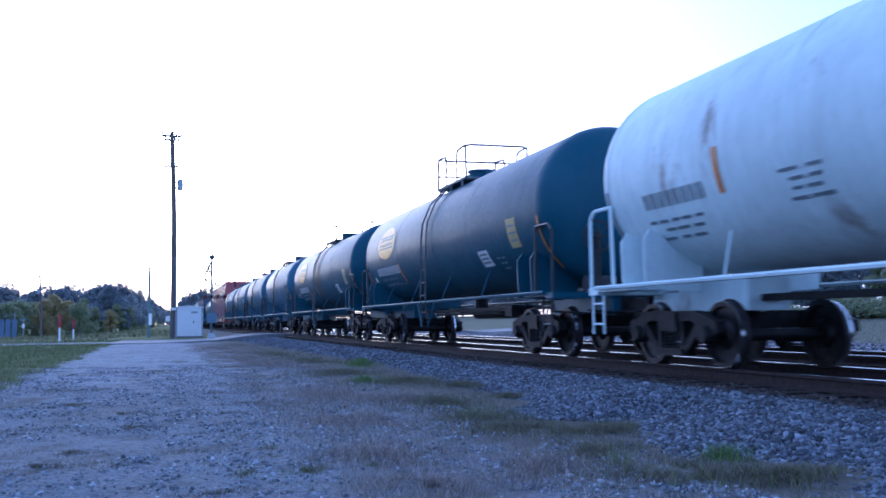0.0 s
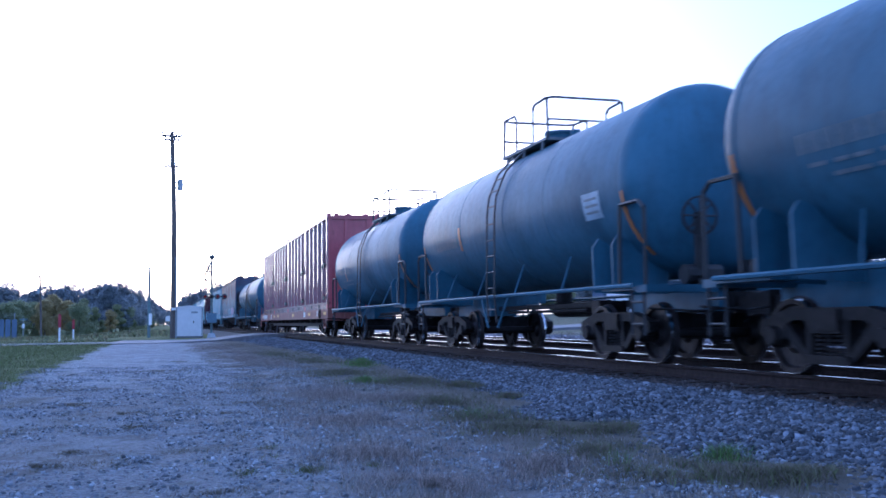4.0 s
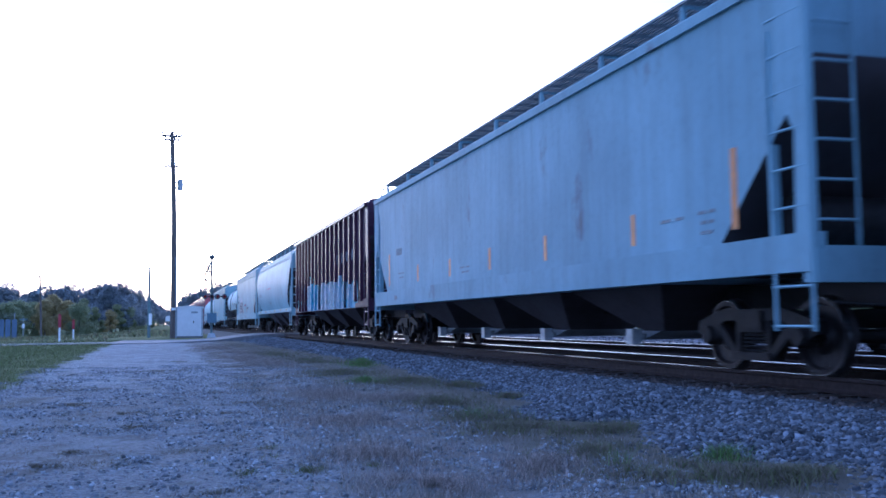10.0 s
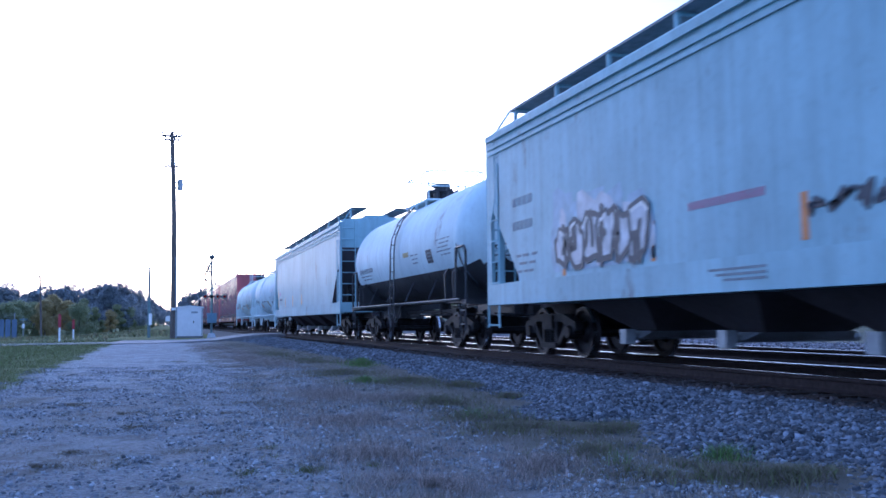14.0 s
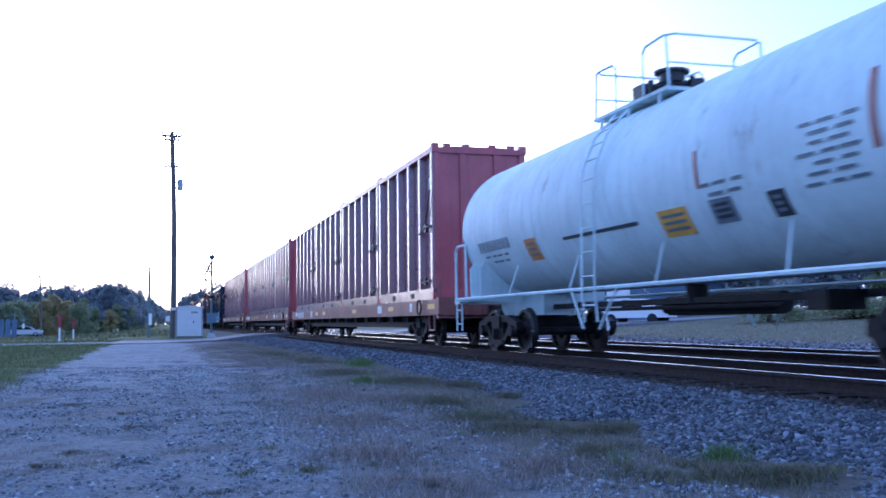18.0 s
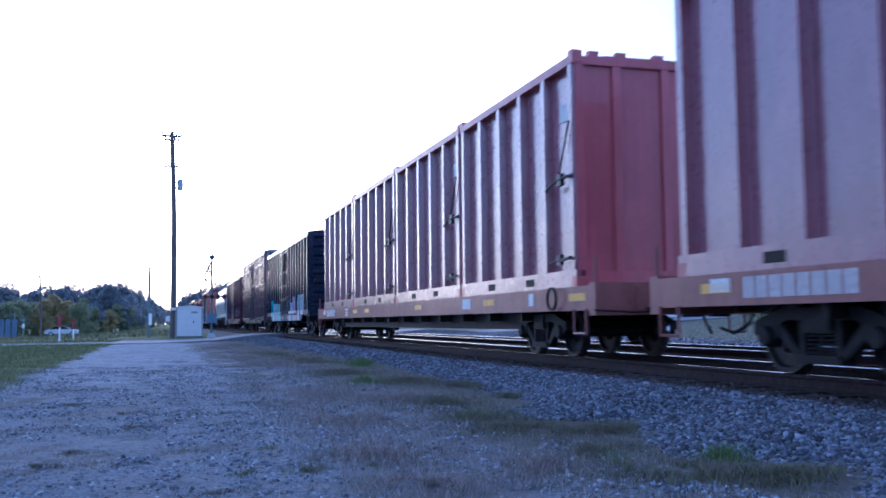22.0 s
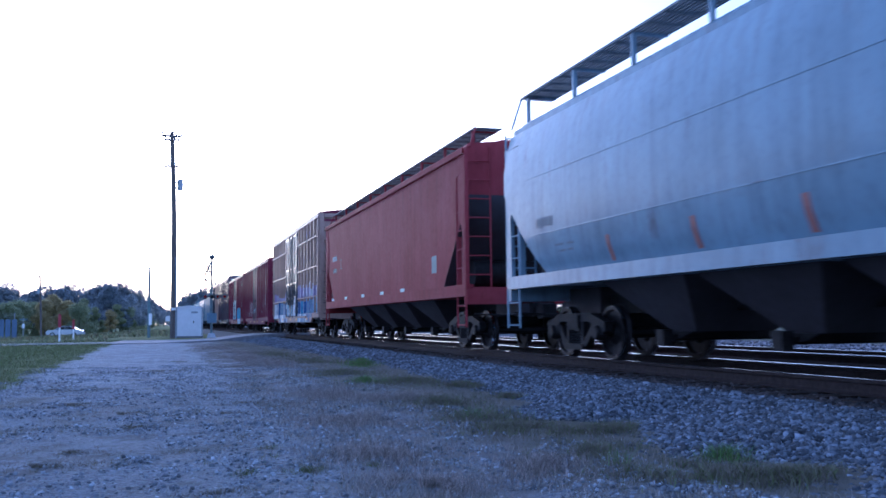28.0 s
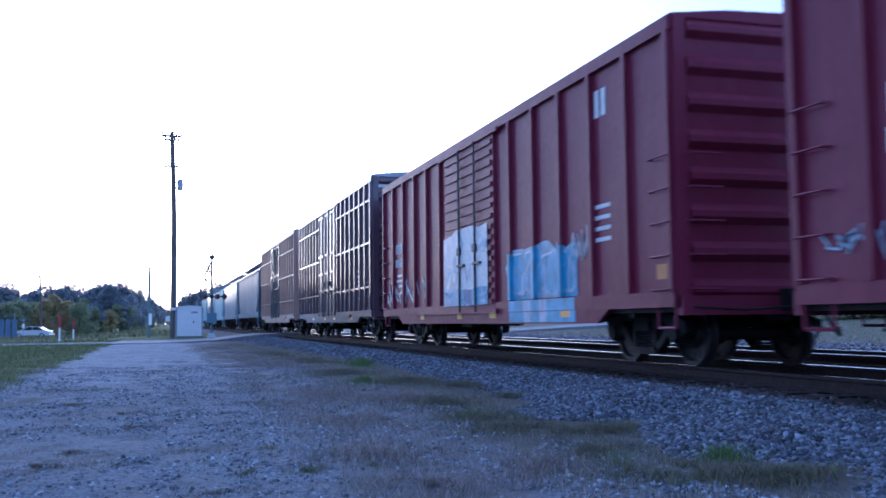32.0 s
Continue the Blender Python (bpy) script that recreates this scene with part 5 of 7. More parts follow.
    surf = (lambda z: -W) if not curve else (lambda z: -float(np.interp(z, zs, wid)))
    return root, L, surf


def box_car(front, rear, label, body, style="rib", top=4.45, door=None, door_at=(-1.5, 1.5), roof=None, posts=14, marks=P_MARK, sill_cut=True, end_top=None, belts=(), plate_rows=(), low=1.02, skirt=0.74):
    root, L, q = start_car("boxcar", front, rear, label, "boxcar", "boxcars of the train")
    W = 1.56 if style == "rib" else 1.50
    hy = L / 2
    z0 = low
    shell = M().box(-W, W, -hy + 0.10, hy - 0.10, z0, top)
    hull = part("side_wall", shell, body, root)
    rf = M().prism([(-W - 0.02, top), (-W - 0.02, top + 0.05), (-0.8, top + 0.14), (0, top + 0.17), (0.8, top + 0.14), (W + 0.02, top + 0.05), (W + 0.02, top)], -hy + 0.06, hy - 0.06)
    for i in range(int(L / 1.2)):
        rf.box(-0.78, 0.78, -hy + 0.6 + i * 1.2, -hy + 0.66 + i * 1.2, top + 0.05, top + 0.165)
    part("roof", rf, roof or GALV, root)
    for k in (-1, 1):
        part("top_chord", M().box(*sorted((k * W, k * (W + 0.07))), -hy + 0.08, hy - 0.08, top - 0.16, top + 0.02), body, root)
        pr = [(-hy + 0.1, low), (hy - 0.1, low), (hy - 0.1, low + 0.2), (-hy + 0.1, low + 0.2)]
        part("side_sill", M().prismx(pr, *sorted((k * (W - 0.05), k * (W + 0.06)))), body, root)
        if sill_cut:
            pr = [(-hy + 2.3, skirt), (hy - 2.3, skirt), (hy - 1.9, low + 0.01), (-hy + 1.9, low + 0.01)]
            part("sill_skirt", M().prismx(pr, *sorted((k * (W - 0.02), k * (W + 0.05)))), body, root)
        d0, d1 = door_at if k < 0 else (-door_at[1], -door_at[0])
        n = posts
        for i in range(n):
            y = -hy + 0.16 + (2 * hy - 0.32) * i / (n - 1)
            if d0 - 0.12 < y < d1 + 0.12:
                continue
            h = (top - 0.36 - low) / 2
            if style == "rib":
                part("side_post", lambda: M().prism([(-0.05, -h), (0.03, -h), (0.03, h), (-0.05, h)], -0.055, 0.055), body, root, key="rib%s%.2f" % (body.name, top), at=pose(k * (W + 0.03), y, low + 0.2 + h, 0, 0, 0 if k < 0 else 180), smooth=0)
            else:
                part("side_post", lambda: M().prism([(-0.06, -h), (0.04, -h), (0.04, h), (-0.06, h)], -0.05, 0.05), body, root, key="post%s%.2f" % (body.name, top), at=pose(k * (W + 0.04), y, low + 0.2 + h, 0, 0, 0 if k < 0 else 180), smooth=0)
        if plate_rows:
            step = (2 * hy - 0.32) / (n - 1)
            for i in range(n - 1):
                y = -hy + 0.16 + step * (i + 0.5)
                if d0 - 0.5 < y < d1 + 0.5:
                    continue
                for z in plate_rows:
                    if z > 3 and y > 0:
                        continue
                    part("bay_plate", lambda: M().box(-0.022, 0.0, -0.20, 0.20, -0.085, 0.085), body, root, key="plate" + body.name, at=pose(k * W, y, z, 0, 0, 0 if k < 0 else 180), smooth=0)
        for z in belts:
            for a, b in ((-hy + 0.15, d0 - 0.1), (d1 + 0.1, hy - 0.15)):
                part("side_belt", M().box(*sorted((k * (W + 0.005), k * (W + 0.085))), a, b, z - 0.03, z + 0.03), body, root)
        # door
        dm = M().box(*sorted((k * W, k * (W + 0.07))), d0, d1, low + 0.08, top - 0.22)
        dr = part("door", dm, door or body, root, "sliding door in the car's side")
        dd = M()
        if style == "rib":
            for i in range(16):
                z = low + 0.23 + (top - low - 0.58) * i / 15
                dd.box(*sorted((k * (W + 0.07), k * (W + 0.105))), d0 + 0.08, d1 - 0.08, z - 0.045, z + 0.045)
        else:
            for z in (low + 0.18, 1.85, 2.5, 3.2, top - 0.35):
                dd.box(*sorted((k * (W + 0.07), k * (W + 0.12))), d0, d1, z - 0.035, z + 0.035)
            for y in np.linspace(d0, d1, 6):
                dd.box(*sorted((k * (W + 0.07), k * (W + 0.11))), y - 0.03, y + 0.03, low + 0.08, top - 0.22)
        part("door_rib", dd, door or body, dr, smooth=0)
        rd = M()
        for f in (0.3, 0.62):
            y = d0 + (d1 - d0) * f
            rd.cyl((k * (W + 0.14), y, low + 0.03), (k * (W + 0.14), y, top - 0.2), 0.022, 6)
            rd.box(*sorted((k * (W + 0.07), k * (W + 0.17))), y - 0.08, y + 0.08, 2.0, 2.16)
            rd.box(*sorted((k * (W + 0.07), k * (W + 0.17))), y - 0.35, y + 0.10, 1.75, 1.80)
        part("lock_rod", rd, P_BLACK, dr)
        rl = M().box(*sorted((k * (W + 0.02), k * (W + 0.13))), d0 - 3.0 if style != "rib" else d0 - 0.2, d1 + 0.2 if style != "rib" else d1 + 3.0, low, low + 0.08)
        part("door_rail", rl, body, root)
        part("door_rail", M().box(*sorted((k * (W + 0.02), k * (W + 0.12))), d0 - 0.3, d1 + 0.3, top - 0.22, top - 0.15), body, root)
    for s in (-1, 1):
        e = s * (hy - 0.10)
        en = M()
        nz = 8 if style == "rib" else 9
        for i in range(nz):
            z = z0 + 0.22 + (top - z0 - 0.35) * i / (nz - 1)
            en.prismx([(e, z - 0.13), (e + s * 0.09, z - 0.04), (e + s * 0.09, z + 0.04), (e, z + 0.13)], -W + 0.18, W - 0.18)
        part("end_corrugation", en, body, root, smooth=0)
        if end_top:
            part("end_band", M().box(-W, W, *sorted((e, e + s * 0.012)), top - 0.34, top + 0.03), end_top, root, "white painted band on the end")
        part("end_frame", M().box(-W, -W + 0.16, *sorted((e, e + s * 0.06)), z0, top).box(W - 0.16, W, *sorted((e, e + s * 0.06)), z0, top).box(-W, W, *sorted((e, e + s * 0.10)), z0 - 0.1, z0 + 0.14), body, root)
        gm = body if style == "rib" else P_BLACK
        for k in (-1, 1):
            for i in range(5):
                z = 1.0 + i * 0.42
                part("grab_iron", lambda: M().tube([(0.08, -0.24, 0), (0, -0.22, 0), (0, 0.22, 0), (0.08, 0.24, 0)], 0.014), gm, root, key="grab" + gm.name, at=pose(k * (W + 0.09), s * (hy - 0.39), z, 0, 0, 0 if k < 0 else 180))
                part("end_grab", lambda: M().tube([(-0.24, 0.09, 0), (-0.22, 0, 0), (0.22, 0, 0), (0.24, 0.09, 0)], 0.014), gm, root, key="egrab" + gm.name, at=pose(k * (W - 0.35), s * (hy + 0.07), z, 0, 0, 0 if s < 0 else 180))
            part("step", M().tube([(k * W, s * (hy - 0.16), 1.0), (k * W, s * (hy - 0.16), 0.52), (k * W, s * (hy - 0.6), 0.52), (k * W, s * (hy - 0.6), 1.0)], 0.022), gm, root)
    part("floor", M().box(-W + 0.05, W - 0.05, -hy + 0.12, hy - 0.12, min(0.96, low - 0.06), low + 0.002), STEEL_DARK, root)
    part("centre_sill", M().box(-0.2, 0.2, -hy + 0.3, hy - 0.3, 0.60, low - 0.01), STEEL_DARK, root)
    for i in range(9):
        part("cross_bearer", lambda: M().box(-W + 0.1, W - 0.1, -0.06, 0.06, 0.66, low - 0.03), STEEL_DARK, root, key="bearer%.2f" % (W + low), at=pose(0, -hy + 1.5 + (2 * hy - 3) * i / 8, 0))
    part("air_reservoir", M().cyl((-0.9, -0.8, 0.72), (-0.9, 0.8, 0.72), 0.2, 10), STEEL_DARK, root)
    part("brake_valve", M().box(-1.1, -0.6, 1.6, 2.3, 0.5, 0.95), STEEL_DARK, root)
    part("brake_rod", M().cyl((-0.6, -4.0, 0.62), (-0.6, 4.0, 0.62), 0.03, 6), STEEL_DARK, root)
    put = on_flat(-W - 0.001)
    marking(root, put, hy - 2.1, 2.7, ((0.75, 0.26, 0.14, 3), (0.75, 0.22, 0.2, 5), (0.5, 0.06, 0.08, 0), (0.6, 0.06, 0.08, 0), (0.4, 0.06, 0.08, 0)), marks)
    marking(root, put, -hy + 1.9, 2.3, ((0.55, 0.06, 0.1, 0), (0.7, 0.06, 0.1, 0), (0.5, 0.06, 0.1, 0), (0.6, 0.06, 0.1, 0)), marks)
    plates(root, on_flat(-W - 0.052), (-hy * 0.60, -hy * 0.18, hy * 0.08, hy * 0.45), 0.34, skirt + 0.10, skirt + 0.21, P_YELLOW, "reflector", "yellow reflector plate")
    plates(root, put, (-hy + 0.14,), 0.46, 1.14, 1.33, P_ORANGE_PAPER, "reflector", "orange reflector plate")
    running_gear(root, L, q, 1.95)
    return root, L, (lambda z: -W - 0.002)


def make_container():
    """A tall ribbed steel bin with hat-shaped posts, rails, castings and a locking lever."""
    root = new("waste_container")
    W, Lh, H = 1.25, 3.08, 3.88
    body = M().box(-W + 0.15, W - 0.15, -Lh + 0.08, Lh - 0.08, 0.12, H - 0.12)
    part("body", body, P_SHEET, root)
    part("lid", M().prism([(-W + 0.04, H - 0.14), (-W + 0.04, H - 0.07), (-0.6, H - 0.02), (0.6, H - 0.02), (W - 0.04, H - 0.07), (W - 0.04, H - 0.14)], -Lh + 0.05, Lh - 0.05), P_BOX_RED, root)
    for k in (-1, 1):
        rail = part("bottom_rail", M().box(*sorted((k * W, k * (W - 0.16))), -Lh, Lh, 0.0, 0.30), P_SHEET, root)
        # no hole is cut: a near-black plate paints the pocket's inner shade
        for y in (-1.05, 1.05):
            part("fork_pocket", M().box(*sorted((k * (W + 0.004), k * (W - 0.02))), y - 0.20, y + 0.20, 0.09, 0.22), STEEL_DARK, rail, "dark plate standing for the shaded hole of a fork pocket", smooth=0)
        part("top_rail", M().box(*sorted((k * W, k * (W - 0.18))), -Lh, Lh, H - 0.18, H - 0.04), P_BOX_RED, root)
        for i in range(6):
            y = -Lh + 0.15 + (2 * Lh - 0.3) * i / 5
            part("side_post", lambda: M().loft([[(0.10, -0.11, -1.70), (0.10, 0.11, -1.70), (0.10, 0.11, 1.70), (0.10, -0.11, 1.70)], [(-0.055, -0.075, -1.70), (-0.055, 0.075, -1.70), (-0.055, 0.075, 1.70), (-0.055, -0.075, 1.70)]]), P_SHEET, root, key="bin_post", at=pose(k * (W - 0.06), y, 2.0, 0, 0, 0 if k < 0 else 180), smooth=0)
    for s in (-1, 1):
        for k in (-1, 1):
            for z in (0.0, H - 0.16):
                part("corner_casting", lambda: M().box(-0.09, 0.09, -0.09, 0.09, 0, 0.20), P_BOX_RED, root, key="casting", at=pose(k * (W - 0.088), s * (Lh - 0.085), z - 0.002))
        for x in (-1.12, -0.45, 0.45, 1.12):
            part("end_post", lambda: M().box(-0.07, 0.07, -0.035, 0.035, 0.28, 3.70), P_BOX_RED, root, key="bin_end_post", at=pose(x, s * (Lh - 0.045), 0))
        part("end_panel", M().box(-W + 0.16, W - 0.16, *sorted((s * (Lh - 0.081), s * (Lh - 0.066))), 0.28, H - 0.2), P_BOX_RED, root)
        part("end_header", M().box(-W + 0.1, W - 0.1, *sorted((s * (Lh - 0.1), s * Lh)), H - 0.20, H - 0.06), P_BOX_RED, root)
        part("end_sill", M().box(-W + 0.1, W - 0.1, *sorted((s * (Lh - 0.1), s * Lh)), 0.0, 0.28), P_BOX_RED, root)
        for x in (-0.85, -0.35, 0.35, 0.85):
            part("lid_hook", lambda: M().box(-0.09, 0.09, -0.06, 0.06, 0, 0.10), P_BOX_RED, root, key="bin_hook", at=pose(x, s * (Lh - 0.08), H - 0.06))
    for k in (-1, 1):
        lv = M().tube([(k * (W + 0.03), -Lh + 1.15, 1.72), (k * (W + 0.06), -Lh + 0.75, 1.80), (k * (W + 0.05), -Lh + 0.30, 1.84), (k * (W + 0.03), -Lh + 0.02, 1.84)], 0.027, 6)
        lv.tube([(k * (W + 0.05), -Lh + 0.55, 1.86), (k * (W + 0.03), -Lh + 0.12, 2.75)], 0.018)
        lv.box(*sorted((k * W, k * (W + 0.07))), -Lh + 0.4, -Lh + 0.6, 1.72, 1.92)
        part("lock_lever", lv, P_BLACK, root, "dark locking lever and rods")
        lv = M().tube([(k * (W + 0.03), -Lh + 1.0, 0.46), (k * (W + 0.05), -Lh + 0.1, 0.50)], 0.03)
        lv.box(*sorted((k * W, k * (W + 0.06))), -Lh + 0.5, -Lh + 0.66, 0.40, 0.58)
        part("lower_latch", lv, P_BLACK, root, "dark lower latch bar")
    pl = M()
    pl.box(-W + 0.135, -W + 0.155, -Lh + 0.42, -Lh + 0.85, 2.85, 3.15)
    part("placard", pl, P_MARK, root, "small pale placard", smooth=0)
    return tagged(root, "faded red ribbed steel waste container on a flatcar", "container", "containers on the flatcars")


def flat_car(front, rear, label):
    root, L, q = start_car("flatcar", front, rear, label, "flatcar", "flatcars of the train")
    W = 1.38
    for k in (-1, 1):
        part("side_sill", M().box(*sorted((k * W, k * (W - 0.12))), -L / 2 + 0.05, L / 2 - 0.05, 0.78, 1.16), P_FLAT, root)
    part("deck", M().box(-W + 0.1, W - 0.1, -L / 2 + 0.1, L / 2 - 0.1, 1.06, 1.14), P_FLAT, root)
    hb = L / 2 - 3.4
    m = M().prismx([(-hb - 1.4, 0.80), (-hb, 0.50), (hb, 0.50), (hb + 1.4, 0.80), (hb + 1.4, 1.06), (-hb - 1.4, 1.06)], -0.32, 0.32)
    for i in range(12):
        y = -hb + 2 * hb * i / 11
        m.box(-W + 0.1, W - 0.1, y - 0.05, y + 0.05, 0.62, 1.06)
    m.box(-0.3, 0.3, -L / 2 + 0.1, L / 2 - 0.1, 0.78, 1.06)
    for k in (-1, 1):
        m.box(*sorted((k * 0.95, k * 1.02)), -hb + 0.5, hb - 0.5, 0.46, 0.80)
    part("centre_sill", m, STEEL_DARK, root, "dark deep centre sill")
    for s in (-1, 1):
        part("end_beam", M().box(-W, W, *sorted((s * (L / 2 - 0.22), s * (L / 2))), 0.70, 1.20).box(-0.7, 0.7, *sorted((s * L / 2, s * (L / 2 + 0.06))), 0.78, 1.12), P_FLAT, root)
        st = M()
        for k in (-1, 1):
            st.tube([(k * (W + 0.02), s * (L / 2 - 0.3), 0.8), (k * (W + 0.02), s * (L / 2 - 0.3), 0.42), (k * (W + 0.02), s * (L / 2 - 0.75), 0.42), (k * (W + 0.02), s * (L / 2 - 0.75), 0.8)], 0.022)
            st.tube([(k * (W - 0.05), s * (L / 2 - 0.1), 1.15), (k * (W - 0.05), s * (L / 2 - 0.1), 1.6)], 0.03)
        part("step", st, P_FLAT, root)
        sw = M().lathe_x([(-W - 0.06, 0.20), (-W - 0.10, 0.20), (-W - 0.10, 0.17), (-W - 0.06, 0.17)], s * (L / 2 - 1.5), 0.98, 14, True)
        part("brake_wheel", sw, STEEL_DARK, root) if s < 0 else None
    put = on_flat(-W - 0.001)
    for y0, rows in ((L / 2 - 4.0, ((1.9, 0.24, 0.0, 8),)), (L / 2 - 6.6, ((0.5, 0.05, 0.05, 0), (0.45, 0.05, 0.04, 0), (0.5, 0.05, 0.0, 0))), (L / 2 - 1.9, ((0.42, 0.16, 0, 0),)), (-L / 2 + 6.1, ((0.55, 0.22, 0, 0),)), (-L / 2 + 2.5, ((0.22, 0.22, 0, 0),))):
        marking(root, put, y0, 1.10, rows, P_MARK, "white marking bars")
    plates(root, put, (-L / 2 + 0.35, -L / 2 + 4.6, -L * 0.12, L * 0.12, L / 2 - 2.8 + 0.9, L / 2 - 8.2), 0.62, 0.93, 1.05, P_YELLOW, "reflector", "yellow reflector strip")
    running_gear(root, L, q, 3.0)
    return root


# ---- the train, leading car first ----
def amber(y, z0, z1):
    return ("stripe", y - 0.055, y + 0.055, z0, z1, P_AMBER, "amber reflective stripe")


GREEN_MARKS = (("emblem", 4.45, 0.24, 1.06, 0.46, P_YELLOW, P_GREEN), ("num", 3.3, 6.0, -0.55, 0.22, 10, P_MARK), ("lines", 4.0, 5.95, -0.76, 2, 0.13, P_FAINT), ("lines", 3.3, 5.9, -0.93, 1, 0.12, P_FAINT), amber(3.17, -0.90, -0.42),
               ("stripe", 6.42, 6.60, -0.94, -0.66, P_MARK, "white corner mark"), ("plate", -6.15, -5.65, -0.66, -0.12, P_STRAW, "faded straw placard"), ("plate", -4.2, -3.6, -0.90, -0.58, P_MARK, "white placard"), ("lines", -5.0, -4.5, -0.76, 3, 0.1, P_FAINT))
tank_car(-2.8, 13.4, "white tank car with a bare steel side rail", P_WHITE, 1.42, 2.68, white=True, heavy_top=True, marks=(("num", 4.95, 6.5, -0.47, 0.20, 8, P_FAINT), ("lines", 5.15, 6.6, -0.72, 3, 0.11, P_FAINT), amber(4.57, -0.56, -0.02), ("lines", 2.75, 3.55, -0.46, 4, 0.10, P_FAINT), ("plate", 0.6, 1.1, -0.8, -0.45, P_YELLOW, "yellow paper placard"), amber(1.5, -0.3, 0.3)))
tank_car(14.82, 30.62, "dark green tank car with a yellow oval emblem", P_GREEN, 1.42, 2.66, mid=-0.1, marks=GREEN_MARKS)
tank_car(32.05, 47.85, "dark green tank car with a yellow oval emblem and ladder", P_GREEN, 1.42, 2.66, mid=0.2, marks=GREEN_MARKS + (amber(0.92, -0.92, -0.52),), stain=(-0.5, 0.4, 4))
tank_car(49.4, 61.1, "faded dark blue short tank car", P_BLUE, 1.42, 2.70, marks=(("num", 2.6, 4.35, -0.43, 0.20, 8, P_FAINT), ("lines", 2.9, 4.3, -0.66, 2, 0.13, P_FAINT), amber(2.36, -0.62, -0.12), amber(-3.35, -0.36, -0.10), ("plate", -4.9, -4.15, -0.58, -0.16, P_UMBER, "brown faded placard"), amber(-1.62, -0.48, -0.14)))
tank_car(62.75, 74.9, "weathered dark blue tank car with a pale placard", P_BLUE, 1.42, 2.70, marks=(("plate", -5.3, -4.25, -0.42, 0.02, P_FADE, "pale blue-grey placard"), ("stripe", -3.75, -3.63, -0.45, -0.15, P_FAINT, "pale stripe"), ("num", 2.7, 4.3, -0.30, 0.20, 8, P_FAINT), ("lines", 2.9, 4.2, -0.5, 2, 0.12, P_FAINT)))
tank_car(76.3, 88.3, "weathered blue-grey tank car with dusty bands", P_BLUE, 1.42, 2.66, marks=(("num", 2.7, 4.3, -0.30, 0.20, 8, P_FAINT), ("plate", -4.6, -4.0, -0.5, -0.1, P_FADE, "pale placard"), amber(2.4, -0.5, 0.0)))
tank_car(89.6, 101.0, "dark blue tank car with white and yellow stripes", P_BLUE, 1.42, 2.66, marks=(("num", 2.3, 4.1, -0.24, 0.20, 8, P_FAINT), ("stripe", 3.02, 3.14, -0.32, -0.1, P_MARK, "white reflective stripe"), amber(3.07, -0.56, -0.32), ("lines", 2.2, 3.9, -0.55, 2, 0.13, P_FAINT)))
flat_car(102.3, 128.75, "long red-brown flatcar carrying four waste containers")
gt = tank_car(130.8, 147.6, "dark blue tank car with sprayed graffiti", P_BLUE, 1.40, 2.68, mid=-0.45, stain=(-1.25, 0.45, 9), marks=(("num", 5.6, 6.9, -0.33, 0.17, 6, P_FADE), ("lines", 5.7, 6.6, -0.55, 2, 0.13, P_FAINT), ("stripe", 1.02, 1.14, -0.34, -0.1, P_MARK, "white reflective stripe"), amber(1.08, -0.58, -0.34), ("stripe", -2.10, -1.98, -0.30, -0.08, P_MARK, "white reflective stripe"), amber(-2.04, -0.52, -0.30)))
rusty, _, rs = hopper_car(148.5, 168.4, "rust-stained grey hopper car with blue graffiti", P_RUSTY, top=4.55, board="grate", chutes=4, walk_up=0.10, sill_z=(1.15, 1.40), plan=(("lines", -7.9, -6.6, 2.45, 4, 0.16, P_INK), ("lines", 7.0, 7.9, 2.6, 2, 0.2, P_FAINT)))
pale, _, _ = hopper_car(169.65, 189.75, "clean pale aqua covered hopper car with a grated roof walk", P_AQUA, top=4.45, under=P_CHUTE_SHADE, walk_up=0.21, sill_z=(1.09, 1.48), plan=(("stripe", -8.76, -8.639999999999999, 1.62, 2.53, P_AMBER, "orange reflective stripe"), ("stripe", -6.359999999999999, -6.24, 1.62, 2.04, P_AMBER, "orange reflective stripe"), ("stripe", -3.2600000000000002, -3.14, 1.62, 2.03, P_AMBER, "orange reflective stripe"), ("stripe", -0.44, -0.32, 1.62, 2.04, P_AMBER, "orange reflective stripe"), ("stripe", 2.2399999999999998, 2.36, 1.62, 2.0, P_AMBER, "orange reflective stripe"), ("stripe", 4.99, 5.109999999999999, 1.62, 2.03, P_AMBER, "orange reflective stripe"), ("stripe", 8.09, 8.21, 1.62, 2.5, P_AMBER, "orange reflective stripe"), ("num", 6.73, 7.35, 2.50, 0.18, 4, P_FAINT), ("lines", 6.5, 7.1, 1.93, 2, 0.11, P_FAINT), ("lines", -7.6, -7.0, 1.88, 1, 0.12, P_FAINT), ("lines", 0.9, 1.6, 1.78, 2, 0.1, P_FAINT), ("lines", -8.3, -7.9, 1.9, 3, 0.12, P_FAINT)))
part("marking", M().box(-1.587, -1.581, 7.2, 7.5, 1.22, 1.34), P_FAINT, pale, "small lettering bars", smooth=0)
brown, BL, bs = hopper_car(190.65, 207.3, "dark brown ribbed hopper car with silver graffiti", P_BROWN, top=4.55, ribs=17, board="none", chutes=3, sill_z=(1.10, 1.36), plan=(("num", 4.3, 5.7, 2.05, 0.22, 4, P_FAINT), ("num", 4.4, 5.6, 1.72, 0.16, 6, P_FAINT), ("plate", 6.5, 6.85, 1.26, 1.38, P_YELLOW, "yellow reflector plate"), ("plate", 3.4, 3.75, 1.14, 1.26, P_YELLOW, "yellow reflector plate")))
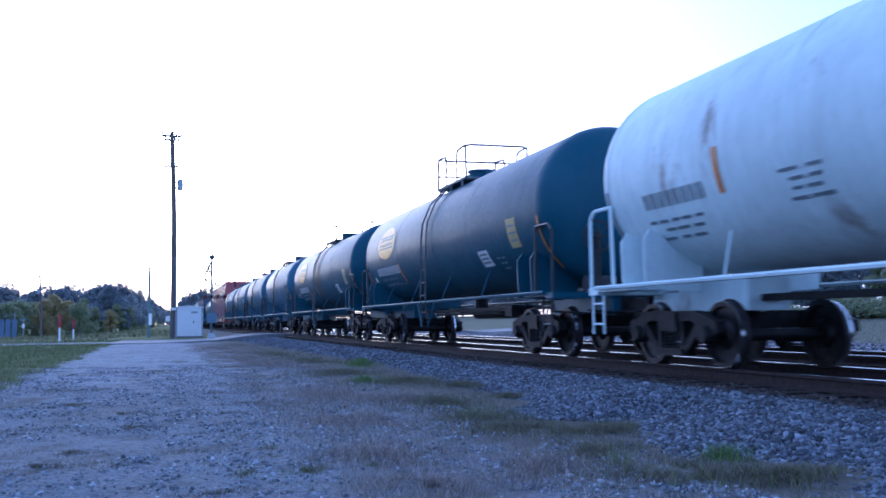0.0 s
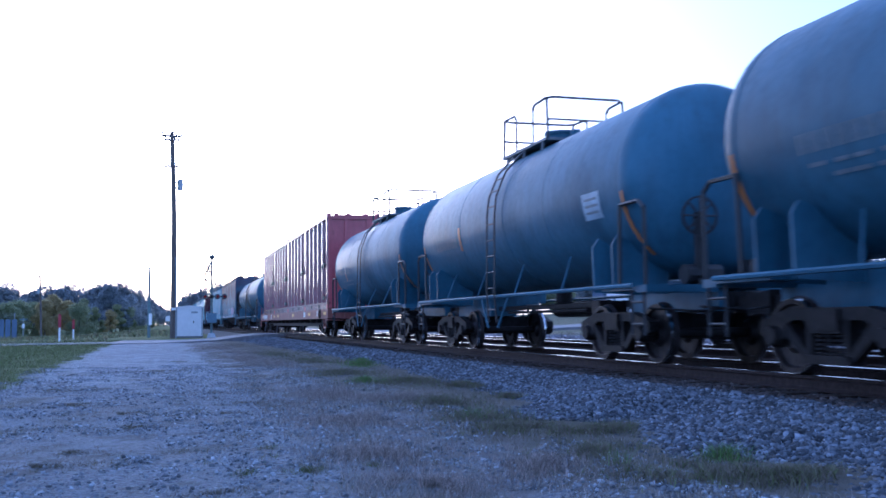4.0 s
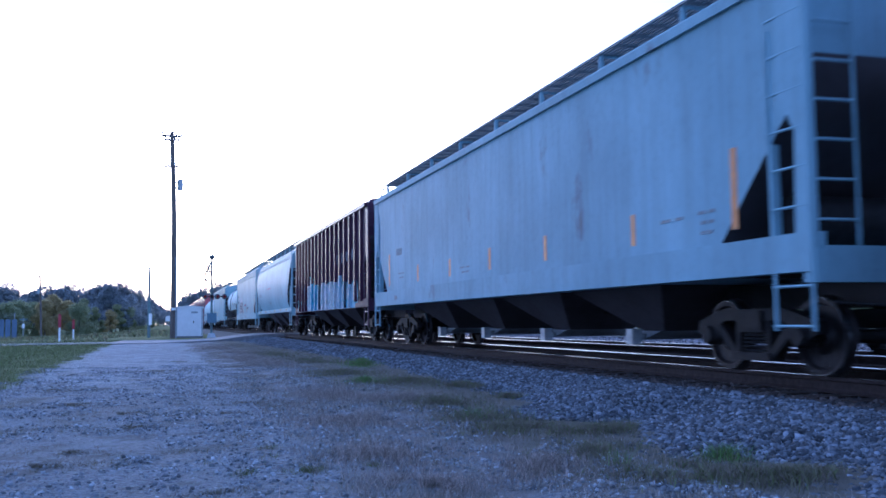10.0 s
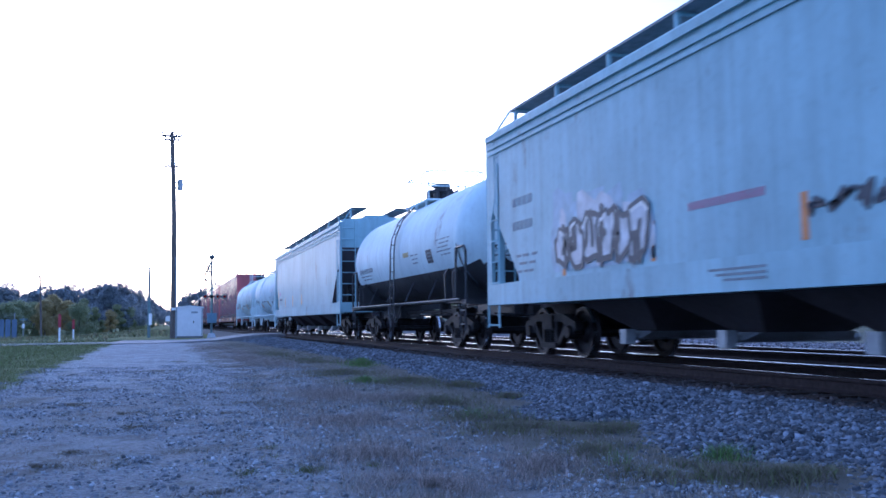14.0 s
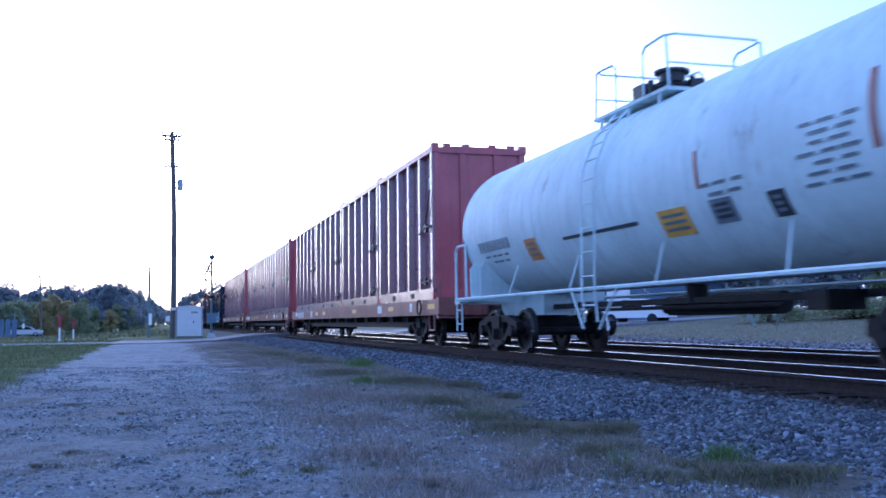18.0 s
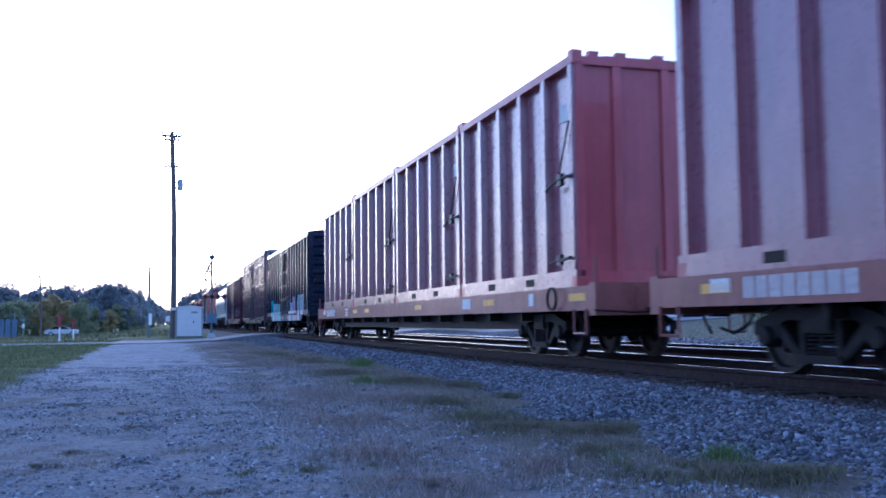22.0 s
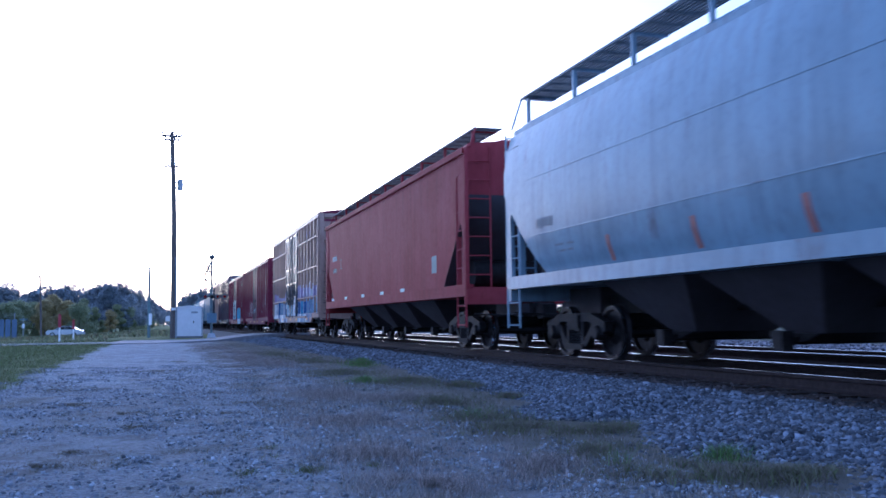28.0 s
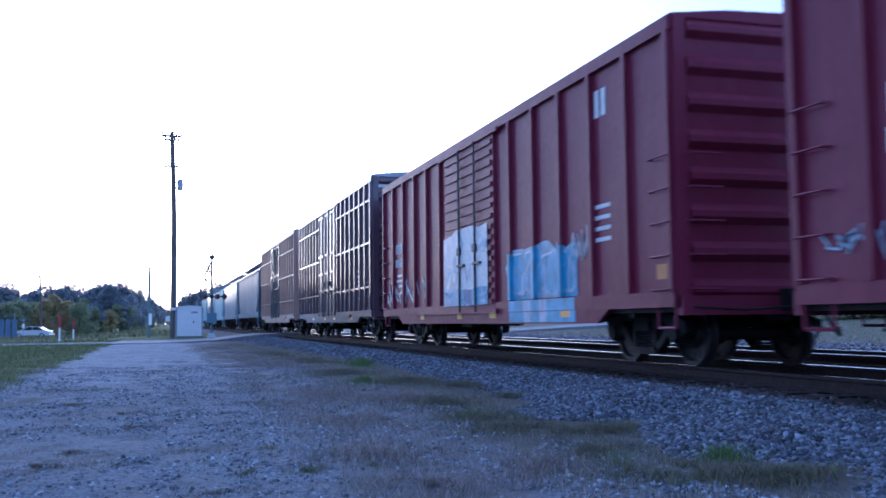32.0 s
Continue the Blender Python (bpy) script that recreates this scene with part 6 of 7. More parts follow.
cur, _, _ = hopper_car(208.8, 225.7, "pale grey hopper car with curved sides and dark chutes", P_PALE, kind="banded", top=4.40, curve=1, chutes=3, board="solid", under=P_CHUTE_SHADE, sill_z=(1.18, 1.38), plan=(("num", 0.2, 2.15, 2.60, 0.10, 14, P_PINK), ("lines", 0.35, 1.6, 1.84, 2, 0.09, P_FAINT), ("num", 5.5, 6.65, 2.31, 0.14, 7, P_FAINT), ("num", 5.9, 6.7, 2.99, 0.16, 4, P_FAINT), ("lines", 5.7, 6.5, 2.0, 2, 0.13, P_FAINT), ("plate", 6.8, 6.98, 1.62, 1.80, P_INK, "dark round plate")))
plates(cur, on_flat(-1.585), (6.2, 3.2, 0.9, -1.6, -4.2, -6.8), 0.45, 1.24, 1.34, P_STRAW, "reflector", "yellow reflector strip")
light, _, ls = hopper_car(227.0, 244.15, "pale grey hopper car with black graffiti and red lettering", P_PALE, kind="banded", top=4.42, board="solid", sill_z=(0.93, 1.32), plan=(("num", -0.43, 1.12, 1.98, 0.10, 14, P_PINK), ("num", 6.2, 7.2, 2.75, 0.16, 4, P_FAINT), ("num", 6.2, 7.2, 2.32, 0.16, 5, P_FAINT), ("lines", 6.0, 7.1, 1.8, 3, 0.14, P_FAINT), amber(4.85, 1.33, 1.80), amber(1.98, 1.38, 1.90), amber(-1.08, 1.40, 1.88), amber(-4.1, 1.40, 1.88), amber(-7.0, 1.40, 2.3)))
for i in range(3):
    part("marking", M().box(-1.585, -1.579, -0.45, 0.66 - 0.15 * i, 1.17 - 0.06 * i, 1.20 - 0.06 * i), P_FAINT, light, "small lettering bars", smooth=0)
tank_car(246.0, 258.75, "white tank car with a black lower half", P_WHITE, 1.42, 2.56, belly=P_BLACK, white=True, heavy_top=True, marks=(("num", 3.2, 5.2, -0.32, 0.14, 6, P_FAINT), ("lines", 3.6, 5.2, -0.46, 2, 0.1, P_FAINT), ("plate", -3.6, -3.1, -0.50, -0.18, P_INK, "dark square placard"), ("lines", -5.2, -4.0, 0.0, 5, 0.09, P_FAINT), ("stripe", -1.4, -0.8, -0.22, -0.10, P_STRAW, "straw label"), ("lines", -2.3, -1.5, -0.2, 3, 0.1, P_FAINT)))
hopper_car(260.2, 280.4, "pale grey hopper car with yellow stripes", P_PALE, kind="banded", top=4.42, board="solid", sill_z=(0.95, 1.34), plan=(("stripe", 8.50, 8.64, 1.45, 2.38, P_YELLOW, "yellow reflective stripe"), ("stripe", 5.64, 5.78, 1.45, 1.90, P_YELLOW, "yellow reflective stripe"), ("stripe", 2.7, 2.84, 1.45, 1.90, P_YELLOW, "yellow reflective stripe"), ("stripe", -0.3, -0.16, 1.45, 1.90, P_YELLOW, "yellow reflective stripe"), ("num", 7.0, 8.15, 1.83, 0.12, 6, P_FAINT), ("lines", 7.1, 8.1, 1.70, 2, 0.10, P_FAINT), ("plate", 7.6, 8.15, 2.06, 2.22, P_LILAC, "faded lilac patch")))
WHITE_MARKS = (("num", 4.4, 6.2, -0.44, 0.20, 8, P_FAINT), ("lines", 4.6, 6.0, -0.62, 2, 0.11, P_FAINT), ("plate", 3.1, 3.65, -0.84, -0.46, P_ORANGE_PAPER, "orange paper placard"), ("stripe", -0.65, 1.95, -0.61, -0.56, P_INK, "long dark bar"), ("plate", -1.97, -1.24, -0.84, -0.50, P_YELLOW, "yellow paper placard"), ("lines", -3.3, -2.3, -0.30, 2, 0.12, P_FAINT), ("plate", -2.98, -2.5, -0.78, -0.50, P_FAINT, "grey printed panel"), ("plate", -3.95, -3.64, -0.82, -0.54, P_INK, "dark square placard"), ("lines", -5.25, -4.25, 0.04, 7, 0.10, P_FAINT), ("stripe", -5.50, -5.40, -0.37, 0.37, P_RUSTLINE, "dull red stripe"), ("stripe", -2.42, -2.34, -0.34, 0.12, P_RUSTLINE, "dull red stripe"))
tank_car(281.7, 294.8, "white pressure tank car with dark valves on top", P_WHITE, 1.42, 2.56, white=True, heavy_top=True, mid=0.66, marks=(("num", 4.1, 5.7, -0.50, 0.20, 8, P_FAINT), ("plate", 2.55, 3.0, -0.93, -0.62, P_ORANGE_PAPER, "orange paper placard"), ("stripe", -0.5, 2.05, -0.60, -0.55, P_INK, "long dark bar"), ("plate", -1.6, -1.0, -0.89, -0.56, P_STRAW, "straw paper placard"), ("lines", -3.7, -2.8, -0.36, 2, 0.12, P_FAINT), ("plate", -3.57, -3.28, -0.88, -0.60, P_INK, "dark square placard"), ("stripe", -4.9, -3.65, -0.10, 0.04, P_MARK, "white label"), ("lines", -4.8, -4.2, -0.1, 5, 0.1, P_FAINT), ("stripe", -5.35, -5.25, -0.7, 0.2, P_RUSTLINE, "dull amber stripe")))
tank_car(296.1, 311.5, "white pressure tank car with paper placards", P_WHITE, 1.42, 2.56, white=True, heavy_top=True, mid=0.5, marks=WHITE_MARKS)
flat_car(312.95, 339.35, "long red-brown flatcar with four ribbed containers")
flat_car(341.0, 367.4, "long red-brown flatcar loaded with red containers")
flat_car(369.1, 395.75, "weathered red-brown flatcar under red containers")
blue, UL, us = box_car(397.43, 414.16, "dark blue boxcar with mint graffiti along its base", P_CSX, "post", 4.56, door=P_CSX, door_at=(-1.45, 1.35), posts=19, roof=P_CSX, plate_rows=(2.02, 2.44, 3.37), low=1.0, skirt=0.73)
box_car(415.95, 431.95, "brown boxcar with outside posts and white-banded ends", P_UMBER, "post", 5.08, door=P_UMBER, door_at=(-1.6, 2.05), posts=20, end_top=P_MARK, belts=(1.70, 3.05, 4.36), low=0.80, skirt=0.62)
oldred, _, os_ = box_car(434.0, 450.1, "dark red ribbed boxcar with a faded corrugated door", P_BROWN, "rib", 4.34, posts=17, door_at=(-1.0, 2.1), roof=P_BROWN, low=0.78, skirt=0.58)
grey, _, _ = hopper_car(452.3, 469.5, "grey round-sided hopper car with a grated roof walk", P_GREY, top=4.35, curve=1, chutes=4, sill_z=(1.20, 1.42), plan=(("stripe", 4.29, 4.41, 1.47, 1.84, P_RUSTLINE, "dull rusty stripe"), ("stripe", 2.0, 2.12, 1.47, 1.86, P_RUSTLINE, "dull rusty stripe"), ("stripe", -0.1, 0.02, 1.47, 1.86, P_RUSTLINE, "dull rusty stripe"), ("stripe", -2.3, -2.18, 1.47, 1.86, P_RUSTLINE, "dull rusty stripe"), ("num", 6.2, 6.95, 2.24, 0.16, 4, P_FAINT), ("lines", -5.9, -5.2, 2.1, 3, 0.12, P_INK), ("lines", 5.5, 6.3, 1.85, 2, 0.1, P_FAINT)))
red, _, _ = hopper_car(471.9, 489.7, "red covered hopper car with dark roof walk", P_RED, top=4.50, curve=0, chutes=4, marks=P_MARK, board="grate", sill_z=(1.15, 1.40), walk_up=0.22, plan=(("stripe", 7.2, 7.6000000000000005, 1.41, 1.50, P_MARK, "white reflector strip"), ("stripe", 4.58, 4.98, 1.41, 1.50, P_MARK, "white reflector strip"), ("stripe", 1.7, 2.1, 1.41, 1.50, P_MARK, "white reflector strip"), ("stripe", -1.05, -0.6499999999999999, 1.41, 1.50, P_MARK, "white reflector strip"), ("stripe", -3.5, -3.0999999999999996, 1.41, 1.50, P_MARK, "white reflector strip"), ("num", 6.6, 7.45, 2.94, 0.17, 4, P_MARK), ("num", 6.6, 7.3, 2.50, 0.15, 4, P_FAINT), ("lines", 5.6, 5.9, 2.85, 4, 0.1, P_FAINT), ("plate", -6.6, -6.2, 1.75, 2.15, P_FAINT, "grey printed panel")))
tan, TL, ts = box_car(491.5, 507.86, "tan boxcar with black door and bright graffiti", P_TAN, "post", 5.08, door=P_DOOR, door_at=(-1.75, 2.03), posts=18, end_top=P_MAROON, belts=(1.72, 2.95, 4.19), roof=P_MAROON, low=0.84, skirt=0.64)
mar, ML, ms = box_car(510.3, 525.85, "maroon ribbed boxcar with white graffiti", P_MAROON, "rib", 4.44, posts=16, door_at=(-1.46, 1.6), roof=P_MAROON, low=0.76, skirt=0.56)
cai, CL, cs = box_car(528.0, 544.3, "maroon ribbed boxcar with sky-blue graffiti", P_MAROON, "rib", 4.42, posts=15, door_at=(-1.47, 1.78), roof=P_MAROON, low=0.78, skirt=0.58)
box_car(546.0, 561.85, "brown boxcar with outside posts and silver graffiti", P_UMBER, "post", 5.08, door=P_UMBER, door_at=(-1.6, 2.05), posts=20, end_top=P_MARK, belts=(1.70, 3.05, 4.36), low=0.80, skirt=0.62)
box_car(563.6, 579.4, "tan boxcar with outside posts and a black door", P_TAN, "post", 5.08, door=P_DOOR, door_at=(-1.75, 2.03), posts=18, belts=(1.72, 2.95, 4.19), low=0.84, skirt=0.64)
for n in range(5):
    a = 581.2 + n * 18.8
    hopper_car(a, a + 17.0, "blue-grey covered hopper car at the train's rear", P_BLUE if n == 0 else (P_GREY if n % 2 else P_PALE), top=4.3, chutes=3)

first = make_container()
made = 0
for edge in (103.2, 313.85, 341.9, 370.05):
    for i in range(4):
        y = edge + 3.08 + i * 6.27
        box = first if made == 0 else copy_thing(first, pose(TRACK_X, y, RAIL_Z + 1.145))
        box.matrix_basis = pose(TRACK_X, y, RAIL_Z + 1.145)
        MOVERS.append((box, TRACK_X, y, RAIL_Z + 1.145))
        if made in (2, 8):
            part("reflective_strip", M().box(-1.116, -1.10, 2.60, 2.72, 1.45, 2.36), P_MARK, box, "upright white reflective strip", smooth=0)
        made += 1
rub = random.Random(4)
for x, y0, y1, z0, z1 in ((-1.252, -0.65, -0.53, 0.36, 1.30), (-1.106, -1.15, -0.78, 0.34, 1.15), (-1.252, -1.82, -1.70, 0.36, 0.95), (-1.106, -2.3, -2.0, 0.36, 0.85)):
    ring = [((y0 + y1) / 2 + (y1 - y0) / 2 * rub.uniform(0.4, 1.15) * math.cos(6.283 * q / 15), (z0 + z1) / 2 + (z1 - z0) / 2 * rub.uniform(0.5, 1.1) * math.sin(6.283 * q / 15)) for q in range(15)]
    smear = M()
    smear.add([(x, c, d) for c, d in ring], [tuple(range(15))])
    part("rubbed_patch", smear, P_PRIMER, first, "patch rubbed down to orange-red primer", smooth=0)

def rib_rows(reach, n):
    """Places of a car's side posts along its length."""
    return [-reach + 2 * reach * i / (n - 1) for i in range(n)]


# sprayed graffiti on the near sides
mural(rusty, lambda z: rs(z) - 0.001, -6.6, -0.6, 1.42, 2.20, [P_LILAC, P_LILAC, P_FAINT, P_LILAC], 51, 6, 0.5, bubble=True, label="cloud of lilac spray paint")
letters(rusty, lambda z: rs(z) - 0.012, -4.6, -0.8, 1.36, 2.15, 4, [P_NAVY, P_SKYB, P_FADE], 21, 0.34)
letters(rusty, lambda z: rs(z) - 0.012, -7.4, -4.9, 1.40, 1.95, 3, [P_LILAC, P_LILAC, P_PALELILAC], 61, 0.2)
letters(rusty, lambda z: rs(z) - 0.004, 0.5, 5.8, 1.46, 2.15, 6, [P_NAVY, P_FAINT, P_FADE], 22, 0.30)
mural(rusty, lambda z: -1.586, -7.6, -0.8, 1.16, 1.39, [P_FADE, P_SKYB, P_FADE, P_PALELILAC], 52, 9, 0.4, label="pale spray paint along the sill")
mural(rusty, lambda z: -1.586, -0.8, 6.5, 1.16, 1.39, [P_FADE, P_SILVER, P_PALELILAC], 56, 8, 0.7, label="thin spray paint along the sill")
BROWN_POSTS = rib_rows(BL / 2 - 0.89, 17)
mural(brown, lambda z: bs(z) - 0.002, -6.3, 3.9, 1.12, 2.30, [P_SILVER, P_FADE, P_SILVER, P_MARK, P_SILVER, P_FADE, P_SKYB, P_INK], 23, 12, 0.3, BROWN_POSTS, 0.112, 0.05, [(-1.588, 1.11, 1.36, BL / 2 - 0.5)])
mural(brown, lambda z: bs(z) - 0.002, 3.9, 6.9, 1.12, 2.0, [P_BROWN, P_BROWN, P_TEAL, P_SKYB, P_BROWN], 24, 4, 0.5, BROWN_POSTS, 0.112, 0.05)
letters(brown, lambda z: bs(z) - 0.014, 1.6, 4.2, 1.35, 2.65, 2, [P_TEAL, P_SILVER, P_INK], 25, 0.34)
letters(brown, lambda z: bs(z) - 0.014, -6.6, 1.4, 1.25, 2.15, 9, [P_TEAL, P_SILVER, P_INK], 26, 0.20)
mural(light, lambda z: ls(z) - 0.001, 2.0, 5.1, 1.40, 2.70, [P_SILVER, P_FADE, P_SILVER], 24, 4, 0.3, bubble=True, edge=1, label="cloud of pale spray paint")
letters(light, lambda z: ls(z) - 0.014, 2.1, 5.1, 1.42, 2.30, 6, [P_INK, P_SILVER, P_MARK], 45, 0.40)
letters(light, ls, -2.7, -1.15, 1.58, 1.95, 5, [P_INK, P_INK, P_INK], 25, 0.045, "black hand-sprayed tag")
GT_SHELL = lambda z: -1.40 * math.cos(math.asin(max(-0.98, min(0.98, (z - 2.68) / 1.40))))
for y0, y1, z0, z1, seed, n in ((3.9, 4.9, 1.95, 2.55, 26, 7), (3.6, 4.5, 1.45, 2.1, 28, 6), (1.5, 2.0, 1.55, 1.95, 29, 4), (-1.9, -1.2, 1.95, 2.6, 27, 7)):
    scrawl(gt, GT_SHELL, y0, y1, z0, z1, P_FADE, seed, n, 0.028)
BLUE_POSTS = rib_rows(UL / 2 - 0.16, 19)
BLUE_LOW = [(-1.566, 1.0, 1.20, UL / 2 - 0.2), (-1.556, 0.74, 1.0, UL / 2 - 2.4)]
mural(blue, lambda z: us(z) - 0.002, -7.0, -1.6, 1.20, 2.05, [P_FADE, P_SILVER, P_CSX, P_FADE, P_MINT, P_SILVER, P_LILAC], 28, 11, 0.95, BLUE_POSTS, 0.106, 0.05, BLUE_LOW)
mural(blue, lambda z: us(z) - 0.002, 1.5, 6.2, 1.20, 2.0, [P_MINT, P_FADE, P_MINT, P_SILVER, P_CSX, P_TEAL], 29, 10, 0.95, BLUE_POSTS, 0.106, 0.05, BLUE_LOW)
letters(blue, lambda z: us(z) - 0.012, -6.2, -2.4, 1.15, 1.75, 4, [P_FADE, P_SILVER, P_MINT], 30, 0.14)
scrawl(blue, lambda z: us(z) - 0.115, 6.4, 7.6, 3.2, 3.7, P_LILAC, 33, 5, 0.03)
mural(oldred, lambda z: os_(z) - 0.002, 3.6, 7.9, 1.0, 1.7, [P_BROWN, P_SILVER, P_SILVER, P_FADE], 31, 6, 0.4, bubble=True)
letters(oldred, lambda z: os_(z) - 0.012, -6.6, -2.0, 1.10, 1.9, 6, [P_BROWN, P_SILVER, P_SILVER], 32, 0.12)
TAN_POSTS = rib_rows(TL / 2 - 0.16, 18)
TAN_LOW = [(-1.566, 0.85, 1.03, TL / 2 - 0.1), (-1.556, 0.65, 0.84, TL / 2 - 2.4)]
mural(tan, lambda z: ts(z) - 0.004, -6.3, -1.8, 1.03, 1.70, [P_ROYAL, P_MARK, P_FADE, P_NAVY, P_SKYB, P_ROYAL, P_FADE], 33, 12, 0.15, TAN_POSTS, 0.106, 0.05, TAN_LOW)
mural(tan, lambda z: ts(z) - 0.004, -8.0, -6.3, 1.03, 1.95, [P_ROYAL, P_TAN, P_SKYB, P_ROYAL], 39, 3, 0.4, TAN_POSTS, 0.106, 0.05)
mural(tan, lambda z: ts(z) - 0.004, -7.9, -1.8, 1.75, 2.38, [P_PALELILAC, P_LILAC, P_MARK, P_PALELILAC, P_LILAC], 34, 10, 0.55, TAN_POSTS, 0.106, 0.05)
letters(tan, lambda z: ts(z) - 0.016, -6.4, -1.9, 1.06, 1.70, 6, [P_FADE, P_ROYAL, P_FADE], 53, 0.13)
letters(tan, lambda z: ts(z) - 0.016, -6.2, -1.9, 1.76, 2.42, 5, [P_MARK, P_PALELILAC, P_LILAC], 54, 0.17)
mural(tan, lambda z: ts(z) - 0.004, 2.1, 7.9, 1.03, 1.70, [P_FADE, P_MARK, P_NAVY, P_SILVER, P_ROYAL, P_FADE], 35, 9, 0.1, TAN_POSTS, 0.106, 0.05, TAN_LOW)
mural(tan, lambda z: ts(z) - 0.004, 2.1, 7.9, 1.75, 2.2, [P_PALELILAC, P_LILAC, P_TAN, P_PALELILAC], 36, 8, 0.6, TAN_POSTS, 0.106, 0.05)
mural(tan, lambda z: ts(z) - 0.125, -1.6, 1.9, 0.95, 2.0, [P_TEAL, P_DOOR, P_FADE, P_DOOR, P_SKYB, P_SILVER], 36, 6, 0.5)
letters(mar, lambda z: ms(z) - 0.004, 1.85, 5.2, 0.98, 2.2, 4, [P_MARK, P_SILVER, P_MAROON], 38, 0.30, "white sprayed shapes")
letters(mar, lambda z: ms(z) - 0.11, -0.9, 1.1, 1.15, 1.75, 5, [P_MAROON, P_FADE, P_MAROON], 38, 0.035, "thin pale tag on the door")
letters(mar, lambda z: ms(z) - 0.004, 5.8, 7.3, 1.1, 1.55, 6, [P_MAROON, P_FADE, P_MAROON], 158, 0.026, "thin pale tag")
for y, z, n, seed in ((-5.2, 1.6, 4, 171), (-4.4, 1.15, 3, 172), (-2.65, 1.4, 2, 173), (-6.7, 1.9, 4, 174), (-3.6, 1.75, 3, 175)):
    letters(mar, lambda z: ms(z) - 0.004, y, y + 0.22 * n, z, z + 0.30, n, [P_FADE, P_SILVER, P_SILVER], seed, 0.022, "small pale tag")
part("graffiti", M().box(-1.573, -1.564, -6.28, -5.85, 1.38, 1.63), P_FADE, mar, "pale sprayed square", smooth=0)
CAI_POSTS = rib_rows(CL / 2 - 0.16, 15)
mural(cai, lambda z: cs(z) - 0.002, -5.1, -2.2, 1.0, 1.95, [P_SKYB, P_SKYB, P_FADE, P_SKYB], 40, 4, 0.25, CAI_POSTS, 0.088, 0.055, [(-1.626, 0.79, 0.98, CL / 2 - 0.2), (-1.616, 0.60, 0.78, CL / 2 - 2.4)])
letters(cai, lambda z: cs(z) - 0.014, -5.0, -2.2, 1.02, 2.0, 4, [P_FADE, P_SKYB, P_MARK], 80, 0.26)
letters(cai, lambda z: cs(z) - 0.004, -5.5, -4.9, 1.5, 2.1, 3, [P_MARK, P_SILVER, P_MARK], 181, 0.026, "thin white tag")
mural(cai, lambda z: cs(z) - 0.11, -1.2, 1.75, 1.25, 2.6, [P_MARK, P_SILVER, P_MARK, P_FADE], 41, 3, 0.15)
mural(cai, lambda z: cs(z) - 0.112, -1.2, 1.75, 0.95, 1.3, [P_ROYAL, P_FADE, P_SKYB], 43, 3, 0.15)
letters(cai, lambda z: cs(z) - 0.004, 3.4, 7.6, 0.95, 1.8, 6, [P_MAROON, P_SILVER, P_MAROON], 42, 0.07, "faded silver tag")
for i in range(3):
    part("emblem", M().box(-1.565 - 0.006, -1.565 + 0.002, -6.2 + (i + 0.1) * 0.21, -6.2 + (i + 0.8) * 0.21, 3.58, 3.98), P_MARK, cai, "white painted emblem bars", smooth=0)
for i in range(3):
    part("emblem", M().box(-1.505 - 0.006, -1.505 + 0.002, -6.9 + i * 0.85, -6.55 + i * 0.85, 3.56, 3.86), P_OCHRE, blue, "faded yellow emblem bars", smooth=0)
for i in range(4):
    part("emblem", M().box(-1.565 - 0.006, -1.565 + 0.002, -5.75 + i * 0.95, -5.3 + i * 0.95, 2.72, 3.05), P_SILVER, brown, "pale emblem bars", smooth=0)
em = M()
for s, mt in ((1, 0), (-1, 0)):
    for off, slot in ((-0.11, 0), (0.11, 1)):
        em.slot = slot
        cy, cz = 5.65, 3.70
        q = [(cy - 0.55 * s + off - 0.1, cz - 0.75), (cy - 0.55 * s + off + 0.1, cz - 0.75), (cy + 0.55 * s + off + 0.1, cz + 0.75), (cy + 0.55 * s + off - 0.1, cz + 0.75)]
        em.add([(-1.508 - 0.001 * (s + 1) - 0.001 * slot, y, z) for y, z in q], [(0, 1, 2, 3)])
part("emblem", em, [P_ROYAL, P_ORANGE], tan, "crossed blue and red stripes", smooth=0)
for words, y0, z, size in (("Railcar Pooling", -3.35, 3.30, 0.50), ("experts", -4.25, 2.58, 0.46)):
    line = bpy.data.curves.new("slogan", "FONT")
    line.body, line.size, line.extrude, line.resolution_u = words, size, 0.002, 3
    carrier = bpy.data.objects.new("slogan", line)
    flat = bpy.data.meshes.new_from_object(carrier)
    bpy.data.objects.remove(carrier)
    slogan = new("slogan", flat)
    flat.materials.append(P_SLOGAN)
    slogan.parent = tan
    slogan.matrix_basis = Matrix(((0, 0, -1, -1.508), (-1, 0, 0, y0), (0, 1, 0, z), (0, 0, 0, 1)))
    tagged(slogan, "faded dark painted slogan")
letters(tan, lambda z: ts(z) - 0.004, -5.4, -4.0, 4.3, 4.8, 2, [P_LILAC, P_LILAC, P_LILAC], 44, 0.08, "faded lilac spray marks")


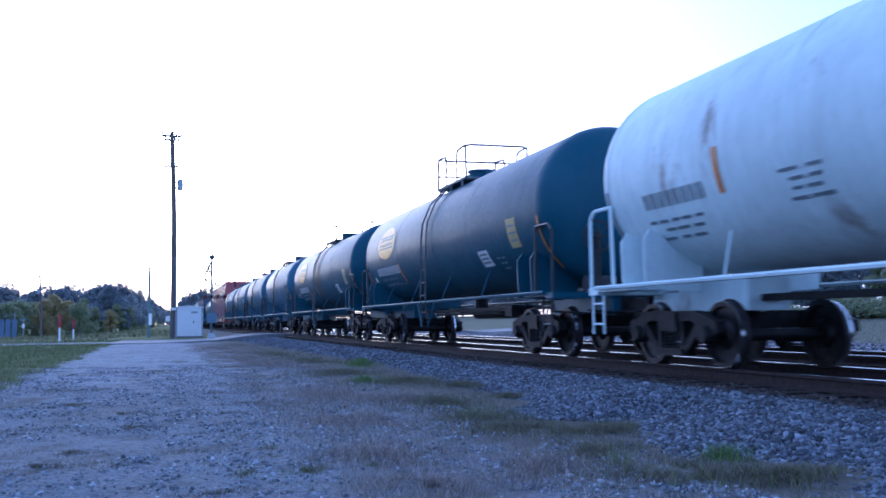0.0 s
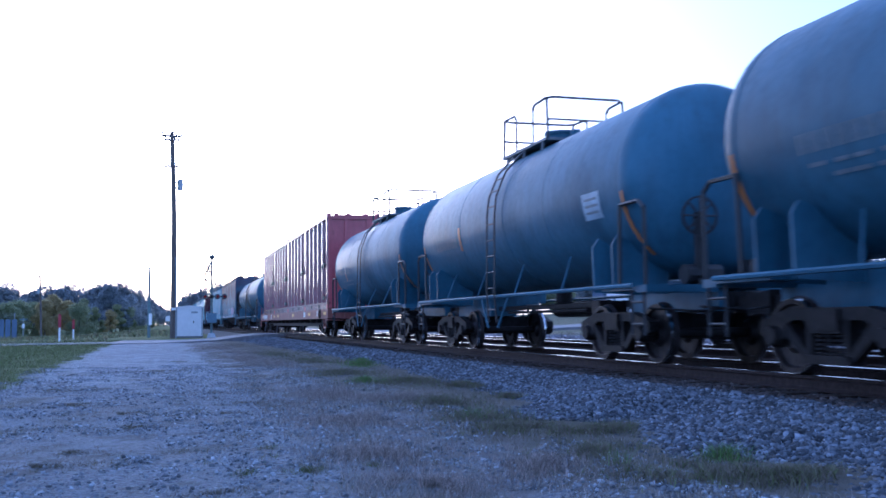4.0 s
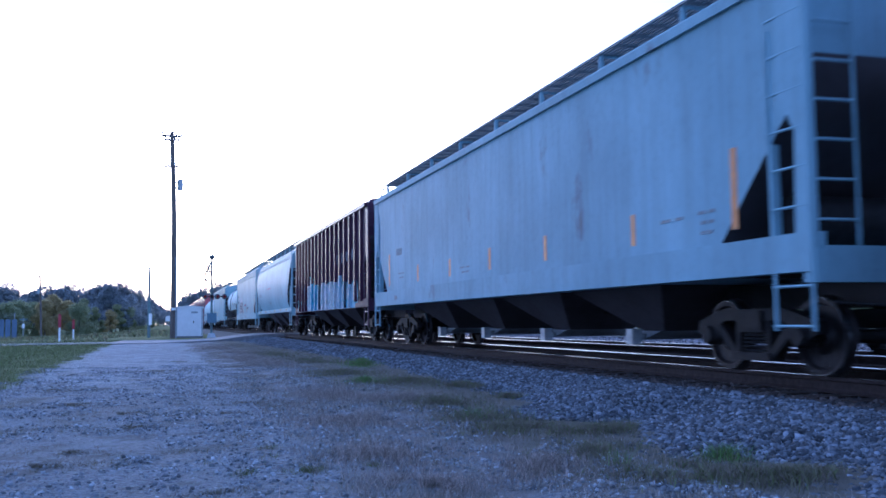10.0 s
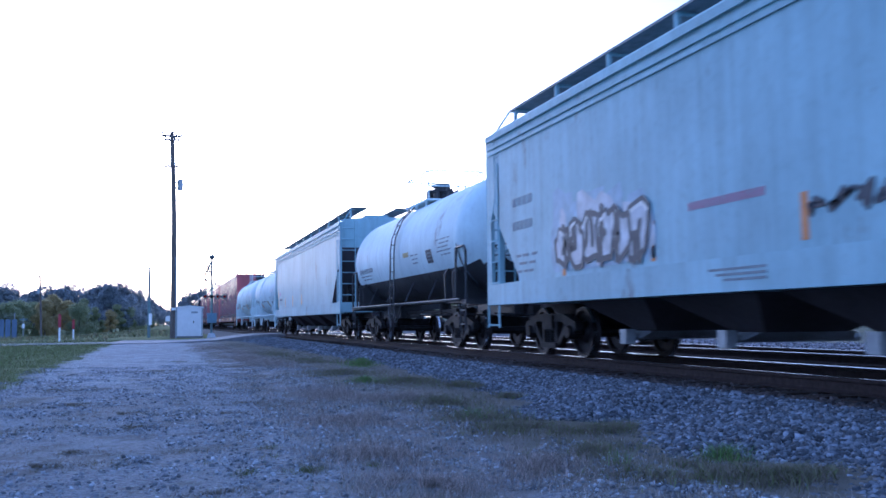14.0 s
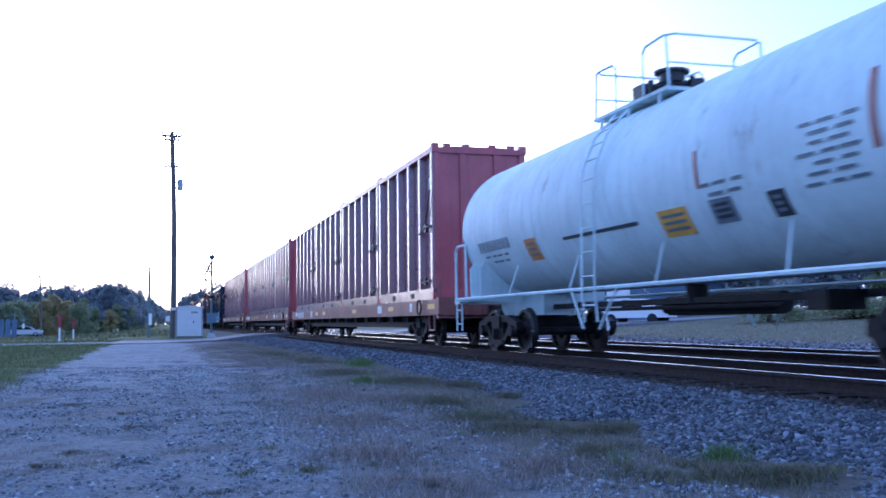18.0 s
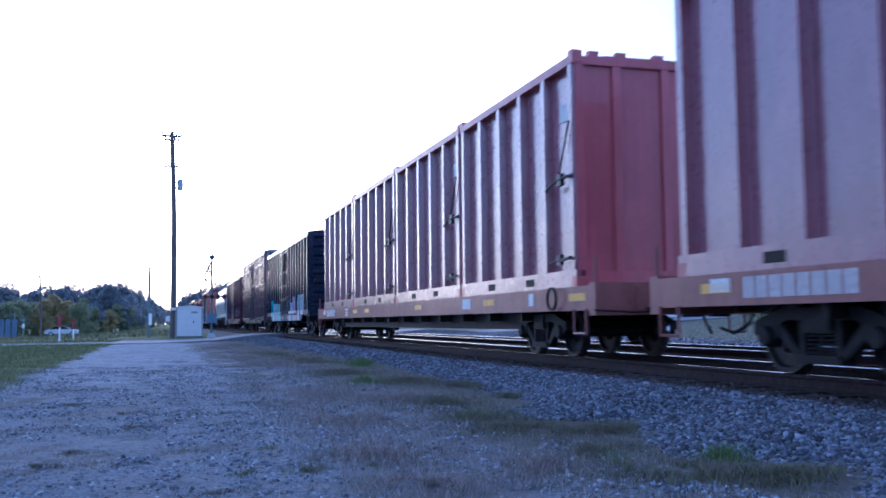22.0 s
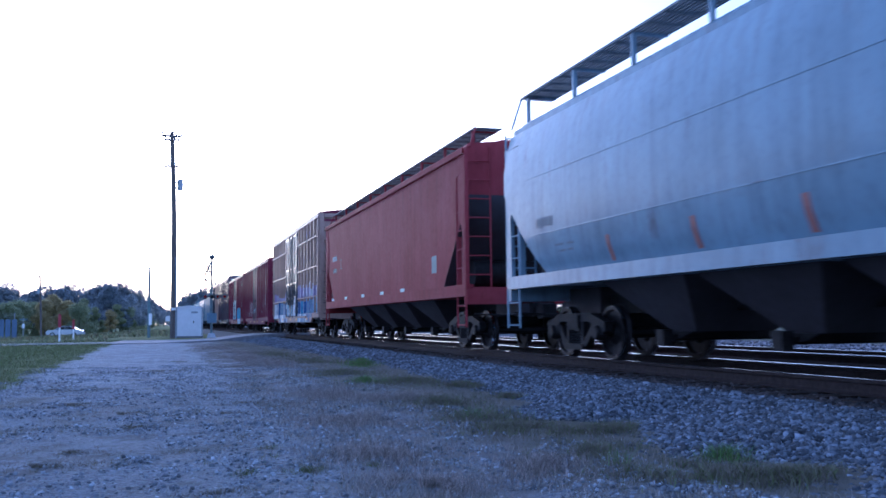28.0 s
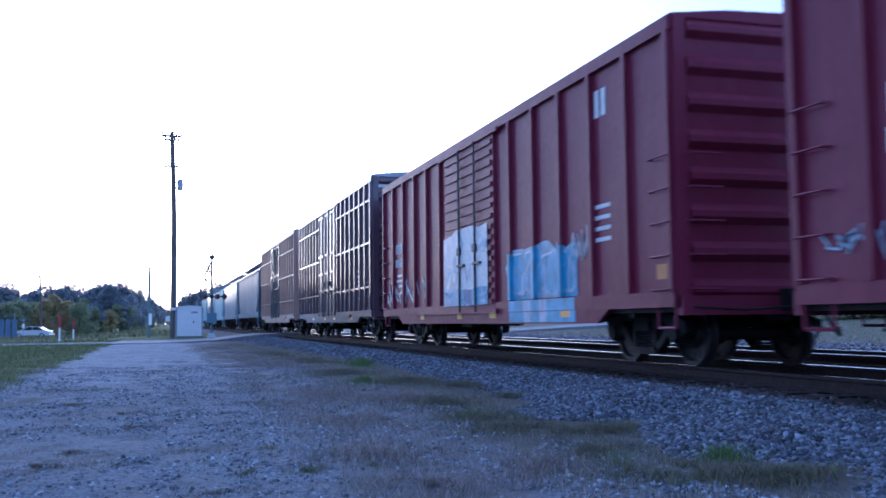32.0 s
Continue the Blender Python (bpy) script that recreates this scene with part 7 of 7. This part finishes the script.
# ---- beside the line ----
def utility_pole():
    root = thing("utility_pole", None, "tall leaning wooden utility pole with a grey transformer", "utility pole", at=pose(0.85, 73.8, ground_z(0.85, 73.8)))
    lean = -0.22
    m = M()
    n, H = 10, 15.4
    rings = []
    for i in range(n + 1):
        f = i / n
        r = 0.235 - 0.09 * f
        bow = 0.12 * math.sin(f * math.pi)
        rings.append([(lean * f + bow + r * math.cos(a), r * math.sin(a), H * f - (0.1 if i == 0 else 0)) for a in [2 * math.pi * k / 12 for k in range(12)]])
    m.loft(rings)
    part("pole", m, POLE_WOOD, root, "weathered brown wood", smooth=50)
    for z, w in ((15.05, 0.75), (14.75, 0.55), (12.75, 0.55)):
        a = part("crossarm", M().box(lean - w, lean + w, -0.22, -0.13, z - 0.06, z + 0.06), POLE_WOOD, root)
        ins = M()
        for x in (-w + 0.06, -w * 0.4, w * 0.4, w - 0.06):
            ins.cyl((lean + x, -0.17, z + 0.06), (lean + x, -0.17, z + 0.26), 0.045, 8)
            ins.box(lean + x - 0.25, lean + x + 0.25, -0.19, -0.15, z + 0.2, z + 0.22)
        part("insulator", ins, GALV, a)
    t = M().cyl((0.42, 0.0, 11.0), (0.42, 0.0, 11.75), 0.2, 14).cyl((0.42, 0.0, 11.75), (0.42, 0, 11.82), 0.22, 14).cyl((0.42, 0.0, 11.82), (0.42, 0, 12.1), 0.04, 8).box(0.0, 0.3, -0.04, 0.04, 11.1, 11.2).box(0.0, 0.3, -0.04, 0.04, 11.55, 11.65)
    part("transformer", t, GALV, root, "grey transformer can")
    part("conduit", M().cyl((0.2, -0.22, 0), (0.16, -0.2, 6.0), 0.05, 8), GALV, root)
    part("notice_plate", M().box(-0.12, 0.2, -0.26, -0.24, 2.05, 2.25), BUNGALOW, root)


def bungalow():
    root = thing("signal_bungalow", None, "white sheet-metal signal equipment cabin beside the crossing", "equipment cabin", at=pose(2.12, 76.4, ground_z(2, 76), 0, 0, -4))
    part("base", M().box(-0.98, 0.98, -0.98, 0.98, -0.1, 0.12), ASPHALT, root)
    part("wall", M().box(-0.95, 0.95, -0.95, 0.95, 0.12, 2.28), BUNGALOW, root)
    part("roof", M().prism([(-1.02, 2.26), (-1.02, 2.34), (0, 2.44), (1.02, 2.34), (1.02, 2.26)], -1.02, 1.02), BUNGALOW, root)
    d = part("door", M().box(-0.42, 0.42, -0.975, -0.952, 0.2, 2.15), BUNGALOW, root)
    part("handle", M().box(0.28, 0.34, -1.01, -0.976, 1.1, 1.28), STEEL_DARK, d)
    part("vent", M().box(0.15, 0.6, -0.99, -0.955, 1.85, 1.98), GALV, root)
    part("corner_trim", M().box(-0.965, -0.90, -0.965, -0.93, 0.12, 2.26).box(0.90, 0.965, -0.965, -0.93, 0.12, 2.26), GALV, root)


GALV_DARK = plain("dull_dark_grey_paint", (0.07, 0.08, 0.09), 0.6, 0.2)
CASE_BLUE = plain("blue_grey_case_paint", (0.17, 0.25, 0.33), 0.5, 0.15)
POST_GREEN = plain("grey_green_post_paint", (0.16, 0.22, 0.23), 0.7, 0.25)


def crossing_signal():
    root = thing("crossing_signal", None, "crossing signal mast with crossbuck, flashers and bell", "crossing signal", at=pose(3.6, 73.6, ground_z(3.6, 73)))
    part("mast", M().cyl((0, 0, 0.1), (0, 0, 5.9), 0.085, 12), POST_GREEN, root)
    part("pedestal", M().loft([[(-0.35, -0.35, -0.05), (0.35, -0.35, -0.05), (0.35, 0.35, -0.05), (-0.35, 0.35, -0.05)], [(-0.2, -0.2, 0.35), (0.2, -0.2, 0.35), (0.2, 0.2, 0.35), (-0.2, 0.2, 0.35)]]), GALV, root)
    part("bell", M().cyl((0, 0, 5.84), (0, 0, 5.94), 0.10, 14, 0.20).cyl((0, 0, 5.94), (0, 0, 6.06), 0.20, 14, 0.20).cyl((0, 0, 6.06), (0, 0, 6.17), 0.20, 14, 0.09), GALV_DARK, root, "dark round bell", smooth=60)
    cb = M()
    for s in (-1, 1):
        cb.loft([[(-0.30 - 0.02, -0.55 * s - 0.1, 4.65), (-0.30 - 0.02, -0.55 * s + 0.1, 4.65), (-0.30 - 0.02, 0.55 * s + 0.1, 5.7), (-0.30 - 0.02, 0.55 * s - 0.1, 5.7)], [(-0.28, -0.55 * s - 0.1, 4.65), (-0.28, -0.55 * s + 0.1, 4.65), (-0.28, 0.55 * s + 0.1, 5.7), (-0.28, 0.55 * s - 0.1, 5.7)]])
    o = part("crossbuck", cb, GALV_DARK, root, "grey crossed boards seen nearly edge on", smooth=0)
    o.matrix_basis = pose(0, 0, 0, 0, 0, 25)
    br = M()
    for z in (4.22, 4.68, 4.92, 5.30):
        br.cyl((-0.46, 0, z), (0.02, 0, z), 0.04, 6)
    br.box(-0.56, -0.36, -0.05, 0.05, 4.24, 4.44)
    part("bracket", br, GALV_DARK, root)
    part("light_arm", M().cyl((-0.55, 0, 3.05), (0.9, 0, 3.05), 0.04, 8).box(-0.12, 0.12, -0.12, 0.12, 2.92, 3.18), STEEL_DARK, root)
    for x in (-0.48, 0.42, 0.92):
        lp = part("flasher", M().cyl((x, 0.02, 3.05), (x, -0.05, 3.05), 0.20, 18).cyl((x, -0.05, 3.05), (x, -0.30, 3.05), 0.13, 12, 0.12), GALV_DARK, root, "dark round flasher with hood")
        part("lens", M().cyl((x, -0.30, 3.05), (x, -0.31, 3.05), 0.11, 12), LAMP_RED, lp)
    part("relay_case", M().box(-0.33, 0.36, -0.25, 0.1, 1.10, 1.76).box(-0.36, 0.39, -0.27, 0.12, 1.76, 1.82), CASE_BLUE, root, "grey relay case on the mast")


def thin_post(name, label, x, y, h, r, mat, cat):
    z = ground_z(x, y)
    root = thing(name, None, label, cat, at=pose(x, y, z))
    part("pole", M().cyl((0, 0, -0.05), (0, 0, h), r, 12, r * 0.8), mat, root, smooth=50)
    return root


def marker_post(x, y, h):
    root = thing("marker_post", None, "white marker post with a red reflective top", "marker post", "marker posts by the lane", at=pose(x, y, ground_z(x, y)))
    part("post", M().box(-0.055, 0.055, -0.03, 0.03, -0.05, h * 0.55), BUNGALOW, root)
    part("reflector", M().prism([(-0.09, h * 0.52), (0.09, h * 0.52), (0.09, h - 0.1), (0.05, h), (-0.05, h), (-0.09, h - 0.1)], -0.05, -0.03), RED_SIGN, root)


def street_sign(x, y):
    root = thing("street_sign", None, "small street name sign on a thin post", "street sign", at=pose(x, y, ground_z(x, y)))
    part("post", M().cyl((0, 0, -0.05), (0, 0, 2.6), 0.04, 8), GALV, root)
    part("name_blade", M().box(-0.42, 0.42, -0.02, 0.02, 2.28, 2.46), POST_GREEN, root)
    part("name_blade", M().box(-0.02, 0.02, -0.4, 0.4, 2.5, 2.68), POST_GREEN, root)
    part("plate", M().box(-0.13, 0.13, -0.055, -0.04, 1.35, 1.85), BUNGALOW, root, "small white plate on the post")


def fence(x0, x1, y):
    root = thing("fence", None, "blue-grey slatted metal fence with barbed wire", "fence", at=pose(0, 0, ground_z((x0 + x1) / 2, y)))
    n = int((x1 - x0) / 0.6)
    for i in range(n + 1):
        x = x0 + (x1 - x0) * i / n
        part("slat", lambda: M().box(-0.26, 0.26, -0.02, 0.02, 0.1, 2.2), FENCE, root, key="slat", at=pose(x, y, 0))
    for i in range(0, n + 1, 4):
        x = x0 + (x1 - x0) * i / n
        part("post", lambda: M().cyl((0, 0, 0), (0, 0, 2.9), 0.05, 8), GALV, root, key="fpost", at=pose(x, y + 0.08, 0))
    w = M()
    for z in (2.4, 2.6, 2.8):
        w.cyl((x0, y + 0.05, z), (x1, y + 0.05, z), 0.012, 4)
    part("wire", w, GALV, root)


FENCE = paint("blue_grey_fence_paint", (0.10, 0.14, 0.22), 0.5, 0.3)


def leaf_material(name, rgb):
    mt, t, b = nodes(name)
    g = t.nodes.new("ShaderNodeNewGeometry")
    col = mix(t, g.outputs["Random Per Island"], tuple(c * 0.7 for c in rgb), tuple(c * 1.3 for c in rgb))
    t.links.new(col, b.inputs["Base Color"])
    b.inputs["Roughness"].default_value = 0.75
    b.inputs["Specular IOR Level"].default_value = 0.2
    through_leaf = t.nodes.new("ShaderNodeBsdfTranslucent")
    t.links.new(col, through_leaf.inputs["Color"])
    blend = t.nodes.new("ShaderNodeMixShader")
    blend.inputs[0].default_value = 0.68
    t.links.new(b.outputs[0], blend.inputs[1])
    t.links.new(through_leaf.outputs[0], blend.inputs[2])
    t.links.new(blend.outputs[0], t.nodes["Material Output"].inputs["Surface"])
    return mt


# distance haze is put into the leaf colours: far paler and greyer than foliage
LEAF = [leaf_material("haze_paled_green_leaves", (0.33, 0.36, 0.38)), leaf_material("haze_paled_olive_leaves", (0.34, 0.37, 0.22)), leaf_material("haze_paled_autumn_leaves", (0.50, 0.43, 0.23))]


def crown_mesh(name, seed, H, R, mat, count=9000, leaf=0.20, low=0.22):
    """Clumps of small leaves round uneven limbs, with gaps."""
    rng = np.random.RandomState(seed)
    clumps = []
    for i in range(16):
        a, k = rng.rand() * 6.283, math.sqrt(rng.rand()) * 0.75
        z = low + (1 - low) * rng.rand() ** 0.8
        wide = math.sin(min(1.0, (1.05 - z) / 0.75) * math.pi / 2)
        clumps.append((R * k * wide * math.cos(a), R * k * wide * math.sin(a), H * z * 0.93, R * (0.26 + 0.22 * rng.rand())))
    c = np.array(clumps)[rng.randint(0, len(clumps), count)]
    d = rng.randn(count, 3)
    d /= np.linalg.norm(d, axis=1)[:, None]
    p = c[:, :3] + d * (c[:, 3] * (0.55 + 0.5 * rng.rand(count)))[:, None] * np.array([1, 1, 0.8])
    facing = d + np.array([0, 0, 0.7]) + 0.55 * rng.randn(count, 3)
    facing /= np.linalg.norm(facing, axis=1)[:, None]
    u = np.cross(facing, rng.randn(count, 3))
    u /= np.linalg.norm(u, axis=1)[:, None]
    w = np.cross(facing, u)
    s = (leaf * (0.5 + rng.rand(count)))[:, None]
    v = np.stack([p - u * s, p + w * s * 0.7, p + u * s, p - w * s * 0.7], 1).reshape(-1, 3)
    f = np.arange(count * 4).reshape(-1, 4)
    return np_mesh(name, v, f, [mat]), clumps


def make_tree(seed, H, R, mat, label, low=0.22, count=9000, leaf=0.20):
    root = new("tree")
    me, clumps = crown_mesh("crown", seed, H, R, mat, count, leaf, low)
    tr = M()
    tr.cyl((0, 0, -0.2), (0.1, 0, H * 0.35), 0.22, 8, 0.16).cyl((0.1, 0, H * 0.35), (0, 0.1, H * 0.75), 0.16, 8, 0.06)
    for x, y, z, r in clumps[:9]:
        tr.cyl((0.05, 0.0, min(z * 0.6, H * 0.6)), (x, y, z), 0.08, 5, 0.03)
    part("trunk", tr, POLE_WOOD, root, smooth=50)
    cr = new("crown", me)
    cr.parent = root
    return tagged(root, label, "tree", "trees along the field")


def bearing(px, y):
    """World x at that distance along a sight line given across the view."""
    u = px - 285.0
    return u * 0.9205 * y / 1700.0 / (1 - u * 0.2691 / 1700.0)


def build_trees():
    rng = random.Random(8)
    kinds = [make_tree(1, 10.0, 4.2, LEAF[0], "broadleaf tree in a dense row, green paled for distance haze"),
             make_tree(2, 10.0, 5.0, LEAF[0], "wide tree with an uneven crown, green paled for distance haze"),
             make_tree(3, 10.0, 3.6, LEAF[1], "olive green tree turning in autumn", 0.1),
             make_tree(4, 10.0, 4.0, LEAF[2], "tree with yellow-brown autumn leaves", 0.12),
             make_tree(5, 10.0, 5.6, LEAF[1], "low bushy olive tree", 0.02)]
    used = [0] * 5
    # sight line, top of the crown, distance, kind
    spots = [(-60, 505, 190, 0), (-35, 512, 200, 1), (-12, 508, 185, 0), (8, 506, 185, 1), (24, 510, 190, 0), (48, 517, 230, 0), (66, 512, 200, 0), (84, 511, 210, 1), (105, 509, 200, 0),
             (122, 508, 205, 1), (137, 514, 215, 0), (95, 524, 170, 3), (80, 532, 165, 3), (118, 534, 168, 3), (60, 538, 172, 4), (140, 540, 165, 4), (30, 535, 165, 4), (152, 514, 220, 1), (168, 507, 215, 0), (183, 504, 205, 1),
             (198, 502, 200, 0), (213, 504, 205, 1), (228, 509, 220, 0), (240, 515, 240, 1), (251, 521, 265, 0), (262, 528, 300, 1), (272, 534, 340, 0), (281, 540, 390, 1), (290, 545, 440, 0), (299, 549, 500, 1),
             (170, 545, 170, 2), (195, 550, 172, 3), (205, 540, 185, 2), (150, 530, 190, 2), (225, 545, 200, 4), (245, 550, 230, 4), (262, 552, 260, 4), (10, 540, 160, 4), (-20, 535, 160, 4),
             (338, 519, 300, 1), (328, 523, 330, 0), (349, 518, 310, 0), (362, 512, 290, 1), (378, 508, 280, 0), (392, 504, 270, 1), (408, 503, 260, 0), (425, 505, 260, 1), (445, 510, 250, 0), (470, 512, 250, 1), (500, 515, 250, 0)]
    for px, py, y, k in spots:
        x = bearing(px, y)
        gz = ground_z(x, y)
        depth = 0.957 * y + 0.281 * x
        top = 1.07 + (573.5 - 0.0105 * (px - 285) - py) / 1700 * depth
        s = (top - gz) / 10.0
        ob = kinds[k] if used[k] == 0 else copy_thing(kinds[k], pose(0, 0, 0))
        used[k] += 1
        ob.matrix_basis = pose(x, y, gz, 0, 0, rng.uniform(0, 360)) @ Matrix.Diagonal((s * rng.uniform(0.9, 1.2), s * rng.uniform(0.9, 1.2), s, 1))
    # scrub beyond the tracks
    bush = make_tree(7, 3.0, 2.6, LEAF[1], "low green scrub bush beyond the tracks", 0.02, 2600, 0.11)
    tagged(bush, "low green scrub bush beyond the tracks", "bush", "scrub beyond the tracks")
    rr = random.Random(5)
    for i in range(44):
        x, y = 46 + rr.uniform(-3, 14), 4 + i * 4.2 + rr.uniform(-1.5, 1.5)
        k = i % 3
        ob = copy_thing(kinds[k], pose(0, 0, 0))
        ob.matrix_basis = pose(x, y, ground_z(x, y) - 0.3, 0, 0, rr.uniform(0, 360)) @ Matrix.Diagonal((0.8, 0.8, rr.uniform(0.5, 0.75), 1))
    for i in range(26):
        x, y = 36 + rr.uniform(-2, 8), 6 + i * 1.7 + rr.uniform(-1, 1)
        ob = bush if i == 0 else copy_thing(bush, pose(0, 0, 0))
        ob.matrix_basis = pose(x, y, ground_z(x, y), 0, 0, rr.uniform(0, 360)) @ Matrix.Diagonal((1, 1, rr.uniform(0.25, 0.5), 1))


def motor_car():
    root = thing("motor_car", None, "silver saloon car driving on the far road", "car")
    body = M()
    prof = [(-2.3, 0.35), (-2.3, 0.75), (-2.1, 0.92), (-0.9, 0.98), (0.9, 1.0), (2.0, 0.95), (2.25, 0.75), (2.3, 0.35)]
    body.loft([[(x, y, z) for x, z in prof] for y in (-0.88, 0.88)])
    part("body", body, CAR_PAINT, root)
    cab = [(-1.15, 0.96), (-0.35, 1.40), (0.75, 1.42), (1.65, 0.98)]
    part("windows", M().loft([[(x, -0.80, z) for x, z in cab], [(x, 0.80, z) for x, z in cab]]), GLASS_DARK, root)
    part("roof", M().box(-0.42, 0.80, -0.74, 0.74, 1.39, 1.46).tube([(-1.15, -0.8, 0.98), (-0.38, -0.74, 1.42)], 0.05).tube([(0.8, -0.74, 1.42), (1.65, -0.8, 0.98)], 0.06).tube([(0.2, -0.8, 1.0), (0.2, -0.75, 1.42)], 0.04), CAR_PAINT, root)
    for x in (-1.45, 1.4):
        for y in (-0.8, 0.8):
            w = part("wheel", lambda: M().cyl((0, -0.1, 0), (0, 0.1, 0), 0.32, 18), RUBBER, root, key="car_tyre", at=pose(x, y, 0.32))
            part("rim", lambda: M().cyl((0, -0.11, 0), (0, 0.11, 0), 0.2, 14), GALV, w, key="car_rim")
    for y in (-0.65, 0.65):
        part("headlight", M().box(-2.31, -2.26, y - 0.16, y + 0.16, 0.62, 0.76), P_MARK, root)
        part("tail_light", M().box(2.24, 2.30, y - 0.16, y + 0.16, 0.68, 0.82), LAMP_RED, root)
    return root


utility_pole()
bungalow()
crossing_signal()
sp_ = thin_post("steel_post", "slim grey-green steel post by the crossing", bearing(263.5, 79), 79, 5.5, 0.12, POST_GREEN, "post")
part("conduit_box", M().box(-0.02, 0.22, -0.12, 0.05, 1.0, 1.9), BUNGALOW, sp_)
fp = thin_post("utility_pole", "distant thin wooden utility pole with a small crossarm", bearing(74, 150), 150, 8.4 - ground_z(bearing(74, 150), 150), 0.15, POLE_WOOD, "utility pole")
far_top = 8.4 - ground_z(bearing(74, 150), 150)
part("crossarm", M().box(-0.75, 0.1, -0.06, 0.06, far_top - 0.40, far_top - 0.28), POLE_WOOD, fp)
part("transformer", M().cyl((-0.22, -0.15, far_top - 2.8), (-0.22, -0.15, far_top - 2.0), 0.24, 12), GALV, fp)
fp.matrix_basis = fp.matrix_basis @ pose(0, 0, 0, 0, -2.2, 0)
mb = thing("meter_cabinet", None, "small white meter cabinet on a thin post", "meter cabinet", at=pose(bearing(299.5, 76), 76, ground_z(0, 76)))
part("post", M().cyl((0.2, 0, -0.05), (0.2, 0, 1.3), 0.05, 8), GALV, mb)
part("case", M().loft([[(-0.28, -0.12, 1.25), (0.28, -0.12, 1.25), (0.28, 0.12, 1.25), (-0.28, 0.12, 1.25)], [(-0.28, -0.12, 1.62), (0.28, -0.12, 1.72), (0.28, 0.12, 1.72), (-0.28, 0.12, 1.62)]]), BUNGALOW, mb)
part("door", M().box(-0.22, 0.22, -0.135, -0.12, 1.29, 1.58), BUNGALOW, mb)
marker_post(bearing(106, 64), 64, 1.75)
marker_post(bearing(130.5, 75), 75, 1.45)
street_sign(bearing(42, 120), 120)
fence(bearing(-160, 112), bearing(26, 112), 112)
build_trees()
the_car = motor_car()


def shed():
    x, y = 41.0, 74.0
    root = thing("shed", None, "blue-grey sheet metal shed with a pale roof", "shed", at=pose(x, y, ground_z(x, y), 0, 0, 20))
    part("wall", M().box(-5, 5, -3, 3, -0.3, 3.0), FENCE, root)
    part("roof", M().prism([(-5.3, 2.95), (-5.3, 3.05), (0, 3.9), (5.3, 3.05), (5.3, 2.95)], -3.3, 3.3), GALV, root)
    part("door", M().box(-5.03, -4.98, -1.3, 1.3, 0, 2.5), BUNGALOW, root)


def pickup():
    x, y = 32.6, 62.0
    root = thing("pickup_truck", None, "white parked pickup truck on the grass", "truck", at=pose(x, y, ground_z(x, y), 0, 0, 35))
    part("body", M().prismx([(-2.6, 0.45), (-2.6, 0.95), (-2.4, 1.05), (-1.0, 1.12), (2.6, 1.12), (2.6, 0.45)], -0.95, 0.95), BUNGALOW, root)
    part("cab", M().prismx([(-1.15, 1.1), (-0.55, 1.78), (0.8, 1.80), (0.95, 1.1)], -0.85, 0.85), BUNGALOW, root)
    part("window", M().prismx([(-0.85, 1.18), (-0.45, 1.68), (0.7, 1.70), (0.8, 1.18)], -0.87, 0.87), GLASS_DARK, root)
    for a in (-1.6, 1.6):
        for b in (-0.85, 0.85):
            part("wheel", lambda: M().cyl((-0.11, 0, 0), (0.11, 0, 0), 0.38, 16), RUBBER, root, key="truck_tyre", at=pose(b, a, 0.36))


shed()
pickup()


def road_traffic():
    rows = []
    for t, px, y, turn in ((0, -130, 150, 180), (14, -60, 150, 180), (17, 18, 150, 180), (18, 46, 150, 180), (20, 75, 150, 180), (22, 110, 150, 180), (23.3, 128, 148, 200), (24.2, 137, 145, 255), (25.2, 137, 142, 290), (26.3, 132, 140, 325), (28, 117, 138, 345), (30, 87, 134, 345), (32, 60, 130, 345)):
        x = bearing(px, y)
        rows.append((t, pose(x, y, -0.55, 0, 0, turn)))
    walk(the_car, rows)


# ---- what moves ----
def motions():
    gone = SPEED * SECONDS
    for ob, x, y, z in MOVERS:
        walk(ob, [(0.0, pose(x, y, z)), (SECONDS, pose(x, y - gone, z))])
    for ob, y, q in WHEELSETS:
        k0 = max(0, int((q - 42) / SPEED * FPS))
        k1 = min(int(SECONDS * FPS), int((q + 2) / SPEED * FPS))
        rows = [(k / FPS, pose(0, y, WHEEL_R, math.degrees(SPEED * k / FPS / WHEEL_R) % 360)) for k in range(k0, k1 + 1)]
        if not rows:
            continue
        first, last = rows[0][1], rows[-1][1]
        if k0 > 0:
            rows = [(0.0, first)] + rows
        if k1 < int(SECONDS * FPS):
            rows.append((SECONDS, last))
        walk(ob, rows)
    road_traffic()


motions()
